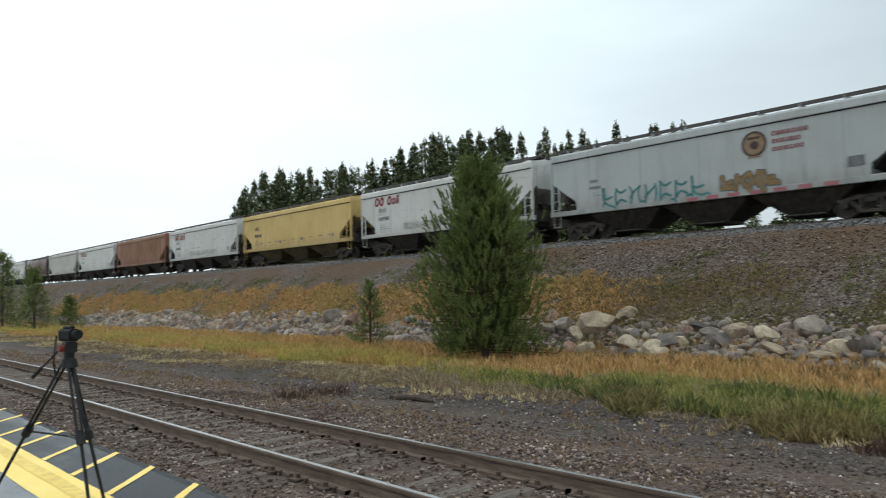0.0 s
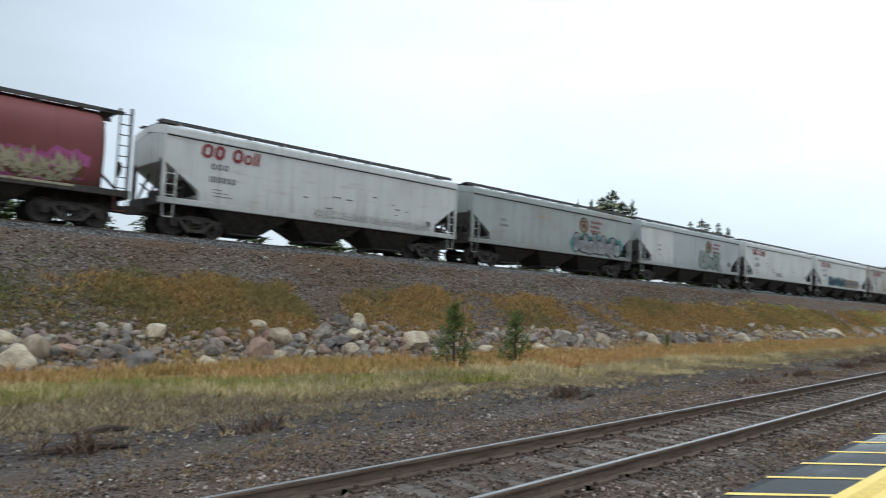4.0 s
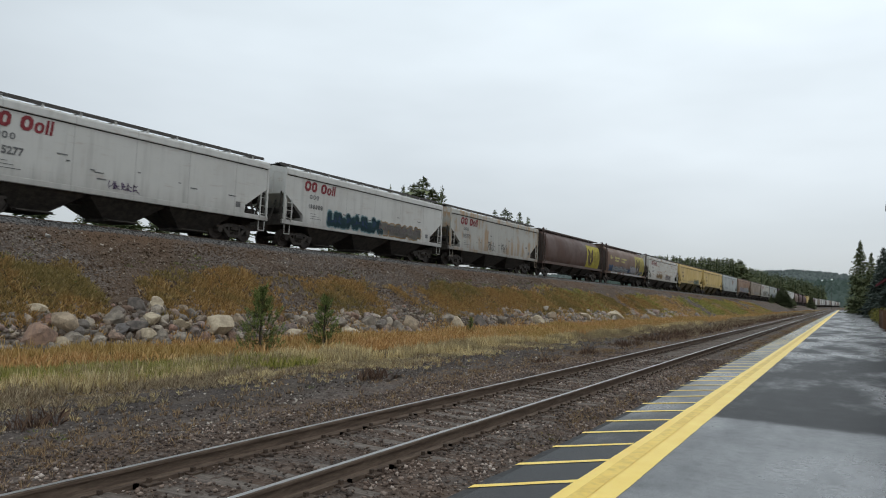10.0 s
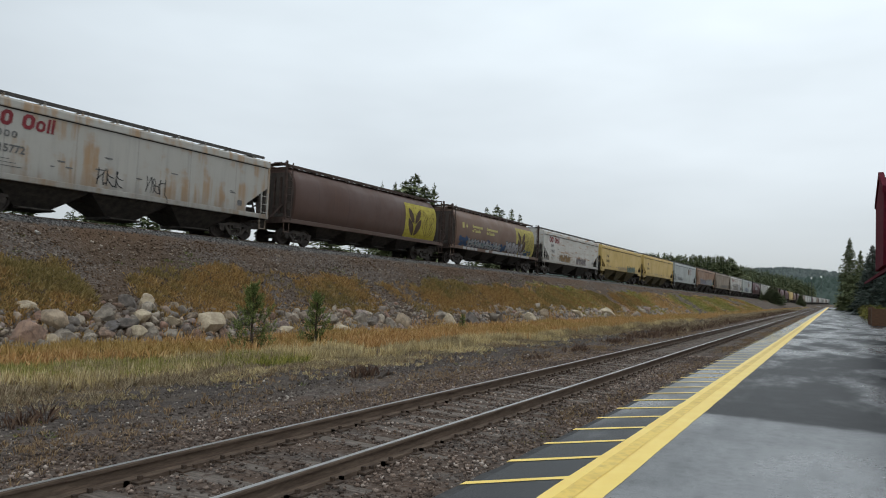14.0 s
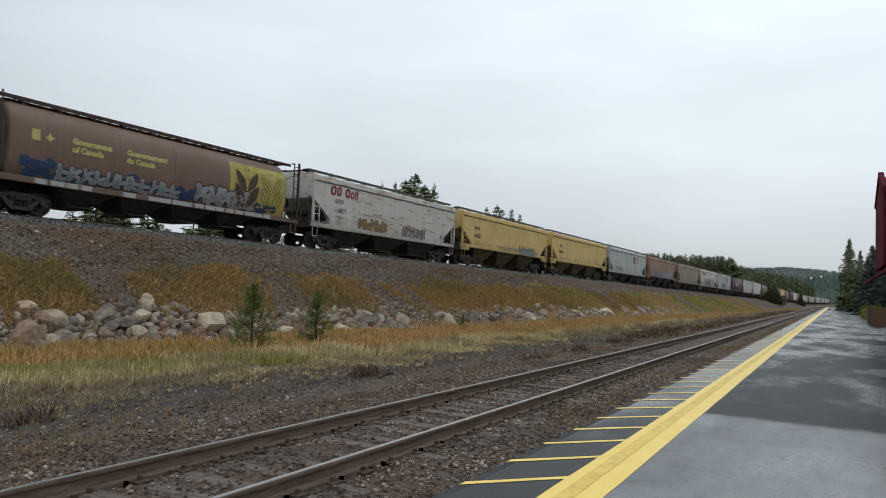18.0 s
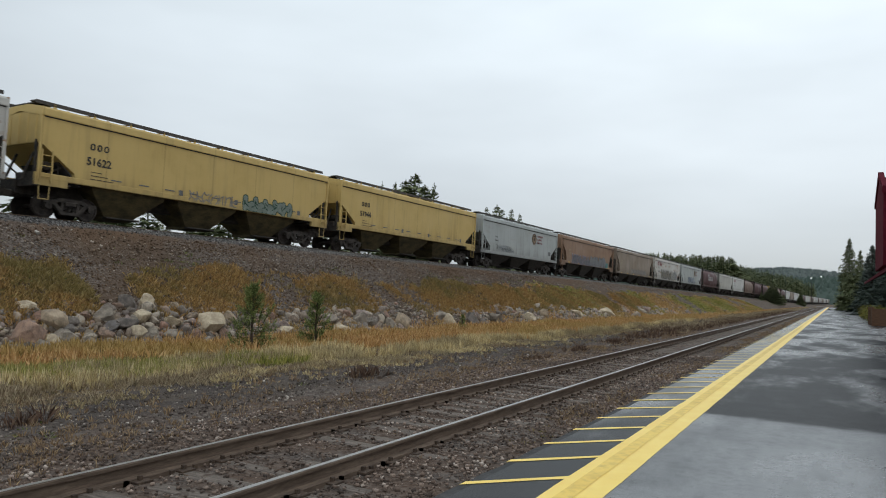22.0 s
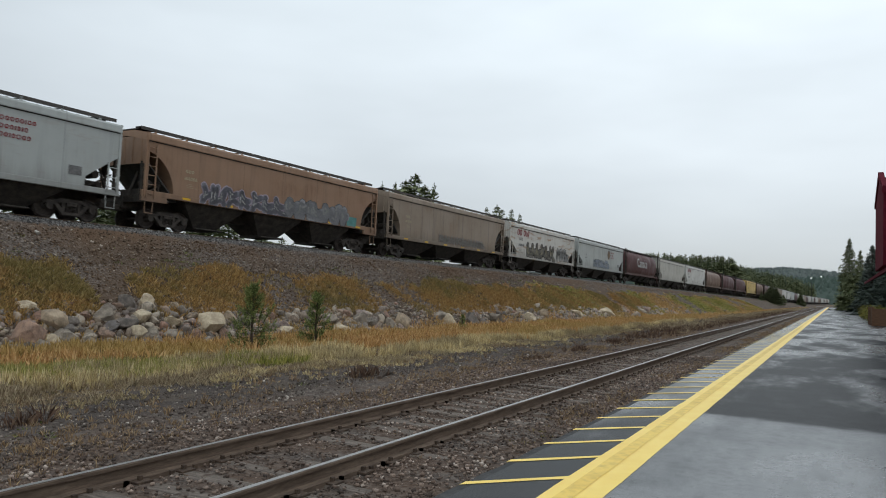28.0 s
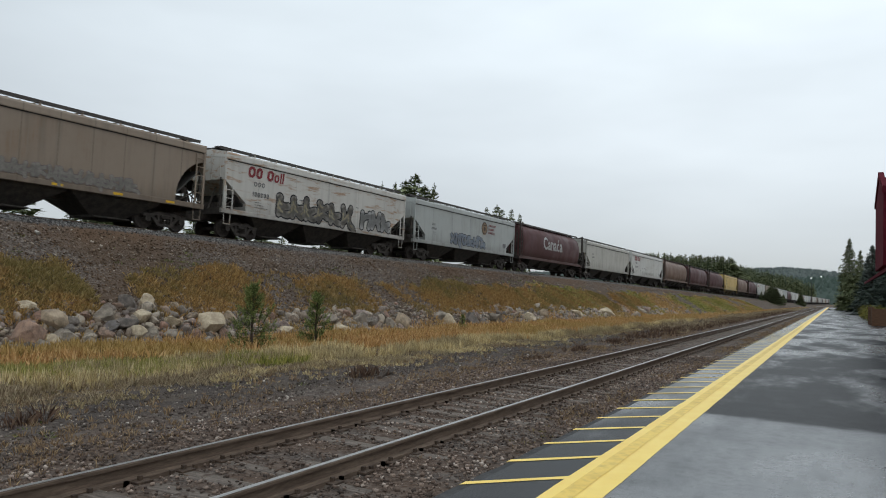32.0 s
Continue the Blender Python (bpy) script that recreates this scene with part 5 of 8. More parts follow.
        barrel_bars(car, [rect(-hb + 0.75, 2.80, 0.32, 0.42), [(-hb + 1.25, 3.0), (-hb + 1.42, 2.86), (-hb + 1.45, 2.78), (-hb + 1.48, 2.86), (-hb + 1.65, 3.0), (-hb + 1.53, 3.02), (-hb + 1.45, 3.2), (-hb + 1.37, 3.02)]], M["pale_yellow"], "flag_mark", "pale yellow flag mark")
    if k in (-1, 16):
        painted_words("painted_word", "Canada", car, -2.75, 2.36, 1.18, S["white"], True, "large pale painted word", 0.035)
    if k == -1:
        graffiti(car, -7.0, -0.6, 1.40, 2.58, (S["purple"], S["orange"], S["cream"]), 31, "block", aura=S["magenta"], barrel=True)
        graffiti(car, -2.8, 0.2, 1.42, 2.35, (S["cream"], S["blue"], S["tan"]), 35, "block", barrel=True)
        rr = np.random.RandomState(31)
        barrel_bars(car, [blob(rr, x, 1.95 + 0.10 * rr.randn(), 0.55, 0.62, 12, 0.3) for x in np.linspace(0.4, 6.2, 12)], S["magenta"], "spray_cloud", "pink overspray", -0.004)
        spikes = []
        for q in range(190):
            x, a = 0.6 + 5.6 * rr.rand(), 0.5 + 1.9 * rr.rand()
            z, ln, wd = 1.42 + 0.55 * rr.rand(), 0.40 + 0.30 * rr.rand(), 0.075
            spikes.append([(x - wd, z), (x + wd, z), (x + wd + ln * math.cos(a) * 0.5, z + ln * 0.5 * math.sin(a)), (x + ln * math.cos(a), z + ln * math.sin(a))])
        barrel_bars(car, spikes[:130], S["cream"], "spray_fill", "cream spiky spray-painted shapes", 0.003)
        barrel_bars(car, [[(x + 0.05, z - 0.05) for x, z in p] for p in spikes[130:]], S["brown"], "spray_outline", "", 0.0)
        flat("sill_paint", [rect(-7.0 + 0.66 * q, SILL + 0.15, 0.62, 0.08) for q in range(20)], S["cream"], car, -HALF_W - 0.017, "cream and pink overspray on the sill")


def train_rows(x0):
    rows = []
    for t in range(0, 33, 2):
        x = x0 + (0.00862 * (t - 16) ** 2 - 8.586 * t) * K_LONG
        y = main_y(x)
        yaw = math.degrees(math.atan(MAIN_A + 2 * (BEND_NEAR if x < 0 else BEND_FAR) * max(-330, min(1200, x))))
        rows.append((t, pose(x, y, rail_z(x), 0, math.degrees(-math.atan(GRADE)), yaw)))
    return rows


def motions():
    for car, x0 in TRAIN:
        walk(car, train_rows(x0))
    # wheels roll along -x on a tread of 0.46 m radius
    done = {}
    for w in WHEELS:
        dx = w["dx"]
        if dx not in done:
            turn = math.degrees(8.586 * K_LONG / 0.46)
            walk(w, [(i / 15.0, pose(dx, 0, 0.46, 0, -turn * i / 15.0, 0)) for i in range(481)])
            done[dx] = w.animation_data
        else:
            w.rotation_mode = "QUATERNION"
            w.animation_data_create()
            w.animation_data.action = done[dx].action
            w.animation_data.action_slot = done[dx].action_slot


# ---- sleepers, plates and anchors of the siding ----
tie_meshes = []
for v in range(5):
    r = np.random.RandomState(50 + v)
    b = Builder()
    rings = []
    for f in np.linspace(-1.28, 1.28, 6):
        w, h = 0.112 + 0.010 * r.randn(), 0.004 * r.randn()
        rings.append([(-w, f, -0.34), (w, f, -0.34), (w + 0.004 * r.randn(), f, -0.192 + h), (w - 0.02, f, -0.172 + h), (-w + 0.02, f, -0.174 + h), (-w, f, -0.194 + h)])
    b.loft(rings)
    me = b.mesh("tie")
    me.materials.append(M["tie"])
    tie_meshes.append(me)
rng = np.random.RandomState(8)
TIE_X = [x for x in np.arange(-46, 104, 0.535)]
for i, x in enumerate(TIE_X):
    ob = part("tie", tie_meshes[rng.randint(5)], M["tie"], siding)
    ob.matrix_basis = pose(x + 0.03 * rng.randn(), (NEAR_RAIL + FAR_RAIL) / 2 + 0.05 * rng.randn(), 0.010 * rng.randn() - 0.014, 0, 0, 1.5 * rng.randn())
b = Builder()
for x in np.concatenate([np.arange(-160, -46.2, 0.535), np.arange(104.2, 420, 0.535)]):
    b.box(x - 0.11, x + 0.11, NEAR_RAIL - 0.5, FAR_RAIL + 0.5, -0.32, -0.18)
tagged(part("far_ties", b, M["tie"], siding), kind="stuff")
b = Builder()
for x in np.arange(-330, 640, 0.55):
    y, z = main_y(float(x)), rail_z(float(x))
    b.box(x - 0.12, x + 0.12, y - 1.28, y + 1.28, z - 0.36, z - 0.175)
tagged(part("main_ties", b, M["tie"], main_track), kind="stuff")
b = Builder()
for x in TIE_X:
    for yy in (NEAR_RAIL, FAR_RAIL):
        b.box(x - 0.09, x + 0.09, yy - 0.17, yy + 0.17, -0.186, -0.166)
        for s in (-1, 1):
            b.box(x - 0.02, x + 0.02, yy + s * 0.085 - 0.018, yy + s * 0.085 + 0.018, -0.17, -0.125)
            if rng.rand() < 0.75:
                dx = 0.15 * (1 if rng.rand() < 0.5 else -1)
                b.box(x + dx - 0.022, x + dx + 0.022, yy - 0.10, yy + 0.10, -0.20, -0.150)
tagged(part("plates_and_spikes", b, M["plate"], siding, "rusty tie plates, spikes and rail anchors"), kind="stuff")

# ---- loose stones ----
_t = (1 + 5 ** 0.5) / 2
ICO_V = np.array([(-1, _t, 0), (1, _t, 0), (-1, -_t, 0), (1, -_t, 0), (0, -1, _t), (0, 1, _t), (0, -1, -_t), (0, 1, -_t), (_t, 0, -1), (_t, 0, 1), (-_t, 0, -1), (-_t, 0, 1)]) / (1 + _t * _t) ** 0.5
ICO_F = np.array([(0, 11, 5), (0, 5, 1), (0, 1, 7), (0, 7, 10), (0, 10, 11), (1, 5, 9), (5, 11, 4), (11, 10, 2), (10, 7, 6), (7, 1, 8), (3, 9, 4), (3, 4, 2), (3, 2, 6), (3, 6, 8), (3, 8, 9), (4, 9, 5), (2, 4, 11), (6, 2, 10), (8, 6, 7), (9, 8, 1)])
OCT_V = np.array([(1, 0, 0), (-1, 0, 0), (0, 1, 0), (0, -1, 0), (0, 0, 1), (0, 0, -1)], float)
OCT_F = np.array([(0, 2, 4), (2, 1, 4), (1, 3, 4), (3, 0, 4), (2, 0, 5), (1, 2, 5), (3, 1, 5), (0, 3, 5)])


def turned(n, r):
    """n random rotation matrices."""
    q = r.randn(n, 4)
    q /= np.linalg.norm(q, axis=1)[:, None]
    w, x, y, z = q.T
    return np.stack([np.stack([1 - 2 * (y * y + z * z), 2 * (x * y - z * w), 2 * (x * z + y * w)], -1), np.stack([2 * (x * y + z * w), 1 - 2 * (x * x + z * z), 2 * (y * z - x * w)], -1), np.stack([2 * (x * z - y * w), 2 * (y * z + x * w), 1 - 2 * (x * x + y * y)], -1)], 1)


def stones(name, pos, size, material, seed, label, base=(OCT_V, OCT_F), flat_z=0.75, category="gravel"):
    r = np.random.RandomState(seed)
    n = len(pos)
    V, Fc = base
    v = V[None] * (1 + 0.35 * (r.rand(n, len(V), 1) - 0.5)) * (0.65 + 0.7 * r.rand(n, 1, 3))
    v = np.einsum("nij,nkj->nki", turned(n, r), v) * size[:, None, None]
    v[:, :, 2] *= flat_z
    v += pos[:, None, :]
    f = Fc[None] + (np.arange(n) * len(V))[:, None, None]
    return bulk(name, v.reshape(-1, 3), f.reshape(-1, 3), material, None, label, category)


M["stone"] = island("ballast_stone", [(0.0, (0.0572, 0.0407, 0.0329)), (0.45, (0.182, 0.128, 0.0996)), (0.8, (0.303, 0.227, 0.18)), (1.0, (0.517, 0.439, 0.382))], 0.85, (0.6, [(0.0, (0.0462, 0.0353, 0.0297)), (0.5, (0.116, 0.0835, 0.0657)), (1.0, (0.215, 0.163, 0.13))]), 0.3)
M["slope_stone"] = island("slope_stone", [(0.0, (0.052, 0.036, 0.026)), (0.5, (0.134, 0.094, 0.066)), (0.86, (0.222, 0.164, 0.120)), (1.0, (0.46, 0.41, 0.35))], 0.9, (0.25, [(0.0, (0.056, 0.036, 0.023)), (0.6, (0.145, 0.092, 0.058)), (0.9, (0.215, 0.152, 0.102)), (1.0, (0.44, 0.38, 0.32))]))
M["cinder_stone"] = island("cinder_pebble", [(0.0, (0.0426, 0.0338, 0.0289)), (0.6, (0.121, 0.097, 0.0824)), (0.93, (0.241, 0.202, 0.173)), (1.0, (0.594, 0.534, 0.471))], 0.9)

r = np.random.RandomState(11)
n = 52000
px = np.concatenate([r.uniform(-18, 26, n), r.uniform(-60, 80, 8000)])
py = np.concatenate([r.uniform(EDGE_Y + 0.04, 7.9, n), r.uniform(EDGE_Y + 0.04, 7.9, 8000)])
off_tie = np.abs((px + 46 + 0.2675) % 0.535 - 0.2675)
on_track = (py > NEAR_RAIL - 0.45) & (py < FAR_RAIL + 0.45)
keep = ~(on_track & (off_tie < 0.12) & (py > NEAR_RAIL) & (r.rand(len(px)) < 0.72)) & (np.abs(py - NEAR_RAIL) > 0.11) & (np.abs(py - FAR_RAIL) > 0.11)
px, py = px[keep], py[keep]
siz = 0.010 + 0.024 * r.rand(len(px)) ** 2.2
stones("ballast_stones", np.stack([px, py, ground_z(px, py) + 0.016 + 0.018 * r.rand(len(px))], -1), siz, M["stone"], 12, "gray and brown crushed-stone ballast round the siding")
n = 62000
px, py = np.concatenate([r.uniform(-34, 48, 36000), r.uniform(-16, 24, 26000)]), r.uniform(7.2, 13.6, n)
stones("cinder_pebbles", np.stack([px, py, ground_z(px, py) + 0.008], -1), 0.009 + 0.03 * r.rand(n) ** 4, M["cinder_stone"], 13, "pale pebbles strewn on dark cinder ground")
n = 62000
px = np.concatenate([r.uniform(-30, 60, 46000), r.uniform(-110, 160, 16000)])
cc = r.rand(n) ** 0.8 * 5.75
py = main_y(px) - 9.0 + cc
stones("slope_stones", np.stack([px, py, ground_z(px, py) + 0.015], -1), (0.020 + 0.036 * r.rand(n) ** 2) * (1 + 0.9 * (r.rand(n) > 0.985)), M["slope_stone"], 14, "gray-brown crushed stone on the embankment slope")


n = 14000
px, cc = np.concatenate([r.uniform(-40, 60, 10000), r.uniform(-110, 160, 4000)]), r.uniform(5.85, 7.3, n)
py = main_y(px) - 9.0 + cc
M["shoulder_stone"] = island("shoulder_ballast", [(0.0, (0.048, 0.046, 0.045)), (0.5, (0.115, 0.110, 0.106)), (0.9, (0.205, 0.196, 0.188)), (1.0, (0.38, 0.37, 0.35))], 0.9)
stones("shoulder_stones", np.stack([px, py, ground_z(px, py) + 0.015], -1), 0.022 + 0.034 * r.rand(n) ** 2, M["shoulder_stone"], 15, "blue-gray ballast along the main line's shoulder")


# ---- boulders along the foot of the embankment ----
def boulder_mesh(seed, sub):
    bm = bmesh.new()
    bmesh.ops.create_icosphere(bm, subdivisions=sub, radius=1.0)
    r = np.random.RandomState(seed)
    cuts = [(Vector(r.randn(3)).normalized(), 0.50 + 0.30 * r.rand()) for _ in range(11)]
    off = Vector(r.rand(3) * 40)
    for v in bm.verts:
        d = v.co.normalized()
        k = 1.0
        for nrm, h in cuts:
            c = d.dot(nrm)
            if c > 1e-3:
                k = min(k, h / c)
        k *= 1.26 + 0.05 * noise.noise(d * 1.7 + off) + 0.05 * noise.noise(d * 6 + off)
        v.co = d * k
        v.co.z *= 0.8
    me = bpy.data.meshes.new("boulder")
    bm.to_mesh(me)
    bm.free()
    me.shade_smooth()
    me.set_sharp_from_angle(angle=radians(24))
    return me


def rock_material(name, per_object):
    m, n, l, b = nodes_of(name, 0.85, 0.0, 0.3)
    if per_object:
        src = n.new("ShaderNodeObjectInfo").outputs["Random"]
        v = coords(n, l, "Object", (1, 1, 1), True)
    else:
        src = n.new("ShaderNodeNewGeometry").outputs["Random Per Island"]
        v = coords(n, l, "World")
    base = ramp(n, l, src, [(0.0, (0.13, 0.115, 0.108)), (0.1, (0.29, 0.23, 0.175)), (0.22, (0.42, 0.325, 0.235)), (0.32, (0.17, 0.15, 0.14)), (0.42, (0.39, 0.325, 0.245)), (0.52, (0.31, 0.185, 0.135)), (0.6, (0.36, 0.28, 0.245)), (0.7, (0.20, 0.175, 0.155)), (0.8, (0.37, 0.315, 0.25)), (0.92, (0.47, 0.405, 0.325)), (1.0, (0.15, 0.14, 0.14))])
    a, c = fuzz(n, l, v, 2.2, 6), fuzz(n, l, v, 13.0, 4)
    col = mix(n, l, step(n, l, a, 0.40, 0.62, 0.0, 0.6), base, (0.095, 0.078, 0.064))
    col = mix(n, l, step(n, l, c, 0.52, 0.75, 0.0, 0.35), col, (0.36, 0.33, 0.28))
    l.new(col, b.inputs["Base Color"])
    bump(n, l, b, c, 0.7, 0.08)
    return m


M["boulder"], M["rubble"] = rock_material("boulder_stone", True), rock_material("rubble_stone", False)
riprap = tagged(empty("riprap"), "row of weathered boulders along the embankment's foot", "boulders", kind="structure")
BOULDERS = []
for v in range(12):
    me = boulder_mesh(200 + v, 3)
    me.materials.append(M["boulder"])
    BOULDERS.append(me)
# the large boulders, stretch by stretch: along the line, up from the foot, half width, half height, kind of stone
ROCKS_PINE = [(-17.12, 1.58, 0.32, 0.24, "r"), (-16.11, 1.14, 0.33, 0.36, "g"), (-15.24, 0.2, 0.32, 0.2, "r"), (-15.17, 0.74, 0.4, 0.16, "c"), (-14.85, 1.24, 0.74, 0.52, "t"), (-14.43, 0.1, 0.4, 0.21, "c"), (-13.89, 1.79, 0.32, 0.26, "t"), (-12.95, 0.5, 0.39, 0.26, "c"), (-11.79, 0.23, 0.41, 0.25, "c"), (-11.68, 0.69, 0.47, 0.29, "d"), (-11.11, 0.66, 0.18, 0.21, "c"), (-9.99, 0.76, 0.41, 0.27, "d"), (-9.54, 1.15, 0.36, 0.29, "t"), (-8.64, 1.06, 0.31, 0.23, "c"), (-8.19, 0.5, 0.36, 0.16, "t"), (-7.53, 1.35, 0.43, 0.32, "g"), (-6.96, 0.38, 0.34, 0.12, "t"), (-6.6, 0.64, 0.27, 0.21, "c"), (-6.59, 1.15, 0.24, 0.2, "g"), (-6.03, 0.71, 0.38, 0.35, "d")]
ROCKS_MIDDLE = [(-4.85, 1.05, 0.46, 0.31, "c"), (-4.29, 1.6, 0.23, 0.23, "t"), (-4.01, 1.14, 0.2, 0.21, "g"), (-3.45, 0.31, 0.29, 0.17, "t"), (-3.39, 0.95, 0.38, 0.35, "r"), (-2.94, 1.17, 0.21, 0.22, "r"), (-2.86, 0.19, 0.39, 0.21, "g"), (-2.64, 1.68, 0.23, 0.19, "t"), (-2.04, 0.81, 0.54, 0.48, "g"), (-1.34, 0.56, 0.49, 0.28, "g"), (-0.99, 1.13, 0.27, 0.24, "t"), (-0.4, 0.35, 0.33, 0.2, "c"), (-0.04, 1.26, 0.31, 0.19, "d"), (0.21, 0.49, 0.63, 0.33, "d"), (1.2, 0.22, 0.41, 0.19, "c"), (1.29, 1.15, 0.36, 0.23, "c"), (1.77, 1.35, 0.19, 0.2, "g")]
ROCKS_RED = [(2.67, 0.56, 0.24, 0.2, "c"), (3.25, 0.41, 0.3, 0.28, "g"), (4.1, 0.57, 0.29, 0.21, "g"), (4.3, 1.2, 0.26, 0.2, "c"), (4.56, 0.06, 0.33, 0.16, "g"), (5.04, 1.13, 0.42, 0.27, "c"), (5.35, 0.33, 0.45, 0.37, "c"), (5.89, 0.79, 0.35, 0.33, "t"), (6.76, 0.79, 0.35, 0.15, "r"), (7.89, 0.63, 0.25, 0.17, "d"), (8.23, 0.27, 0.51, 0.22, "d"), (9.22, 1.33, 0.26, 0.3, "c"), (10.19, 0.05, 0.32, 0.22, "c"), (12.06, 0.4, 0.37, 0.37, "r"), (12.59, 0.17, 0.19, 0.21, "c"), (12.66, 1.55, 0.22, 0.15, "c"), (13.11, 0.27, 0.33, 0.23, "g"), (13.12, 0.9, 0.34, 0.18, "g")]
ROCKS_SAPLING = [(12.57, 0.26, 0.22, 0.16, "c"), (12.68, 1.67, 0.23, 0.12, "c"), (13.01, 0.41, 0.31, 0.2, "g"), (13.08, 0.97, 0.38, 0.27, "t"), (14.87, 1.16, 0.32, 0.23, "g"), (15.28, 0.8, 0.38, 0.2, "d"), (15.5, 0.41, 0.23, 0.2, "c"), (16, 0.33, 0.26, 0.22, "g"), (16.06, 1.71, 0.28, 0.28, "d"), (16.14, 1.09, 0.39, 0.22, "c"), (16.66, 0.27, 0.28, 0.24, "g"), (16.8, 1.75, 0.33, 0.25, "c"), (17.13, 0.87, 0.31, 0.19, "c"), (17.83, 1.65, 0.22, 0.16, "t"), (18.52, 0.72, 0.48, 0.44, "c"), (19.85, 1.03, 0.3, 0.21, "t")]
ROCKS_FAR = [(21.83, 0.17, 0.31, 0.27, "c"), (25.07, 0.01, 0.44, 0.29, "c"), (25.31, 0.85, 0.4, 0.25, "g"), (27.42, 0.7, 0.47, 0.34, "g"), (29.19, 0.35, 0.33, 0.27, "g"), (30.4, 0.39, 0.34, 0.39, "t"), (34.58, 0.76, 0.4, 0.28, "g"), (34.76, 0.29, 0.49, 0.37, "c"), (37.4, 0.43, 0.52, 0.39, "d"), (40.64, 0.42, 0.63, 0.38, "g"), (45.5, 0.31, 0.53, 0.38, "c"), (48.73, 0.66, 0.53, 0.32, "t"), (55.36, 0.56, 0.58, 0.31, "c"), (62.8, 0.68, 0.9, 0.4, "c")]
STONE_KIND = {"c": ((0.56, 0.47, 0.335), (0.36, 0.29, 0.205)), "t": ((0.42, 0.33, 0.233), (0.23, 0.18, 0.126)), "g": ((0.32, 0.275, 0.223), (0.17, 0.145, 0.116)), "d": ((0.20, 0.172, 0.151), (0.10, 0.088, 0.0781)), "r": ((0.40, 0.26, 0.186), (0.22, 0.15, 0.116))}
STONES = {}
for kind, (light, shade) in STONE_KIND.items():
    m, n, l, b = nodes_of("boulder_stone_" + {"c": "cream", "t": "tan", "g": "gray", "d": "slate", "r": "red"}[kind], 0.85, 0.0, 0.3)
    v = coords(n, l, "Object", (1, 1, 1), True)
    a, c = fuzz(n, l, v, 1.3, 7), fuzz(n, l, v, 9.0, 5)
    col = ramp(n, l, a, [(0.38, shade), (0.58, light)])
    col = mix(n, l, step(n, l, c, 0.50, 0.72, 0.0, 0.45), col, tuple(0.55 * q for q in shade))
    l.new(col, b.inputs["Base Color"])
    bump(n, l, b, c, 0.6, 0.08)
    STONES[kind] = m
r = np.random.RandomState(21)
LARGE = ROCKS_PINE + ROCKS_MIDDLE + ROCKS_RED + ROCKS_SAPLING + ROCKS_FAR
for x, c, w, h, kind in LARGE:
    y = main_y(x) - 9.0 + c
    z = float(ground_z(np.array([x]), np.array([y]))[0])
    d = 0.5 * (w + h)
    ob = hang("boulder", BOULDERS[r.randint(12)], STONES[kind], riprap, pose(x, y - 0.1 * d, z + 0.25 * h, 14 * r.randn(), 14 * r.randn(), 0) @ Matrix.Diagonal((1.12 * w, 1.05 * d, 1.30 * h, 1)) @ pose(0, 0, 0, 0, 0, 360 * r.rand()))
placed = np.array([(x, c, 0.5 * (w + h)) for x, c, w, h, _ in LARGE])
spots = []
for size_lo, size_hi, tries in ((0.38, 0.50, 60), (0.15, 0.30, 3600), (0.06, 0.15, 12000)):
    for _ in range(tries):
        x = r.uniform(-78, 96)
        s = size_lo + (size_hi - size_lo) * r.rand()
        if -18 < x < 64 and s > 0.26:
            continue
        if x > 55 and r.rand() < (x - 55) / 60:
            continue
        top = 1.45 + 0.7 * noise.noise(Vector((x * 0.33, 9.0, 0)))
        c = -0.25 + (top + 0.25) * r.rand() ** (1.3 if s > 0.2 else 0.9)
        bare = noise.noise(Vector((x * 0.16, 3.0, 0))) + 0.4 * noise.noise(Vector((x * 0.9, c * 1.4, 7.0)))
        if bare < (-0.30 if x < 19 else 0.06) and s > (0.12 if x < 19 else 0.09):
            continue
        if (np.hypot(placed[:, 0] - x, placed[:, 1] - c) < (placed[:, 2] + s) * 0.60).any():
            continue
        placed = np.vstack([placed, (x, c, s)])
        spots.append((x, c, s))
near_spots = sorted([q for q in spots if -34 < q[0] < 52], key=lambda q: -q[2])[:300 - len(LARGE)]
chosen = set(near_spots)
rub = [q for q in spots if q not in chosen]
for x, c, s in near_spots:
    y = main_y(x) - 9.0 + c
    ob = part("boulder", BOULDERS[r.randint(12)], M["boulder"], riprap)
    z = float(ground_z(np.array([x]), np.array([y]))[0])
    ob.matrix_basis = pose(x, y, z + 0.20 * s, 25 * r.randn(), 25 * r.randn(), 360 * r.rand()) @ Matrix.Diagonal((s * (0.9 + 0.5 * r.rand()), s * (0.8 + 0.4 * r.rand()), s * (0.75 + 0.35 * r.rand()), 1))
rm = [boulder_mesh(300 + v, 2) for v in range(8)]
rv = []
for me in rm:
    co = np.zeros(len(me.vertices) * 3, dtype=np.float32)
    me.vertices.foreach_get("co", co)
    fi = np.zeros(len(me.polygons) * 3, dtype=np.int32)
    me.loops.foreach_get("vertex_index", fi)
    rv.append((co.reshape(-1, 3), fi.reshape(-1, 3)))
VV, FF, k0 = [], [], 0
rot = turned(len(rub), r)
for i, (x, c, s) in enumerate(rub):
    co, fi = rv[i % 8]
    y = main_y(x) - 9.0 + c
    z = float(ground_z(np.array([x]), np.array([y]))[0])
    VV.append((co @ rot[i].T) * s * (0.85 + 0.4 * r.rand(3)) + np.array((x, y, z + 0.20 * s)))
    FF.append(fi + k0)
    k0 += len(co)
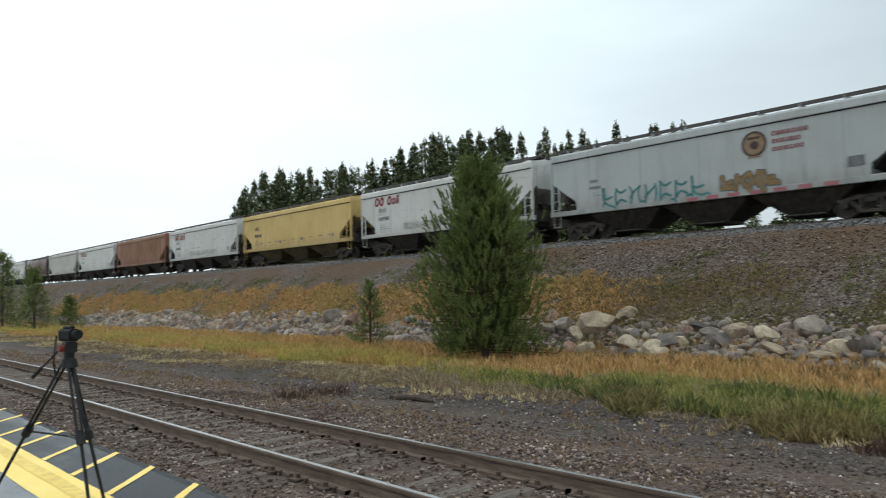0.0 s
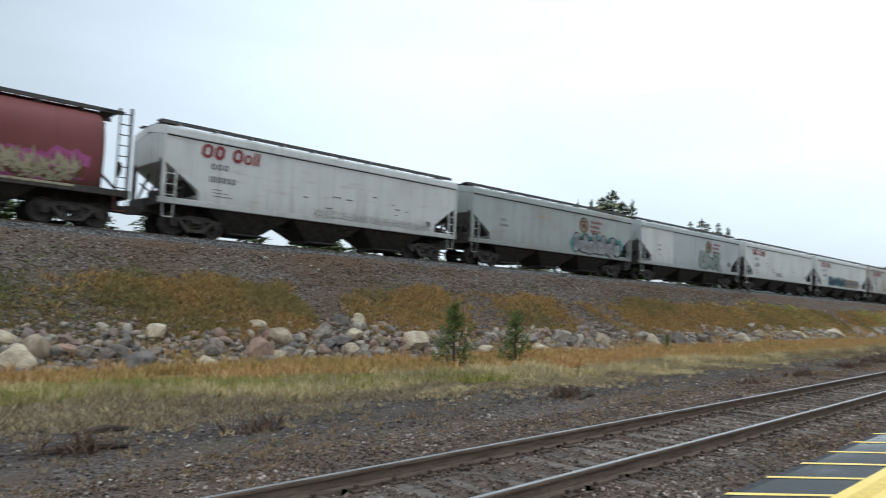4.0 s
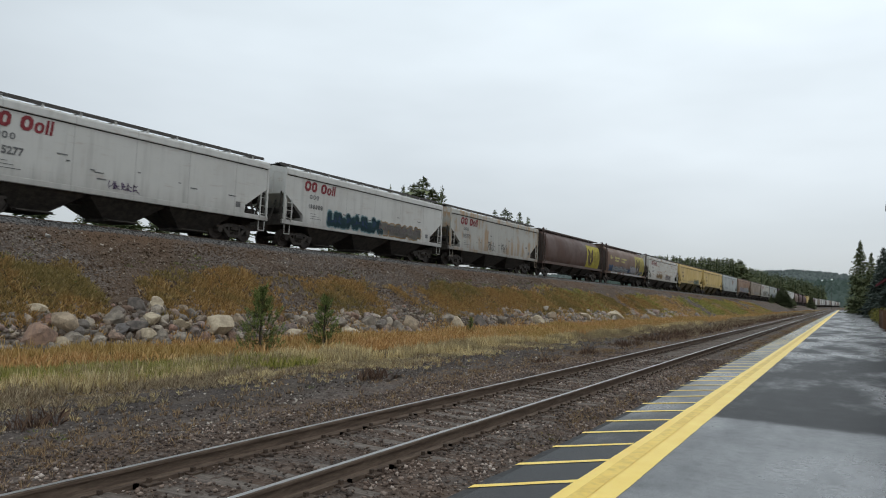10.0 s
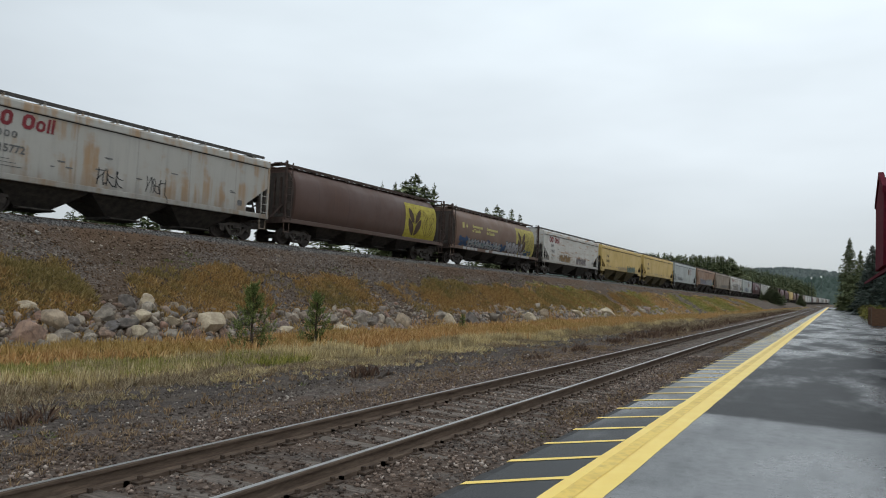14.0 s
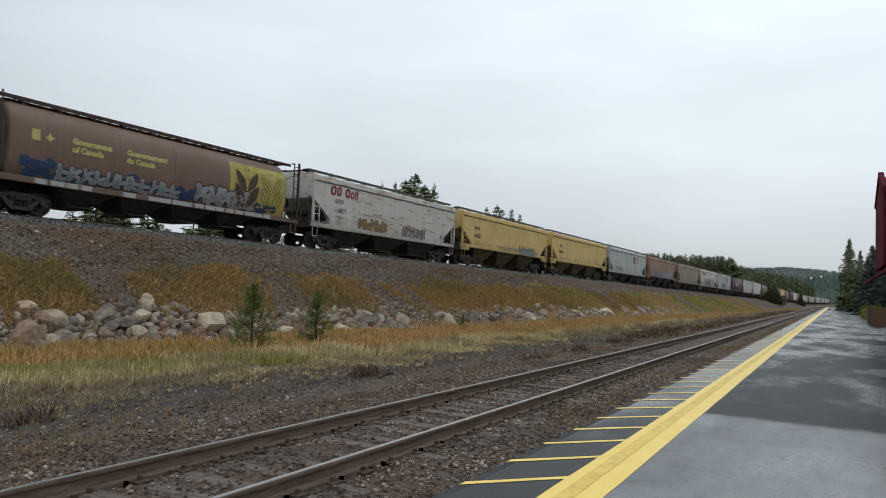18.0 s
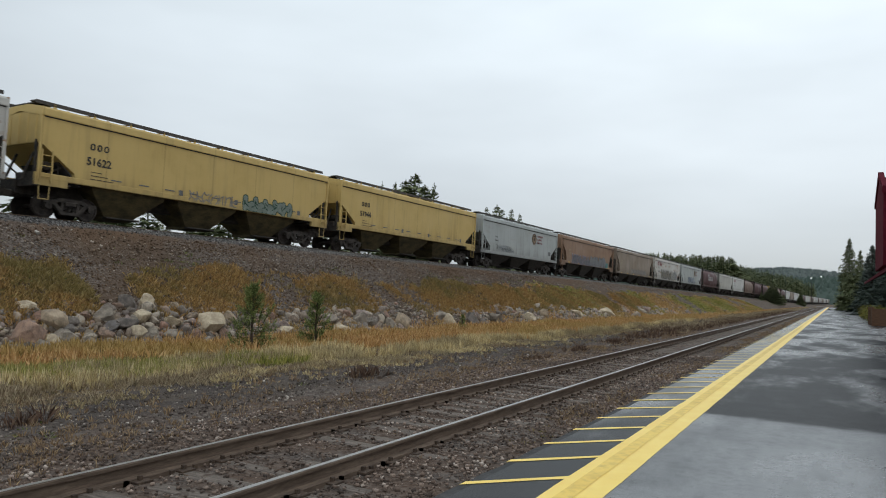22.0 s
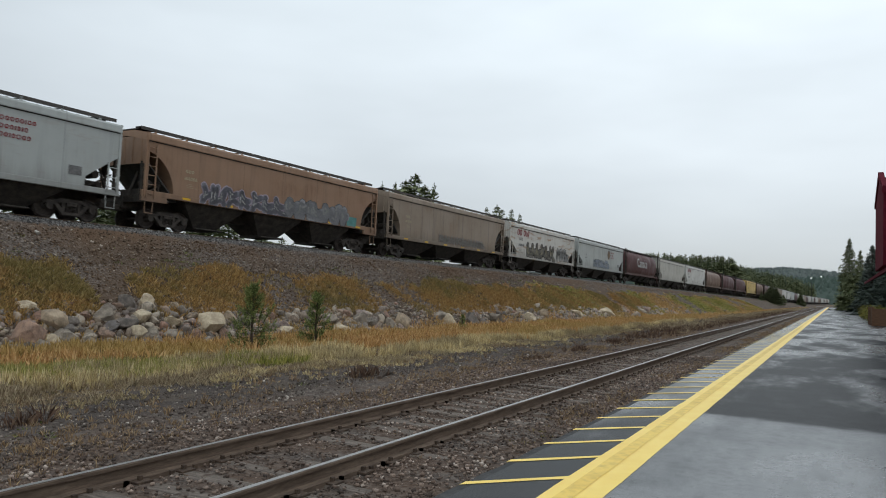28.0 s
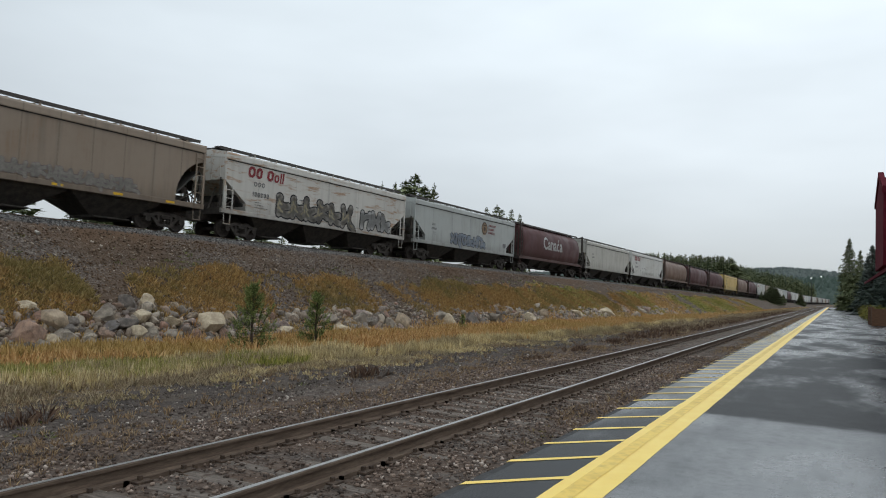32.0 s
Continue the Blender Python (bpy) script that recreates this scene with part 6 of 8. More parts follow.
tagged(bulk("rubble", np.concatenate(VV), np.concatenate(FF), M["rubble"], riprap, smooth=True), "smaller stones between and beyond the boulders")
n = 12000
px, cc = r.uniform(-80, 100, n), r.uniform(-0.3, 1.9, n)
py = main_y(px) - 9.0 + cc
stones("cobbles", np.stack([px, py, ground_z(px, py) + 0.03], -1), 0.045 + 0.09 * r.rand(n) ** 2, M["rubble"], 22, "cobbles and broken stone among the boulders")


# ---- grasses and weeds ----
def blades(name, px, py, height, width, material, seed, label, lean=0.35, category="grass"):
    r = np.random.RandomState(seed)
    n = len(px)
    a = r.rand(n) * 2 * np.pi
    h = height * (0.55 + 0.75 * r.rand(n))
    w = width * (0.7 + 0.6 * r.rand(n))
    z = ground_z(px, py) - 0.015
    la, lm = r.rand(n) * 2 * np.pi, lean * h * r.rand(n)
    b0 = np.stack([px - w * np.cos(a) / 2, py - w * np.sin(a) / 2, z], -1)
    b1 = np.stack([px + w * np.cos(a) / 2, py + w * np.sin(a) / 2, z], -1)
    m0 = np.stack([px - w * 0.4 * np.cos(a) + 0.3 * lm * np.cos(la), py - w * 0.4 * np.sin(a) + 0.3 * lm * np.sin(la), z + 0.55 * h], -1)
    m1 = np.stack([px + w * 0.4 * np.cos(a) + 0.3 * lm * np.cos(la), py + w * 0.4 * np.sin(a) + 0.3 * lm * np.sin(la), z + 0.55 * h], -1)
    tp = np.stack([px + lm * np.cos(la), py + lm * np.sin(la), z + h], -1)
    v = np.stack([b0, b1, m1, m0, tp], 1).reshape(-1, 3)
    k = (np.arange(n) * 5)[:, None]
    f = np.concatenate([k + np.array([[0, 1, 2]]), k + np.array([[0, 2, 3]]), k + np.array([[3, 2, 4]])])
    return bulk(name, v, f, material, None, label, category)


def across_to_y(x, w):
    toe = main_y(x) - 9.0
    return np.where(w < 20, np.where(w < 9, w, 9 + (w - 9) * (toe - 9) / 11), toe + w - 20)


def patch_noise(x, y, s, seed):
    return np.array([noise.noise(Vector((a * s, b * s, seed))) for a, b in zip(x, y)])


M["grass_amber"] = island("amber_grass", [(0.0, (0.236, 0.124, 0.04)), (0.4, (0.459, 0.254, 0.0975)), (0.75, (0.595, 0.36, 0.147)), (1.0, (0.744, 0.519, 0.275))], 0.8, (0.25, [(0.0, (0.211, 0.136, 0.0375)), (0.6, (0.446, 0.295, 0.1)), (1.0, (0.632, 0.46, 0.213))]))
M["grass_green"] = island("green_grass", [(0.0, (0.104, 0.12, 0.0232)), (0.4, (0.232, 0.234, 0.0487)), (0.8, (0.394, 0.359, 0.0928)), (1.0, (0.58, 0.49, 0.197))], 0.8, (0.3, [(0.0, (0.151, 0.142, 0.0371)), (0.5, (0.302, 0.285, 0.087)), (1.0, (0.476, 0.422, 0.174))]))
M["grass_gold"] = island("golden_grass", [(0.0, (0.24, 0.175, 0.040)), (0.4, (0.45, 0.34, 0.085)), (0.8, (0.60, 0.47, 0.135)), (1.0, (0.70, 0.59, 0.24))], 0.8, (0.3, [(0.0, (0.20, 0.19, 0.045)), (0.5, (0.38, 0.35, 0.095)), (1.0, (0.55, 0.47, 0.17))]))
M["grass_straw"] = island("straw_grass", [(0.0, (0.28, 0.2, 0.092)), (0.5, (0.616, 0.477, 0.236)), (1.0, (0.85, 0.744, 0.448))], 0.8, (0.4, [(0.0, (0.146, 0.111, 0.0633)), (0.6, (0.358, 0.283, 0.155)), (1.0, (0.56, 0.466, 0.287))]))
M["grass_rust"] = island("rust_weeds", [(0.0, (0.16, 0.086, 0.034)), (0.5, (0.35, 0.205, 0.072)), (0.85, (0.46, 0.29, 0.105)), (1.0, (0.55, 0.39, 0.17))], 0.85, (0.35, [(0.0, (0.11, 0.085, 0.03)), (0.6, (0.25, 0.185, 0.065)), (1.0, (0.36, 0.28, 0.12))]))
M["weed_brown"] = island("dry_brown_weeds", [(0.0, (0.105, 0.063, 0.036)), (0.5, (0.253, 0.166, 0.092)), (1.0, (0.462, 0.336, 0.2))], 0.9)
M["shrub_brown"] = island("red_brown_twigs", [(0.0, (0.045, 0.026, 0.020)), (0.6, (0.11, 0.066, 0.046)), (1.0, (0.22, 0.15, 0.10))], 0.9)
M["weed_olive"] = island("olive_weeds", [(0.0, (0.09, 0.062, 0.026)), (0.5, (0.20, 0.142, 0.058)), (0.85, (0.29, 0.205, 0.088)), (1.0, (0.40, 0.31, 0.16))], 0.9, (0.3, [(0.0, (0.07, 0.07, 0.022)), (0.6, (0.17, 0.155, 0.052)), (1.0, (0.29, 0.24, 0.10))]))
M["weed_green"] = island("low_green_weeds", [(0.0, (0.06, 0.078, 0.022)), (0.6, (0.145, 0.165, 0.05)), (1.0, (0.26, 0.25, 0.09))], 0.85)
M["stubble"] = island("tan_stubble", [(0.0, (0.13, 0.092, 0.055)), (0.5, (0.29, 0.222, 0.14)), (1.0, (0.50, 0.415, 0.28))], 0.9)
r = np.random.RandomState(31)


def tufted(name, x, y, per, height, spread, width, material, seed, label, category="grass"):
    """Tufts of fine arching blades that lean out from each root."""
    q = np.random.RandomState(seed)
    n = len(x) * per
    size = np.repeat(0.55 + 0.8 * q.rand(len(x)), per)
    cx, cy = np.repeat(x, per), np.repeat(y, per)
    a, m = q.rand(n) * 6.2832, np.sqrt(q.rand(n))
    bx, by = cx + 0.35 * spread * size * m * np.cos(a), cy + 0.35 * spread * size * m * np.sin(a)
    z = ground_z(bx, by) - 0.02
    h = height * size * (0.55 + 0.6 * q.rand(n)) * (1.1 - 0.5 * m)
    ex, ey = cx + spread * size * m * np.cos(a) + 0.2 * spread * q.randn(n), cy + spread * size * m * np.sin(a) + 0.2 * spread * q.randn(n)
    t = q.rand(n) * 6.2832
    wx, wy = 0.5 * width * np.cos(t), 0.5 * width * np.sin(t)
    mx, my = 0.62 * bx + 0.38 * ex, 0.62 * by + 0.38 * ey
    v = np.stack([np.stack([bx - wx, by - wy, z], -1), np.stack([bx + wx, by + wy, z], -1), np.stack([mx + 0.8 * wx, my + 0.8 * wy, z + 0.66 * h], -1), np.stack([ex, ey, z + h], -1)], 1).reshape(-1, 3)
    k = (np.arange(n) * 4)[:, None]
    return bulk(name, v, np.concatenate([k + np.array([[0, 1, 2]]), k + np.array([[0, 2, 3]])]), material, None, label, category)


def zone(n, x0, x1, w0, w1, s=0.0, seed=1.0, cut=0.0, soft_x=4.0, soft_w=0.5):
    """Points in a strip, thinned by slow patches and towards its rims."""
    x, w = r.uniform(x0, x1, n), r.uniform(w0, w1, n)
    y = across_to_y(x, w)
    k = np.ones(n, bool)
    if s > 0:
        k &= patch_noise(x, y, s, seed) + 0.16 * r.randn(n) > cut
    wave = 0.6 * np.sin(x * 0.7 + seed) + 0.5 * np.sin(x * 1.9 + 2 * seed)
    k &= np.minimum((x - x0) / soft_x, (x1 - x) / soft_x) > r.rand(n)
    k &= np.minimum((w - w0) / soft_w, (w1 - w + soft_w * 0.7 * (wave - 1.1)) / soft_w) > r.rand(n)
    return x[k], y[k]


def gully(x, y):
    """Where loose stone has slid down and covered the weeds."""
    return patch_noise(x, y * 0.12, 0.30, 41.0) * 0.7 + 0.6 * np.exp(-((x - 16.1 - 0.15 * (y - 22)) / 0.75) ** 2) + 0.5 * np.exp(-((x - 32.0) / 1.2) ** 2)


def strip(n, along, low, high, s=0.0, seed=1.0, cut=0.0, soft_w=0.6):
    """Points between two lines drawn along the track, thinned by slow patches and towards the rims."""
    x = r.uniform(along[0], along[-1], n)
    lo, hi = np.interp(x, along, low), np.interp(x, along, high)
    lo, hi = lo + 0.30 * np.sin(x * 0.9 + seed) + 0.2 * np.sin(x * 2.3 + 2 * seed), hi + 0.30 * np.sin(x * 0.8 + 3 * seed)
    w = lo + (hi - lo) * r.rand(n)
    y = across_to_y(x, w)
    k = (patch_noise(x, y, s, seed) + 0.16 * r.randn(n) > cut) & (np.minimum(w - lo, hi - w) / soft_w > r.rand(n) - 0.25) & (np.minimum(x - along[0], along[-1] - x) / 3.0 > r.rand(n))
    return x[k], y[k]


AMBER_X, AMBER_W = (-62, -13, -11, -4, 0, 6, 12, 20, 35, 88), (12.6, 13.4, 14.8, 14.2, 17.0, 16.4, 15.9, 14.6, 12.4, 11.8)
x, y = strip(31000, AMBER_X, AMBER_W, [20.4] * 10, 0.55, 2.0, -0.36)
tufted("grass_meadow_amber", x, y, 13, 0.32, 0.12, 0.009, M["grass_amber"], 350, "amber and rust-coloured autumn grass below the boulders")
x, y = zone(2600, -150, 260, 14.2, 20.4, 0.55, 2.0, -0.30)
tufted("grass_meadow_amber_far", x, y, 8, 0.42, 0.26, 0.045, M["grass_amber"], 420, "amber autumn grass far along the embankment")
x, y = strip(12500, (-15, -9, -4, -1, 1, 6, 10, 15), (12.8, 12.0, 11.8, 12.4, 13.2, 14.2, 13.2, 12.8), (14.8, 15.0, 14.6, 14.4, 14.8, 16.6, 16.0, 14.0), 0.42, 3.0, -0.04)
tufted("grass_meadow_green", x, y, 15, 0.27, 0.10, 0.0075, M["grass_green"], 261, "green and yellow grass in patches")
x, y = strip(5200, (3.5, 7, 11, 16), (14.2, 13.6, 13.0, 12.4), (16.0, 16.6, 16.2, 14.6), 0.5, 11.0, -0.18)
tufted("grass_meadow_yellow", x, y, 12, 0.27, 0.11, 0.010, M["grass_green"], 265, "yellow-green grass between the amber and the straw")
x, y = zone(2600, -62, -12, 14.4, 18.0, 0.35, 6.0, 0.0)
tufted("grass_meadow_green_far", x, y, 12, 0.26, 0.13, 0.011, M["grass_green"], 262, "green grass mixed into the amber meadow")
x, y = strip(4600, (-24, -6, 9), (18.2, 17.4, 18.6), (20.8, 20.8, 20.6), 0.5, 4.0, -0.06)
tufted("grass_meadow_olive", x, y, 12, 0.24, 0.13, 0.012, M["weed_olive"], 263, "olive-green weeds along the foot of the boulders")
x, y = strip(11500, (-1, 1, 5, 8, 12, 20, 35, 70), (15.5, 14.6, 13.9, 12.8, 12.6, 12.2, 11.8, 12.0), (16.5, 17.2, 15.4, 14.0, 15.6, 14.6, 13.0, 12.8), 0.55, 2.0, -0.22)
tufted("grass_plumes", x, y, 18, 0.34, 0.085, 0.0065, M["grass_straw"], 340, "pale feathery straw grass")
x, y = strip(8000, (-16, -6, 0, 6, 14), (11.6, 11.4, 11.6, 11.8, 12.2), (14.6, 15.2, 17.4, 15.6, 14.0), 0.5, 7.0, -0.26)
tufted("grass_mixed", x, y, 16, 0.21, 0.10, 0.0065, M["stubble"], 264, "tan and straw-coloured mixed grass in the meadow")
x, y = strip(9000, (-60, -13, -5, 0, 5, 12, 45), (9.9, 9.9, 10.3, 10.8, 11.3, 10.9, 10.7), (13.0, 13.8, 12.4, 13.6, 14.4, 12.8, 12.2), 0.55, 2.6, -0.02)
tufted("grass_fringe", x, y, 16, 0.14, 0.085, 0.0055, M["grass_straw"], 150, "short pale straw grass and litter at the cinder's edge")
x, y = zone(42000, 6, 84, 20.9, 24.4, 0.22, 5.0, -0.42)
k = gully(x, y) + 0.08 * r.randn(len(x)) < 0.24
tufted("slope_rust_weeds", x[k], y[k], 11, 0.23, 0.16, 0.011, M["grass_rust"], 61, "rust-red and olive low weeds in patches on the slope", category="weeds")
x, y = zone(26000, -26, 14, 20.7, 24.4, 0.35, 33.0, -0.12)
tufted("slope_olive_weeds", x, y, 6, 0.14, 0.15, 0.014, M["weed_olive"], 71, "olive-brown low weeds thinly covering the slope", category="weeds")
x, y = zone(24000, -90, 70, 20.9, 25.4, 0.5, 9.0, 0.0)
k = (gully(x, y) < 0.2) & ((x < 6) | (r.rand(len(x)) < 0.35))
tufted("slope_green_weeds", x[k], y[k], 8, 0.15, 0.20, 0.022, M["weed_green"], 62, "low green weeds in patches on the slope", category="weeds")
x, y = zone(24000, -100, -13, 20.9, 24.4, 0.2, 14.0, -0.30)
tufted("slope_amber_weeds", x, y, 9, 0.22, 0.20, 0.017, M["grass_amber"], 63, "amber grass in patches on the slope", category="weeds")
x, y = zone(5200, -60, 95, 19.9, 21.6, 0.5, 15.0, -0.08)
tufted("boulder_grass", x, y, 9, 0.26, 0.16, 0.016, M["grass_amber"], 68, "dry grass growing between the boulders", category="grass")
x, y = zone(13000, 48, 170, 20.0, 25.0, 0.12, 44.0, -0.22)
k = patch_noise(x, y, 0.09, 77.0) + 0.25 * r.randn(len(x)) > 0.02
tufted("slope_meadow", x[k], y[k], 8, 0.26, 0.26, 0.04, M["grass_green"], 69, "yellow-green grass on the far slope", category="grass")
tufted("slope_meadow_dry", x[~k], y[~k], 8, 0.26, 0.26, 0.04, M["grass_amber"], 75, "dry amber grass on the far slope", category="grass")
x, y = zone(7000, 42, 250, 7.4, 14.6, 0.1, 81.0, -0.22)
tufted("verge_far", x, y, 7, 0.30, 0.24, 0.030, M["stubble"], 76, "dry tan grass between the far siding and the slope", category="grass")
x, y = zone(3600, 36, 170, 7.0, 10.0, 0.25, 83.0, -0.12)
tufted("verge_far_weeds", x, y, 6, 0.34, 0.15, 0.018, M["shrub_brown"], 77, "red-brown dry weeds along the far siding", category="weeds")
x, y = zone(9500, -34, 60, 6.5, 9.6, 0.5, 17.0, -0.10)
tufted("trackside_weeds", x, y, 10, 0.10, 0.06, 0.005, M["weed_brown"], 64, "thin dry brown weeds beside the siding", category="weeds")
x, y = zone(1300, -30, 60, 3.2, 6.4, 0.7, 19.0, 0.12)
tufted("ballast_weeds", x, y, 6, 0.07, 0.07, 0.007, M["weed_brown"], 65, "thin dry weeds in the ballast", category="weeds")
x, y = zone(9500, 7, 120, 3.12, 4.4, 0.45, 37.0, -0.16)
tufted("platform_side_weeds", x, y, 9, 0.10, 0.07, 0.006, M["weed_brown"], 78, "dry brown weeds between the platform and the rail", category="weeds")
x, y = zone(1500, 5, 70, 3.12, 4.2, 0.6, 39.0, 0.10)
tufted("platform_side_green", x, y, 7, 0.07, 0.08, 0.009, M["weed_olive"], 79, "small olive weeds along the platform's edge", category="weeds")
x, y = strip(13000, (-75, -40, -24, -14), (13.2, 13.4, 13.4, 13.6), (17.0, 17.0, 16.2, 15.4), 0.4, 12.0, -0.22)
tufted("grass_meadow_gold", x, y, 11, 0.31, 0.13, 0.013, M["grass_gold"], 266, "golden-green grass in the amber meadow")
x, y = strip(1500, (-13, -8, -4, -1), (12.2, 11.6, 11.2, 12.0), (14.2, 14.4, 13.4, 13.4), 0.6, 31.0, 0.10)
tufted("bushy_weeds", x, y, 16, 0.36, 0.26, 0.016, M["weed_green"], 267, "bushy green weeds in clumps before the grass", category="weeds")
x, y = strip(1500, (-9, -6, -2.6, -0.6), (11.4, 10.8, 10.5, 11.2), (13.0, 12.8, 12.2, 12.4), 0.6, 35.0, 0.12)
tufted("bushy_dry_weeds", x, y, 22, 0.30, 0.20, 0.008, M["weed_olive"], 268, "bushy olive-brown weeds at the cinder's edge", category="weeds")
x, y = zone(5600, -38, 60, 8.8, 12.6, 0.5, 23.0, 0.02)
tufted("cinder_weeds", x, y, 13, 0.13, 0.075, 0.005, M["weed_brown"], 66, "dry brown weeds on the cinder ground", category="weeds")
x, y = zone(1500, 0, 40, 9.6, 12.4, 0.5, 29.0, 0.1)
tufted("cinder_straw", x, y, 16, 0.14, 0.075, 0.005, M["grass_straw"], 70, "pale dry grass clumps on the cinder ground", category="grass")
x, y = zone(11000, -24, 62, 10.7, 13.0, 0.4, 57.0, -0.22)
tufted("meadow_stubble", x, y, 13, 0.13, 0.09, 0.006, M["stubble"], 74, "tan dry stubble along the meadow's edge", category="grass")
x, y = zone(4200, -60, 3, 10.4, 13.2, 0.35, 51.0, -0.20)
tufted("cinder_dry_grass", x, y, 14, 0.14, 0.085, 0.006, M["weed_brown"], 72, "pale dry grass creeping over the cinder ground", category="grass")
x, y = zone(5200, -45, 45, 7.0, 9.0, 0.3, 53.0, -0.08)
tufted("trackside_rust_grass", x, y, 12, 0.10, 0.07, 0.005, M["weed_brown"], 73, "low rust-brown grass beside the siding", category="grass")
x, y = zone(700, -30, 40, 8.6, 12.2, 0.6, 27.0, 0.22)
tufted("cinder_green_weeds", x, y, 8, 0.08, 0.12, 0.012, M["weed_green"], 67, "small green weeds on the cinder ground", category="weeds")
for cx, cy, rad, n in ((-2.5, 10.1, 0.30, 60), (-0.2, 10.9, 0.25, 10), (-13.0, 8.0, 0.22, 20), (13.8, 9.4, 0.3, 30), (24.8, 8.0, 0.4, 30), (31, 8.2, 0.6, 45), (36, 8.3, 0.7, 50), (-13.0, 8.9, 0.3, 28), (3.5, 9.8, 0.3, 26), (6.1, 9.9, 0.25, 22), (44, 8.6, 0.8, 50), (20.5, 7.9, 0.25, 18)):
    a, q = r.rand(n) * 6.283, 1.35 * rad * r.rand(n) ** 0.8
    tufted("dry_shrub", cx + 1.6 * q * np.cos(a), cy + q * np.sin(a), 6, 0.30, 0.17, 0.009, M["shrub_brown"], int(cx * 10) + 900, "dry brown weed clump on the cinder ground", "weed clump")


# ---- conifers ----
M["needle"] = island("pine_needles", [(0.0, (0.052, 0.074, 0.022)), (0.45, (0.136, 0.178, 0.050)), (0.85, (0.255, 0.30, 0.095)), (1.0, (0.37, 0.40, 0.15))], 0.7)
# darker copy for the crown's inside, its shade put into the colour
M["needle_shade"] = island("shaded_pine_needles", [(0.0, (0.032, 0.042, 0.014)), (0.5, (0.078, 0.100, 0.032)), (1.0, (0.13, 0.15, 0.052))], 0.8)
M["needle_far"] = island("far_pine_needles", [(0.0, (0.085, 0.100, 0.050)), (0.5, (0.140, 0.165, 0.080)), (1.0, (0.22, 0.24, 0.125))], 0.8)
M["needle_wood"] = island("shaded_wood_needles", [(0.0, (0.024, 0.036, 0.024)), (0.5, (0.050, 0.068, 0.040)), (1.0, (0.092, 0.115, 0.066))], 0.85)
M["bush_green"] = island("olive_bush_needles", [(0.0, (0.06, 0.08, 0.026)), (0.5, (0.125, 0.16, 0.05)), (1.0, (0.22, 0.25, 0.09))], 0.8)
M["needle_blue"] = island("blue_spruce_needles", [(0.0, (0.034, 0.048, 0.038)), (0.5, (0.080, 0.106, 0.086)), (1.0, (0.17, 0.20, 0.17))], 0.8)
M["leaf_yellow"] = island("yellow_green_leaves", [(0.0, (0.05, 0.055, 0.012)), (0.6, (0.15, 0.14, 0.03)), (1.0, (0.26, 0.22, 0.06))], 0.8)


def needles_mesh(tips, dirs, n_each, length, width, seed, spread_k=0.75):
    """Needle tufts: n_each thin blades round each shoot (tip point and direction)."""
    r = np.random.RandomState(seed)
    k = len(tips)
    tips, dirs = np.repeat(tips, n_each, 0), np.repeat(dirs, n_each, 0)
    n = len(tips)
    f = r.rand(n)[:, None]
    base = tips - dirs * (length * 2.6) * f
    rad = r.randn(n, 3)
    way = dirs * 0.55 + spread_k * rad / np.linalg.norm(rad, axis=1)[:, None]
    way /= np.linalg.norm(way, axis=1)[:, None]
    side = np.cross(way, r.randn(n, 3))
    side /= np.linalg.norm(side, axis=1)[:, None]
    ln = length * (0.7 + 0.5 * r.rand(n))[:, None]
    v = np.stack([base - side * width / 2, base + side * width / 2, base + way * ln], 1)
    return v.reshape(-1, 3), np.arange(n * 3).reshape(-1, 3)


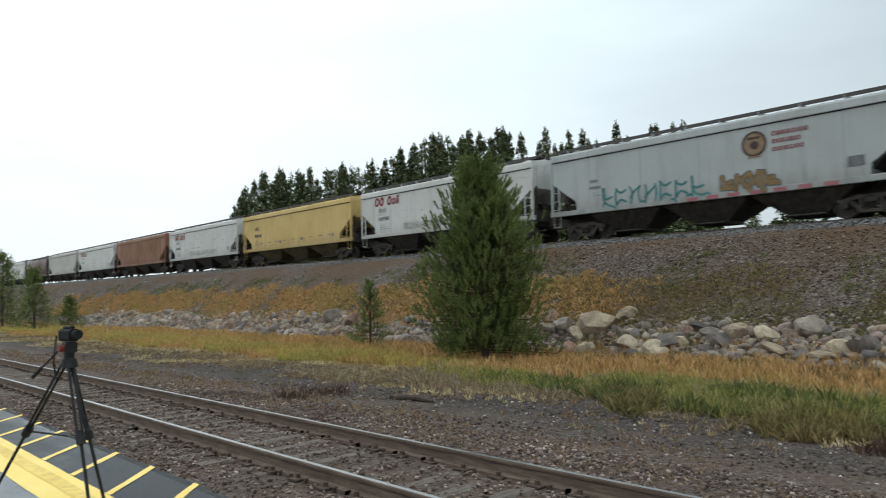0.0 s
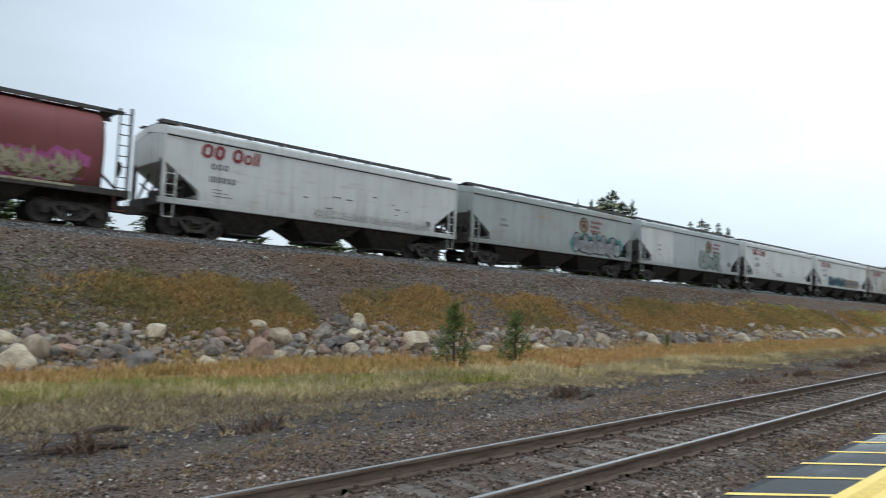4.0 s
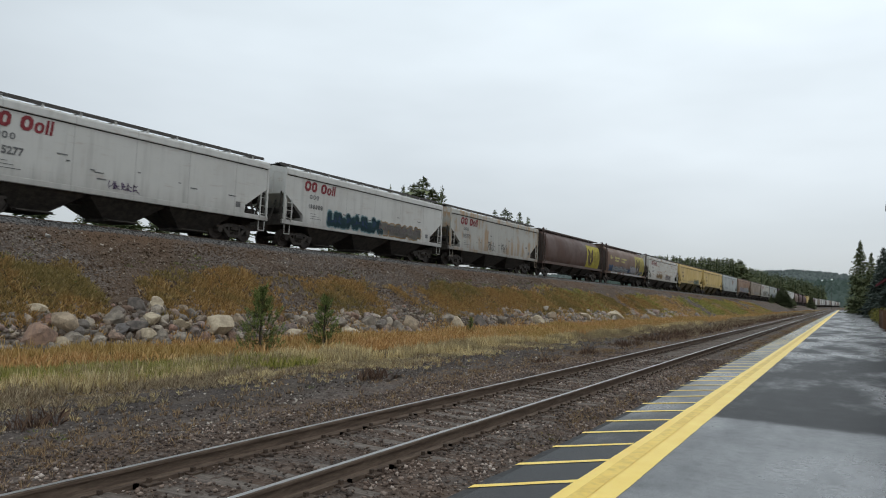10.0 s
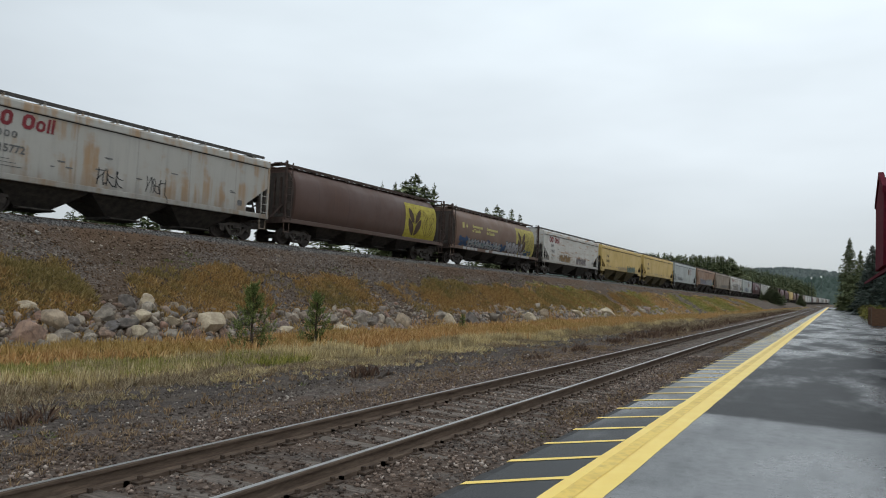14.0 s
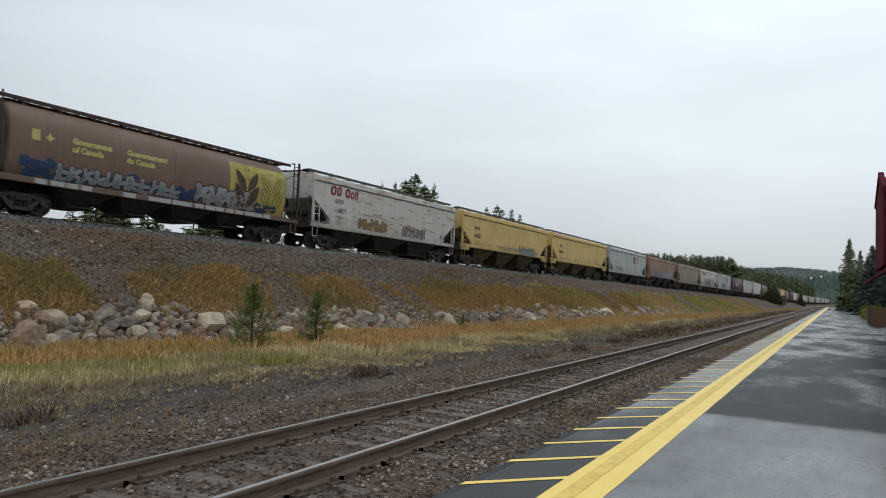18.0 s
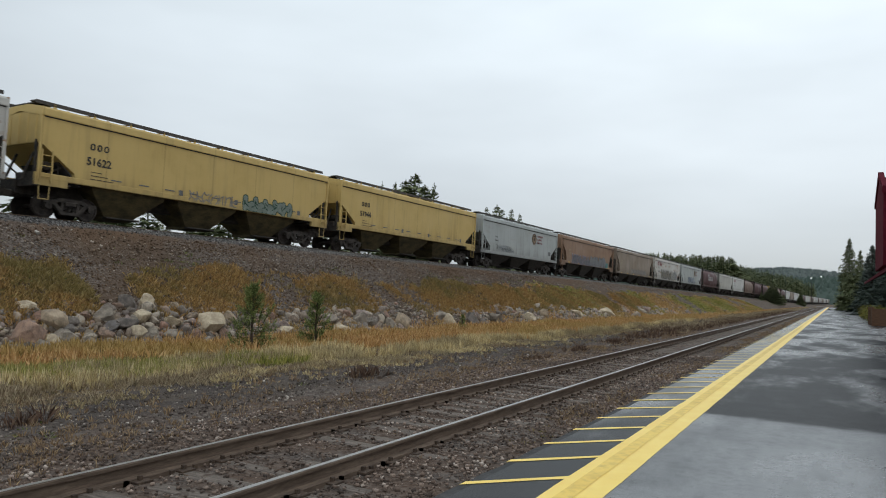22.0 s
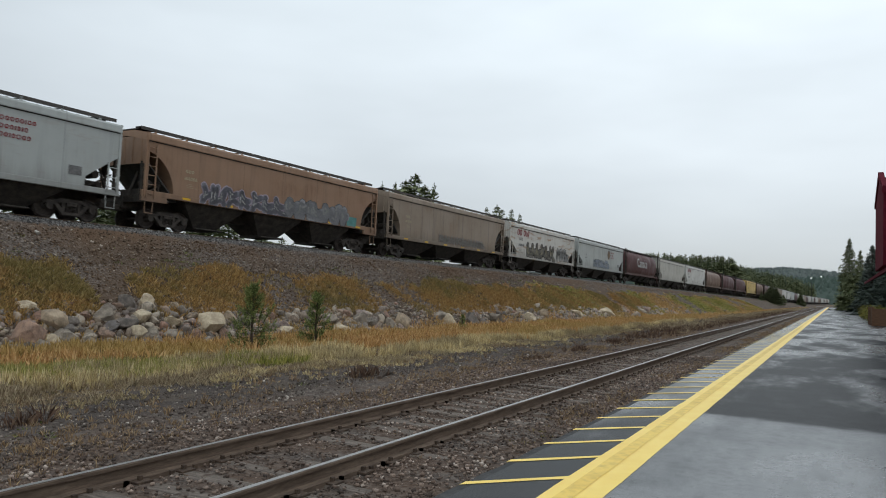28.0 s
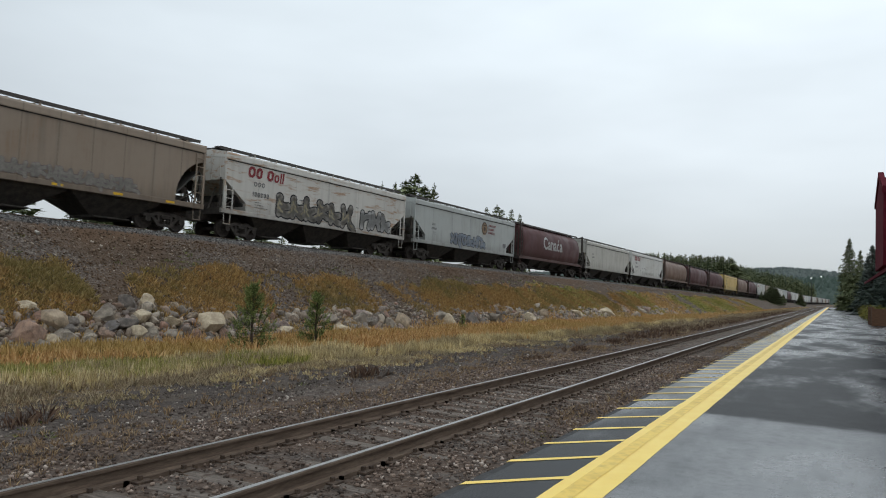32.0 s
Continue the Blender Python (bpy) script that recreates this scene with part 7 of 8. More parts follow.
def pine_near(x, y, h, rad, seed, limbs=120, shoots=13, tuft=22, label="", needle=0.085, width=0.012, spread_k=0.6, cone=True):
    """A young lodgepole pine, branched to the ground, with upturned shoots."""
    r = np.random.RandomState(seed)
    z0 = float(ground_z(np.array([x]), np.array([y]))[0])
    tree = empty("pine_tree", pose(x, y, z0))
    tagged(tree, label, "tree")
    trunk = Builder()
    rings = []
    for i in range(9):
        f = i / 8
        rr = 0.018 * h * (1 - f) ** 0.9 + 0.012
        cx, cy = 0.03 * h * 0.2 * math.sin(3 * f + seed), 0.03 * h * 0.2 * math.cos(2.2 * f + seed)
        rings.append([(cx + rr * math.cos(a), cy + rr * math.sin(a), -0.1 + f * h) for a in np.linspace(0, 6.283, 8, endpoint=False)])
    trunk.loft(rings)
    part("trunk", trunk, M["bark"], tree)
    lb = Builder()
    tips, dirs, inner = [], [], []
    for k in range(limbs):
        f = 0.05 + 0.93 * (k + r.rand()) / limbs
        a = k * 2.39996 + 0.5 * r.randn()
        shape = 0.10 + 0.90 * (1 - f) ** 0.9 if cone else min(1.0, 0.80 + 0.5 * f) * (1.0 if f < 0.38 else (0.12 + 0.88 * ((1 - f) / 0.62) ** 0.85))
        reach = rad * shape * (0.66 + 0.40 * r.rand()) * (1 + 0.5 * noise.noise(Vector((1.6 * math.cos(a), 1.6 * math.sin(a), f * 7 + seed))))
        rise = (-0.10 + 0.62 * f) * reach
        p0 = Vector((0, 0, f * h * 0.97))
        out = Vector((math.cos(a), math.sin(a), 0))
        prev = p0
        for s in range(1, 5):
            g = s / 4
            p = p0 + out * reach * g + Vector((0, 0, rise * g * g))
            lb.tube(prev, p, 0.010 * h / 6 * (1.35 - g) + 0.004, 4)
            prev = p
        for s in range(shoots):
            g = 0.25 + 0.75 * (s + r.rand()) / shoots
            p = p0 + out * reach * g + Vector((0, 0, rise * g * g))
            side = Vector((-math.sin(a), math.cos(a), 0)) * r.randn() * 0.24 * reach * (1.15 - g * 0.7)
            d = (out * 0.55 + side.normalized() * 0.35 * abs(r.randn()) + Vector((0, 0, 0.75 + 0.9 * r.rand()))).normalized()
            tips.append(p + side + d * (0.10 + 0.40 * r.rand() ** 2) * h / 6 + Vector((0, 0, 0.06)))
            dirs.append(d)
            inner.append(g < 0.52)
    for s in range(10):
        tips.append(Vector((0.02 * r.randn(), 0.02 * r.randn(), h * (0.93 + 0.08 * s / 10))))
        dirs.append(Vector((0.3 * r.randn(), 0.3 * r.randn(), 1)).normalized())
        inner.append(False)
    tagged(part("branchwork", lb, M["bark"], tree), kind="stuff")
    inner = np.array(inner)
    # inner shoots take the dark needles, painting depth into the crown
    for name, pick, mat in (("crown", ~inner, M["needle"]), ("inner_crown", inner, M["needle_shade"])):
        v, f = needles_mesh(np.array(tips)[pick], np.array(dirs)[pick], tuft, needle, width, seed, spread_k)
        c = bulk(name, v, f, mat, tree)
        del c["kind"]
    return tree


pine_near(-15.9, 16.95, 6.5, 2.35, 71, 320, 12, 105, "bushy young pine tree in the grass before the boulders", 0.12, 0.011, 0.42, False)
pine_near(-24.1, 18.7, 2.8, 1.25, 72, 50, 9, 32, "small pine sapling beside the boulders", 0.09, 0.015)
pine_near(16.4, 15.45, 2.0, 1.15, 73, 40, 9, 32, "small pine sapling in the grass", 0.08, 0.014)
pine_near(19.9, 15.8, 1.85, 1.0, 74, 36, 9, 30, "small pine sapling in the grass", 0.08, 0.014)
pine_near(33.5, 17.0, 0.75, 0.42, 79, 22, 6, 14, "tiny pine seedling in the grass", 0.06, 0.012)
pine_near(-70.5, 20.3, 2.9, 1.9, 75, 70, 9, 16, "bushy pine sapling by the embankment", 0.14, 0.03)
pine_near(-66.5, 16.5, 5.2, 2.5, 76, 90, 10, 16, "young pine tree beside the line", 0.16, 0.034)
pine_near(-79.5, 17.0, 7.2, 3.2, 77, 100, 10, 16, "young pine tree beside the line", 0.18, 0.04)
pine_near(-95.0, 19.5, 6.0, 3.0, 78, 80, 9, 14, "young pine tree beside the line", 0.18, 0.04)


def far_conifer_mesh(seed, kind="spruce", thin=1.0):
    """A conifer of unit height seen from afar: boughs of many small sprays, uneven outline, pointed leader; returns trunk and crown meshes."""
    r = np.random.RandomState(seed)
    tb = Builder()
    tb.tube((0, 0, -0.02), (0, 0, 0.96), 0.012, 5, 0.003)
    boughs = int({"spruce": 380, "dense": 800, "pine": 360}[kind] * thin)
    low = {"spruce": 0.05, "dense": 0.02, "pine": 0.22}[kind]
    f = low + (0.985 - low) * np.sort(r.rand(boughs)) ** 1.05
    f = np.round(f * 26) / 26 * 0.3 + f * 0.7
    a = r.rand(boughs) * 6.2832
    if kind == "pine":
        g = (f - low) / (1 - low)
        reach = 0.15 * np.sin(np.pi * np.clip(g * 0.9 + 0.12, 0, 1)) ** 0.7 * (1 - 0.3 * g) * (0.45 + 0.75 * r.rand(boughs))
        drop = 0.25 * r.randn(boughs)
    else:
        reach = (0.165 * (1 - f) ** 0.85 + 0.006) * (0.5 + 0.65 * r.rand(boughs))
        drop = -0.30 + 0.16 * r.randn(boughs) + 0.5 * (f > 0.85)
    lobes = 1 + 0.22 * np.sin(2 * a + seed) * np.sin(9 * f + seed)
    reach = reach * lobes
    per = (15 if kind == "dense" else 9) if thin == 1.0 else 6
    b = np.repeat(np.arange(boughs), per)
    n = len(b)
    g = 0.12 + 0.88 * np.sqrt(r.rand(n))
    rc = reach[b]
    size = ((0.42 if thin < 1.0 else (0.17 if kind == "dense" else 0.24)) * rc * (1.25 - 0.7 * g) + 0.005) * (0.6 + 0.7 * r.rand(n))
    side = 0.22 * rc * (1.1 - 0.6 * g) * r.randn(n)
    c = np.stack([np.cos(a[b]) * rc * g - np.sin(a[b]) * side, np.sin(a[b]) * rc * g + np.cos(a[b]) * side, f[b] + drop[b] * rc * g + 0.006 * r.randn(n)], -1)
    out = np.stack([np.cos(a[b]), np.sin(a[b]), -0.25 + 0.35 * r.randn(n)], -1)
    lat = np.stack([-np.sin(a[b]), np.cos(a[b]), 0.5 * r.randn(n)], -1)
    s = size[:, None]
    v = np.stack([c - lat * s * 0.42 - out * s * 0.3, c + lat * s * 0.42 - out * s * 0.3, c + out * s * 0.95 + lat * s * 0.3 * r.randn(n)[:, None]], 1).reshape(-1, 3)
    me = bpy.data.meshes.new("crown")
    me.from_pydata([tuple(q) for q in v], [], [(3 * q, 3 * q + 1, 3 * q + 2) for q in range(n)])
    me.update()
    return tb.mesh("trunk"), me


FAR = {"thin_spruce": [far_conifer_mesh(480 + i, "spruce", 0.45) for i in range(5)], "thin_pine": [far_conifer_mesh(490 + i, "pine", 0.45) for i in range(4)], "dense": [far_conifer_mesh(460 + i, "dense") for i in range(4)], "spruce": [far_conifer_mesh(400 + i, "spruce") for i in range(6)], "pine": [far_conifer_mesh(430 + i, "pine") for i in range(5)]}
for pair in FAR["spruce"] + FAR["pine"] + FAR["dense"] + FAR["thin_spruce"] + FAR["thin_pine"]:
    pair[0].materials.append(M["bark"])
    pair[1].materials.append(M["needle_far"])


def far_tree(x, y, top, kind="spruce", label="dark green spruce tree behind the railway", group="trees behind the railway", blue=False, fat=1.0, z=None, seed=None, thin=False):
    r = np.random.RandomState(int(abs(x * 37 + y * 91)) % 99991 if seed is None else seed)
    z0 = float(ground_z(np.array([x]), np.array([y]))[0]) if z is None else z
    h = top - z0
    tree = empty("pine_tree" if kind == "pine" else "spruce_tree", pose(x, y, z0, 0, 0, 360 * r.rand()))
    tagged(tree, label, "tree", group)
    choice = FAR["thin_" + kind] if thin else FAR[kind]
    tr, cr = choice[r.randint(len(choice))]
    s = Matrix.Diagonal((h * fat, h * fat, h, 1))
    o = part("trunk", tr, None, tree)
    o.matrix_basis = s
    c = hang("crown", cr, M["needle_blue"] if blue else M["needle_far"], tree)
    c.matrix_basis = s
    return tree


r = np.random.RandomState(91)
# the wood behind the train on the left, its top rising to the right
def wood(a0, a1, e0, n, r0, r1):
    for i in range(n):
        f = (i + r.rand()) / n
        az = a0 + (a1 - a0) * f
        el = np.interp(f, np.linspace(0, 1, len(e0)), e0) - abs(0.02 * r.randn())
        R = r.uniform(r0, r1)
        x, y = -R * math.sin(radians(az)), R * math.cos(radians(az))
        far_tree(x, y, 1.8 + el * R, "spruce" if r.rand() < 0.7 else "pine", "dark green spruce tree behind the railway", fat=1.0 + 0.35 * r.rand())


def beyond(az, dist):
    """No tree of the wood stands nearer than 14 m behind the line."""
    return max(dist, 42.5 / (math.cos(radians(az)) - 0.0432 * math.sin(radians(az))) * (1 + dist / 400))


EL_AZ = ((63.5, 0.10), (62, 0.150), (60.5, 0.176), (59.2, 0.182), (56.8, 0.183), (54.3, 0.190), (51.9, 0.194), (49.6, 0.211), (47, 0.231), (44, 0.233), (41.3, 0.236), (37.9, 0.231), (36.1, 0.226), (35, 0.225), (32.4, 0.233), (29.4, 0.226), (27.4, 0.226))
for az, el in EL_AZ[1:]:
    R = beyond(az, r.uniform(62, 70))
    far_tree(-R * math.sin(radians(az)), R * math.cos(radians(az)), 1.8 + el * R, "dense", fat=0.95)
e_line = [e for _, e in EL_AZ[:11]]
a_line = [a for a, _ in EL_AZ[:11]]
for i in range(64):
    az = 63.5 - 23.0 * (i + r.rand()) / 64
    el = float(np.interp(-az, [-a for a in a_line], e_line)) - abs(0.014 * r.randn())
    R = beyond(az, r.uniform(62, 95))
    far_tree(-R * math.sin(radians(az)), R * math.cos(radians(az)), 1.8 + el * R, "dense" if r.rand() < 0.55 else "spruce", fat=0.95 + 0.35 * r.rand())
for i in range(10):
    az, R = 41 - 13 * (i + r.rand()) / 10, r.uniform(66, 90)
    far_tree(-R * math.sin(radians(az)), R * math.cos(radians(az)), 1.8 + (0.212 + 0.008 * r.randn()) * R, "dense", fat=0.95)
wood(27, -8, (0.17, 0.12, 0.10, 0.10), 12, 70, 110)
for px_, py_, el, R, kd, ft in ((0.8558, 0.5173, 0.160, 105, "pine", 2.0), (0.849, 0.528, 0.150, 107, "pine", 1.7), (0.8693, 0.4943, 0.148, 100, "spruce", 1.1), (0.8414, 0.5404, 0.146, 112, "spruce", 1.2), (0.863, 0.505, 0.145, 104, "pine", 1.7), (0.831, 0.556, 0.146, 115, "spruce", 0.8),
                                (0.9101, 0.4144, 0.120, 120, "pine", 1.5), (0.9182, 0.3962, 0.114, 118, "spruce", 1.3), (0.9042, 0.4271, 0.116, 124, "spruce", 1.3), (0.923, 0.3848, 0.108, 121, "spruce", 1.1)):
    tall = far_tree(px_ * R, py_ * R, 1.8 + el * R, kd, "tall pine tree beyond the train" if kd == "pine" else "slim spruce tree beyond the train", fat=ft)
    tall.children[1].material_slots[0].material = M["bush_green"]
# lower trees seen under and between the wagons
for i in range(190):
    az = r.uniform(-66, 45)
    R = r.uniform(46, 80) if az > -45 else r.uniform(56, 130)
    x, y = -R * math.sin(radians(az)), R * math.cos(radians(az))
    if y < main_y(x) + 12:
        continue
    far_tree(x, y, 1.8 + R * math.cos(radians(az)) * r.uniform(0.080, 0.128) if noise.noise(Vector((az * 0.11, 5.0, 0))) > -0.25 else 1.8 + R * 0.06, "pine" if r.rand() < 0.7 else "spruce", "bushy young tree behind the embankment", "young trees behind the embankment", fat=2.2, thin=True)
# the wood beyond the train on the right
for i in range(250):
    f = (i + r.rand()) / 250
    dy = float(np.interp(f, [0, 0.5, 1.0], [0.235, 0.125, 0.022]))
    el = float(np.interp(dy, [0.02, 0.05, 0.08, 0.1065, 0.12, 0.1337, 0.17, 0.21, 0.24], [0.026, 0.035, 0.041, 0.047, 0.0575, 0.0590, 0.0595, 0.062, 0.060])) - abs(0.006 * r.randn())
    R = np.interp(f, [0, 0.55, 1.0], [250, 320, 640]) * (1 + 0.15 * r.rand())
    R = max(R, (main_y(float(R)) + 10.0) / dy)
    dark = far_tree(R, dy * R, 1.8 + el * R, "spruce" if r.rand() < 0.85 else "pine", "dark spruce tree in the wood along the line", "wood along the line", fat=1.1 + 0.5 * r.rand(), thin=True)
    dark.children[1].material_slots[0].material = M["needle_wood"]
for X, Y, top, ft in ((226, 15.6, 6.6, 3.6), (220, 14.2, 5.4, 3.8), (230, 16.4, 6.0, 3.8), (206, 16.8, 4.2, 2.0), (300, 10.9, 5.6, 2.2), (312, 11.6, 5.0, 2.2), (262, 14.6, 4.0, 2.4)):
    bush = far_tree(X, Y, top, "dense", "bushy green spruce beside the line", "bushes beside the line", fat=ft)
    bush.children[1].material_slots[0].material = M["bush_green"]
# spruces at the end of the platform
for X, Y, top, ft, bl in ((212, -3.4, 18.8, 1.35, False), (224, -6.2, 16.5, 1.2, False), (160, -7.0, 12.6, 1.7, True), (140, -5.6, 11.9, 1.6, True), (150, -8.6, 14.0, 1.6, True), (128, -6.6, 9.2, 1.9, True), (118, -6.9, 8.6, 1.9, True), (135, -9.0, 12.5, 1.6, True), (112, -6.6, 6.5, 2.0, True), (180, -6.4, 12.0, 1.7, True)):
    by = far_tree(X, Y, top, "dense", "blue-green spruce tree by the platform" if bl else "tall dark spruce tree at the platform's end", "spruces by the platform", bl, ft, z=-0.05)
    if not bl:
        by.children[1].material_slots[0].material = M["needle_wood"]

# far wooded hills
def hill(name, x0, y0, y1, top, depth, seed, label, col):
    ys = np.linspace(y0, y1, 90)
    b = Builder()
    rr = np.random.RandomState(seed)
    rows_h = []
    for i, y in enumerate(ys):
        f = i / 89
        hgt = top(f) - 1.5
        rows_h.append([(x0 - depth * (1 - g), y, hgt * math.sin(g * math.pi / 2) ** 0.8 - 2) for g in np.linspace(0, 1, 9)] + [(x0 + depth, y, -2)])
    b.loft(rows_h, caps=False, closed=False)
    o = tagged(part(name, b, col, smooth=True), label, "hill", kind="structure")
    vs, fs, k0 = [], [], 0
    for _ in range(4200):
        i, g = rr.randint(89), rr.rand() ** 0.6
        f = i / 89
        y = ys[i] + (ys[1] - ys[0]) * rr.rand()
        x = x0 - depth * (1 - g)
        z = (top(f) - 1.5) * math.sin(g * math.pi / 2) ** 0.8 - 4.0
        h, w = 5.0 + 3.0 * rr.rand() ** 2, 3.0 + 1.6 * rr.rand()
        a0 = rr.rand() * 6
        ring = [(x + w * math.cos(a0 + a), y + w * math.sin(a0 + a), z + 1) for a in (0, 1.257, 2.513, 3.77, 5.027)]
        vs += ring + [(x, y, z + h)]
        fs += [(k0 + j, k0 + (j + 1) % 5, k0 + 5) for j in range(5)]
        k0 += 6
    bulk(name + "_trees", vs, fs, col, None, "dense dark conifer forest on the far hill", "forest")


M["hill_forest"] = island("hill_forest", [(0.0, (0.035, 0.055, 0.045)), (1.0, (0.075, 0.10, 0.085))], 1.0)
# same forest in a paler gray: distance haze put into the colour
M["hill_far"] = island("hill_forest_hazy", [(0.0, (0.066, 0.082, 0.078)), (1.0, (0.105, 0.124, 0.116))], 1.0)
hill("hill", 900, -420, 420, lambda f: 14 + 14 * math.sin(2.6 * f + 0.4) + 3 * math.sin(17 * f), 160, 95, "dark wooded hillside beyond the station", M["hill_forest"])
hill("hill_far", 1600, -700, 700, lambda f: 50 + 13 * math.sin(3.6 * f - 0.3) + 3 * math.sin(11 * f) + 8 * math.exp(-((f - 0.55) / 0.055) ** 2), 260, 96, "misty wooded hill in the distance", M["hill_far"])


# ---- station building, seen at its far corner ----
station = tagged(empty("station_building", pose(0, 0, 0)), "maroon-trimmed timber station building with a steep roof", "building")
BX0, BX1, BY = 16.0, 57.5, -2.90
part("wall", Builder().box(BX0, BX1, BY - 8.0, BY - 1.9, -0.1, 4.6), M["maroon"], station)
b = Builder()
b.add([(BX0 - 1, BY + 0.25, 4.4), (BX1 + 0.6, BY + 0.25, 4.4), (BX1 + 0.6, BY - 4.0, 9.6), (BX0 - 1, BY - 4.0, 9.6), (BX0 - 1, BY - 8.3, 4.4), (BX1 + 0.6, BY - 8.3, 4.4),
       (BX0 - 1, BY + 0.25, 4.2), (BX1 + 0.6, BY + 0.25, 4.2), (BX1 + 0.6, BY - 4.0, 9.35), (BX0 - 1, BY - 4.0, 9.35), (BX0 - 1, BY - 8.3, 4.2), (BX1 + 0.6, BY - 8.3, 4.2)],
      [(0, 1, 2, 3), (3, 2, 5, 4), (6, 9, 8, 7), (9, 10, 11, 8), (0, 6, 7, 1), (4, 5, 11, 10), (1, 7, 8, 2), (2, 8, 11, 5), (0, 3, 9, 6), (3, 4, 10, 9)])
part("roof", b, M["shingle"], station, "dark red shingled roof")
gable = part("gable", Builder().plate([(BX1 - 9, 4.1), (BX1, 4.1), (BX1, 8.5), (BX1 - 4.5, 9.9), (BX1 - 9, 8.5)], BY - 5, BY + 0.42), M["maroon"], station, "maroon gable wall facing the track")
part("trim", Builder().plate([(BX1 - 9.3, 8.3), (BX1 - 4.5, 9.8), (BX1 + 0.1, 8.4), (BX1 + 0.1, 8.7), (BX1 - 4.5, 10.25), (BX1 - 9.3, 8.7)], BY + 0.2, BY + 0.49), M["maroon"], gable)
part("porch_roof", Builder().add([(BX0, BY, 4.0), (BX1 + 0.8, BY, 4.0), (BX1 + 0.8, BY + 1.04, 3.35), (BX0, BY + 1.04, 3.35), (BX0, BY, 3.85), (BX1 + 0.8, BY, 3.85), (BX1 + 0.8, BY + 1.04, 3.2), (BX0, BY + 1.04, 3.2)],
                                    [(0, 1, 2, 3), (7, 6, 5, 4), (0, 4, 5, 1), (2, 6, 7, 3), (1, 5, 6, 2), (0, 3, 7, 4)]), M["maroon"], station, "maroon porch roof over the platform")
for x in np.arange(BX0 + 2, BX1, 4.5):
    part("window_frame", Builder().box(x, x + 1.3, BY - 1.95, BY - 1.85, 1.0, 2.6, 0.02), M["maroon"], station)
fence = tagged(empty("wooden_planter", pose(0, 0, 0)), "brown timber planter box beside the platform", "planter")
for k in range(6):
    part("board", Builder().box(71.0, 78.0, -2.90, -2.84, 0.02 + 0.245 * k, 0.25 + 0.245 * k, 0.008), M["wood"], fence)
for x in (71.0, 73.3, 75.6, 78.0):
    part("post", Builder().box(x - 0.07, x + 0.07, -3.02, -2.80, -0.1, 1.58, 0.01), M["wood"], fence)
part("end_board", Builder().box(70.96, 71.02, -5.6, -2.85, 0.02, 1.46), M["wood"], fence)
part("soil", Builder().box(71.05, 77.9, -5.6, -2.95, -0.05, 1.15), M["asphalt_edge"], fence)


def leafy(x, y, h, rad, seed, label):
    r = np.random.RandomState(seed)
    z0 = -0.08
    sh = tagged(empty("shrub", pose(x, y, z0)), label, "shrub")
    b = Builder()
    for k in range(9):
        a = r.rand() * 6.28
        b.tube((0.05 * math.cos(a), 0.05 * math.sin(a), 0), (rad * 0.6 * math.cos(a), rad * 0.6 * math.sin(a), h * (0.5 + 0.3 * r.rand())), 0.02, 4, 0.006)
    tagged(part("stems", b, M["bark"], sh), kind="stuff")
    n = 900
    d = r.randn(n, 3)
    d /= np.linalg.norm(d, axis=1)[:, None]
    c = d * np.array((rad, rad, h * 0.5)) * (0.6 + 0.45 * r.rand(n))[:, None] + np.array((0, 0, h * 0.52))
    u, w = r.randn(n, 3), r.randn(n, 3)
    s = 0.10
    v = np.stack([c - s * u * 0.5, c + s * u * 0.5, c + s * w], 1).reshape(-1, 3)
    cr = bulk("leaves", v, np.arange(3 * n).reshape(-1, 3), M["leaf_yellow"], sh)
    del cr["kind"]


for i, (x, y) in enumerate(((84, -3.9), (90, -4.0), (97, -4.3), (105, -4.4), (113, -4.8), (122, -4.6), (132, -4.9), (145, -4.8))):
    leafy(x, y, 1.3 + 0.25 * (i % 3), 1.5, 500 + i, "yellow-green shrub at the platform's back edge")

# ---- photographer's tripod with a camera, standing on the platform ----
tripod = tagged(empty("tripod", pose(-7.04, 2.08, 0)), "black aluminium camera tripod standing on the platform", "tripod")
feet = [(-1.05, -0.35), (0.55, 0.02), (0.22, 0.24)]
HEAD_Z = 1.28
for fx, fy in feet:
    top = Vector((fx * 0.05, fy * 0.05, HEAD_Z))
    foot = Vector((fx, fy, 0.02))
    mid = top.lerp(foot, 0.52)
    sd = (foot - top).cross(Vector((0, 0, 1))).normalized() * 0.022
    b = Builder()
    b.tube(top + sd, mid + sd, 0.013, 7)
    b.tube(top - sd, mid - sd, 0.013, 7)
    leg = part("leg", b, M["tripod"], tripod)
    part("lower_leg", Builder().tube(mid - (foot - top) * 0.06, foot, 0.015, 7), M["tripod"], leg)
    part("clamp", Builder().tube(mid - (foot - top) * 0.03, mid + (foot - top) * 0.03, 0.040, 8), M["tripod"], leg)
    part("rubber_foot", Builder().tube(foot + Vector((0, 0, 0.03)), foot - Vector((0, 0, 0.02)), 0.022, 8), M["camera_body"], leg)
b = Builder()
for fx, fy in feet:
    p = Vector((fx * 0.05, fy * 0.05, HEAD_Z)).lerp(Vector((fx, fy, 0.02)), 0.52)
    b.tube((0, 0, 0.62), p, 0.009, 6)
part("spreader", b, M["tripod"], tripod)
part("crown_casting", Builder().tube((0, 0, HEAD_Z - 0.05), (0, 0, HEAD_Z + 0.03), 0.075, 12, 0.06), M["tripod"], tripod)
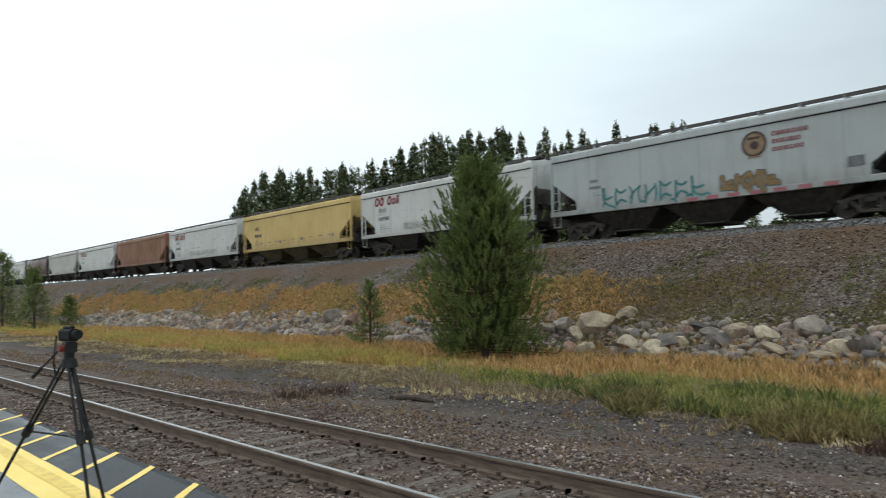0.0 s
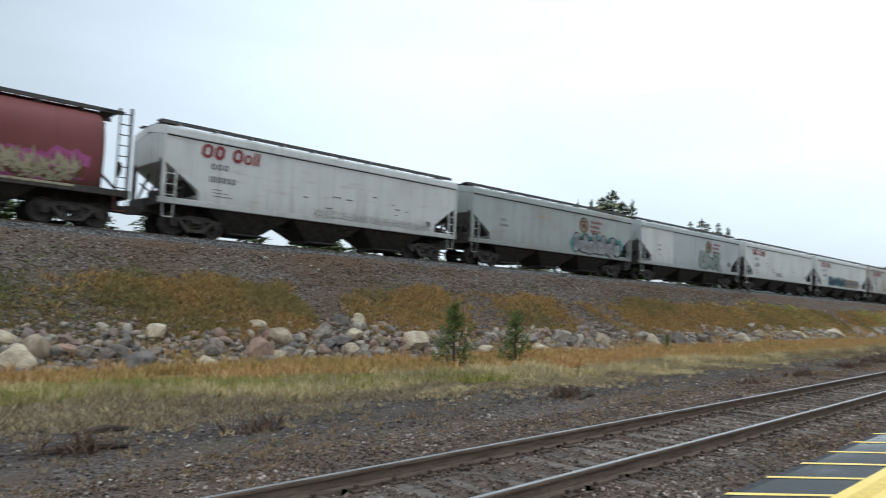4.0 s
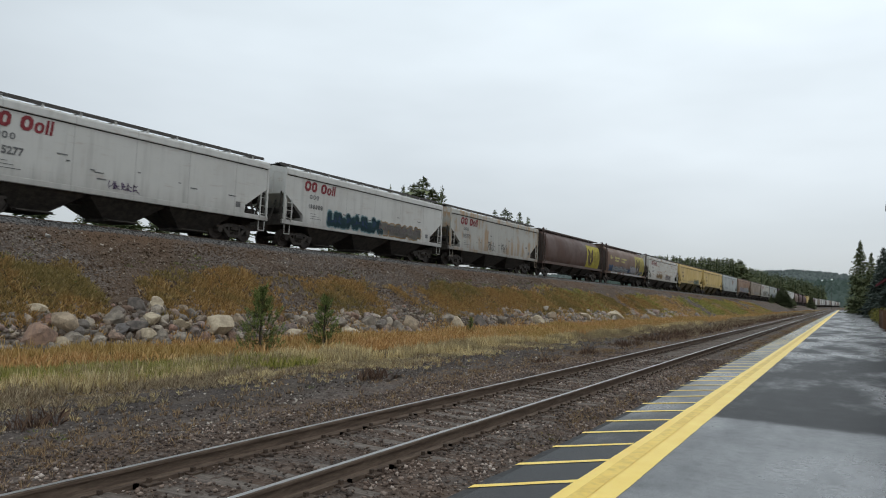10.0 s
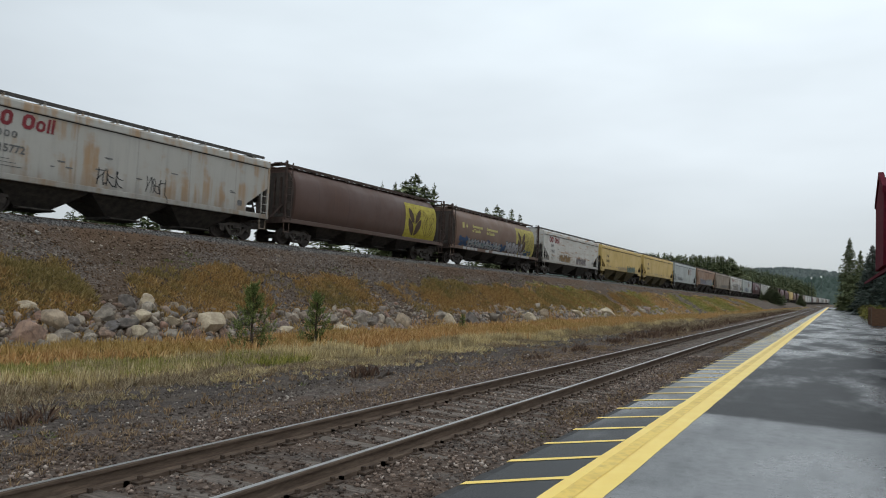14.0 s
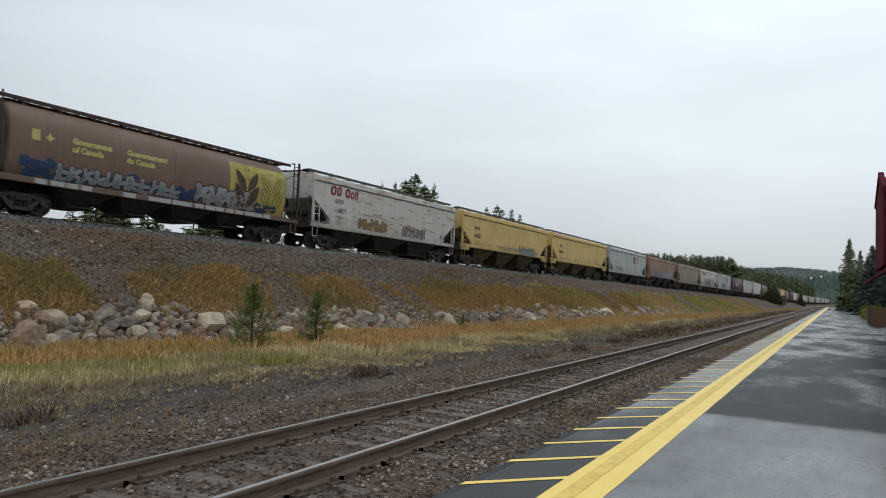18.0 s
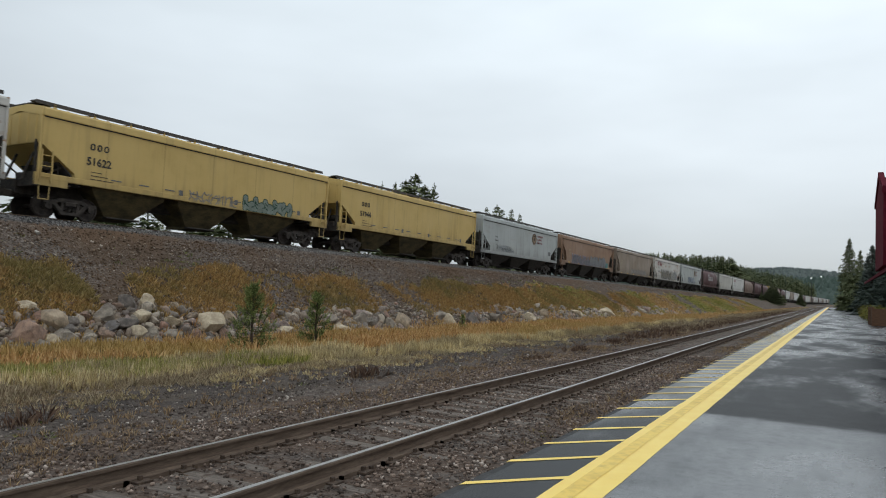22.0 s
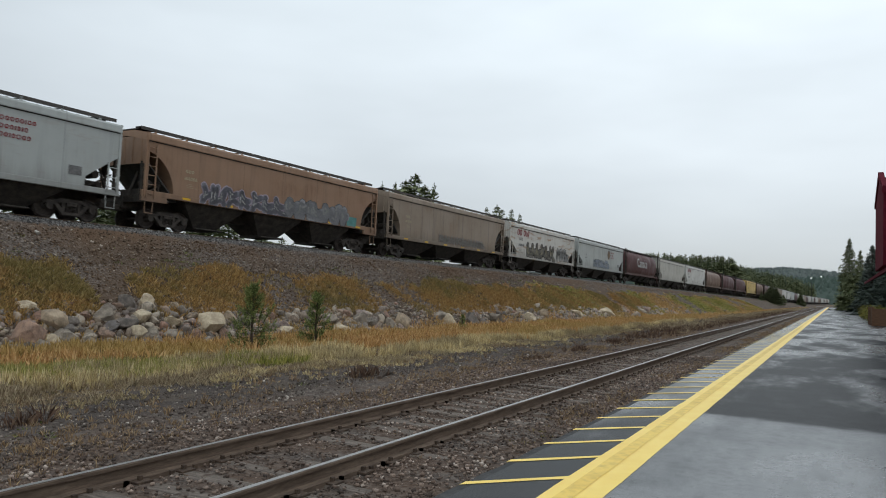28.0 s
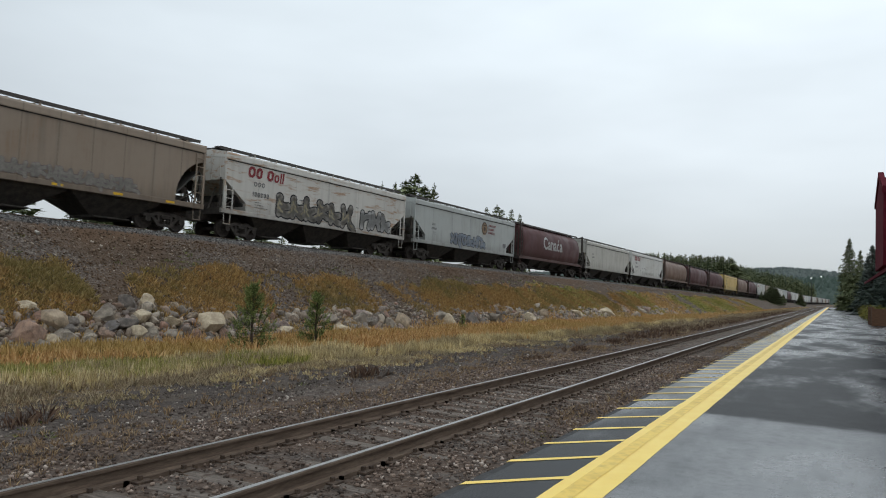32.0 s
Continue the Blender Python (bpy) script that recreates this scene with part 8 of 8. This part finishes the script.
head = part("fluid_head", Builder().tube((0, 0, HEAD_Z + 0.03), (0, 0, HEAD_Z + 0.09), 0.045, 12).box(-0.06, 0.06, -0.05, 0.05, HEAD_Z + 0.08, HEAD_Z + 0.18, 0.015), M["tripod"], tripod)
part("drag_knob", Builder().tube((0.0, -0.05, HEAD_Z + 0.12), (0.0, -0.09, HEAD_Z + 0.12), 0.03, 10), M["red_plastic"], head, "red drag knob")
part("pan_handle", Builder().tube((-0.05, -0.05, HEAD_Z + 0.13), (-0.30, -0.22, HEAD_Z - 0.14), 0.009, 7).tube((-0.22, -0.165, HEAD_Z - 0.05), (-0.30, -0.22, HEAD_Z - 0.14), 0.017, 8), M["tripod"], head)
camcorder = tagged(empty("video_camera", pose(-7.04, 2.08, HEAD_Z + 0.185, 0, 0, 12)), "black video camera mounted on the tripod", "camera")
part("shell", Builder().box(-0.10, 0.08, -0.05, 0.05, 0.0, 0.11, 0.02), M["camera_body"], camcorder)
part("lens", Builder().tube((0.08, 0, 0.06), (0.15, 0, 0.06), 0.038, 14, 0.042), M["camera_body"], camcorder)
part("top_handle", Builder().box(-0.08, 0.05, -0.02, 0.02, 0.108, 0.132, 0.008), M["camera_body"], camcorder)
part("strap", Builder().tube((-0.11, -0.06, 0.05), (-0.135, -0.07, -0.18), 0.008, 5).tube((-0.135, -0.07, -0.18), (-0.10, -0.065, -0.34), 0.010, 5), M["tripod"], camcorder)

# ---- derail on the siding, yard lamps far off ----
derail = tagged(empty("derail", pose(-29.5, 5.97, 0.0)), "yellow painted derail block on the siding's rail", "derail")
part("block", Builder().plate([(-0.9, 0.0), (-0.7, 0.16), (0.5, 0.18), (0.8, 0.0)], -0.45, 0.12), M["reflector"], derail)
part("cover", Builder().plate([(-0.75, 0.165), (-0.7, 0.22), (0.5, 0.23), (0.55, 0.185)], -0.5, 0.15), M["steel_dark"], derail)
part("base_plate", Builder().box(-0.9, 0.9, -0.6, 0.3, -0.18, -0.10), M["steel_dark"], derail)
for x, y, z in ((400, 9.8, 13.7), (405, 5.7, 14.4)):
    lampo = tagged(empty("yard_lamp", pose(x, y, 0)), "lit flood lamp on a tall steel mast", "lamp", "yard lamps")
    part("mast", Builder().tube((0, 0, -0.3), (0, 0, z), 0.08, 8, 0.05), M["grime_shade"], lampo)
    part("lamp_head", Builder().box(-0.35, 0.35, -0.35, 0.35, z - 0.15, z + 0.6, 0.05), M["steel_dark"], lampo)
    part("lamp_face", Builder().tube((-0.36, 0, z + 0.25), (-0.42, 0, z + 0.25), 0.20, 12), M["lamp_glow"], lampo, "glowing lamp face")
# dead wood and a stone by the siding
for x, y, a, s in ((13.9, 9.0, 20, 0.5), (3.6, 9.9, -15, 0.5), (-10.8, 9.4, 5, 0.6), (4.2, 11.0, 10, 0.4)):
    z0 = float(ground_z(np.array([x]), np.array([y]))[0])
    b = Builder()
    b.tube((-s, 0, 0.03), (s * 0.2, 0.05, 0.06), 0.05, 7, 0.06)
    b.tube((s * 0.2, 0.05, 0.06), (s, -0.05, 0.04), 0.06, 7, 0.03)
    tagged(part("dead_branch", b, M["bark"], at=pose(x, y, z0, 0, 0, a)), "short dark piece of dead wood on the cinders", "branch")

# a black rubber scrap on the wet platform, and a pale stone high on the slope
scrap = tagged(part("rubber_scrap", Builder().plate([(-0.28, 0.004), (-0.20, 0.05), (0.05, 0.035), (0.24, 0.06), (0.30, 0.004)], -0.09, 0.07), M["tripod"]), "crumpled black rubber scrap lying on the wet platform", "debris")
scrap.matrix_basis = pose(20.6, -1.25, 0.0, 0, 0, -55)
sx, sy = 15.1, 24.4
pale = part("pale_stone", BOULDERS[3], M["boulder"])
pale.data = BOULDERS[3].copy()
pale.data.materials.clear()
pale.data.materials.append(M["stencil_pale"])
pale.matrix_basis = pose(sx, sy, float(ground_z(np.array([sx]), np.array([sy]))[0]) + 0.04, 20, 10, 40) @ Matrix.Diagonal((0.14, 0.10, 0.09, 1))
tagged(pale, "single pale stone lying high on the slope", "stone")


motions()
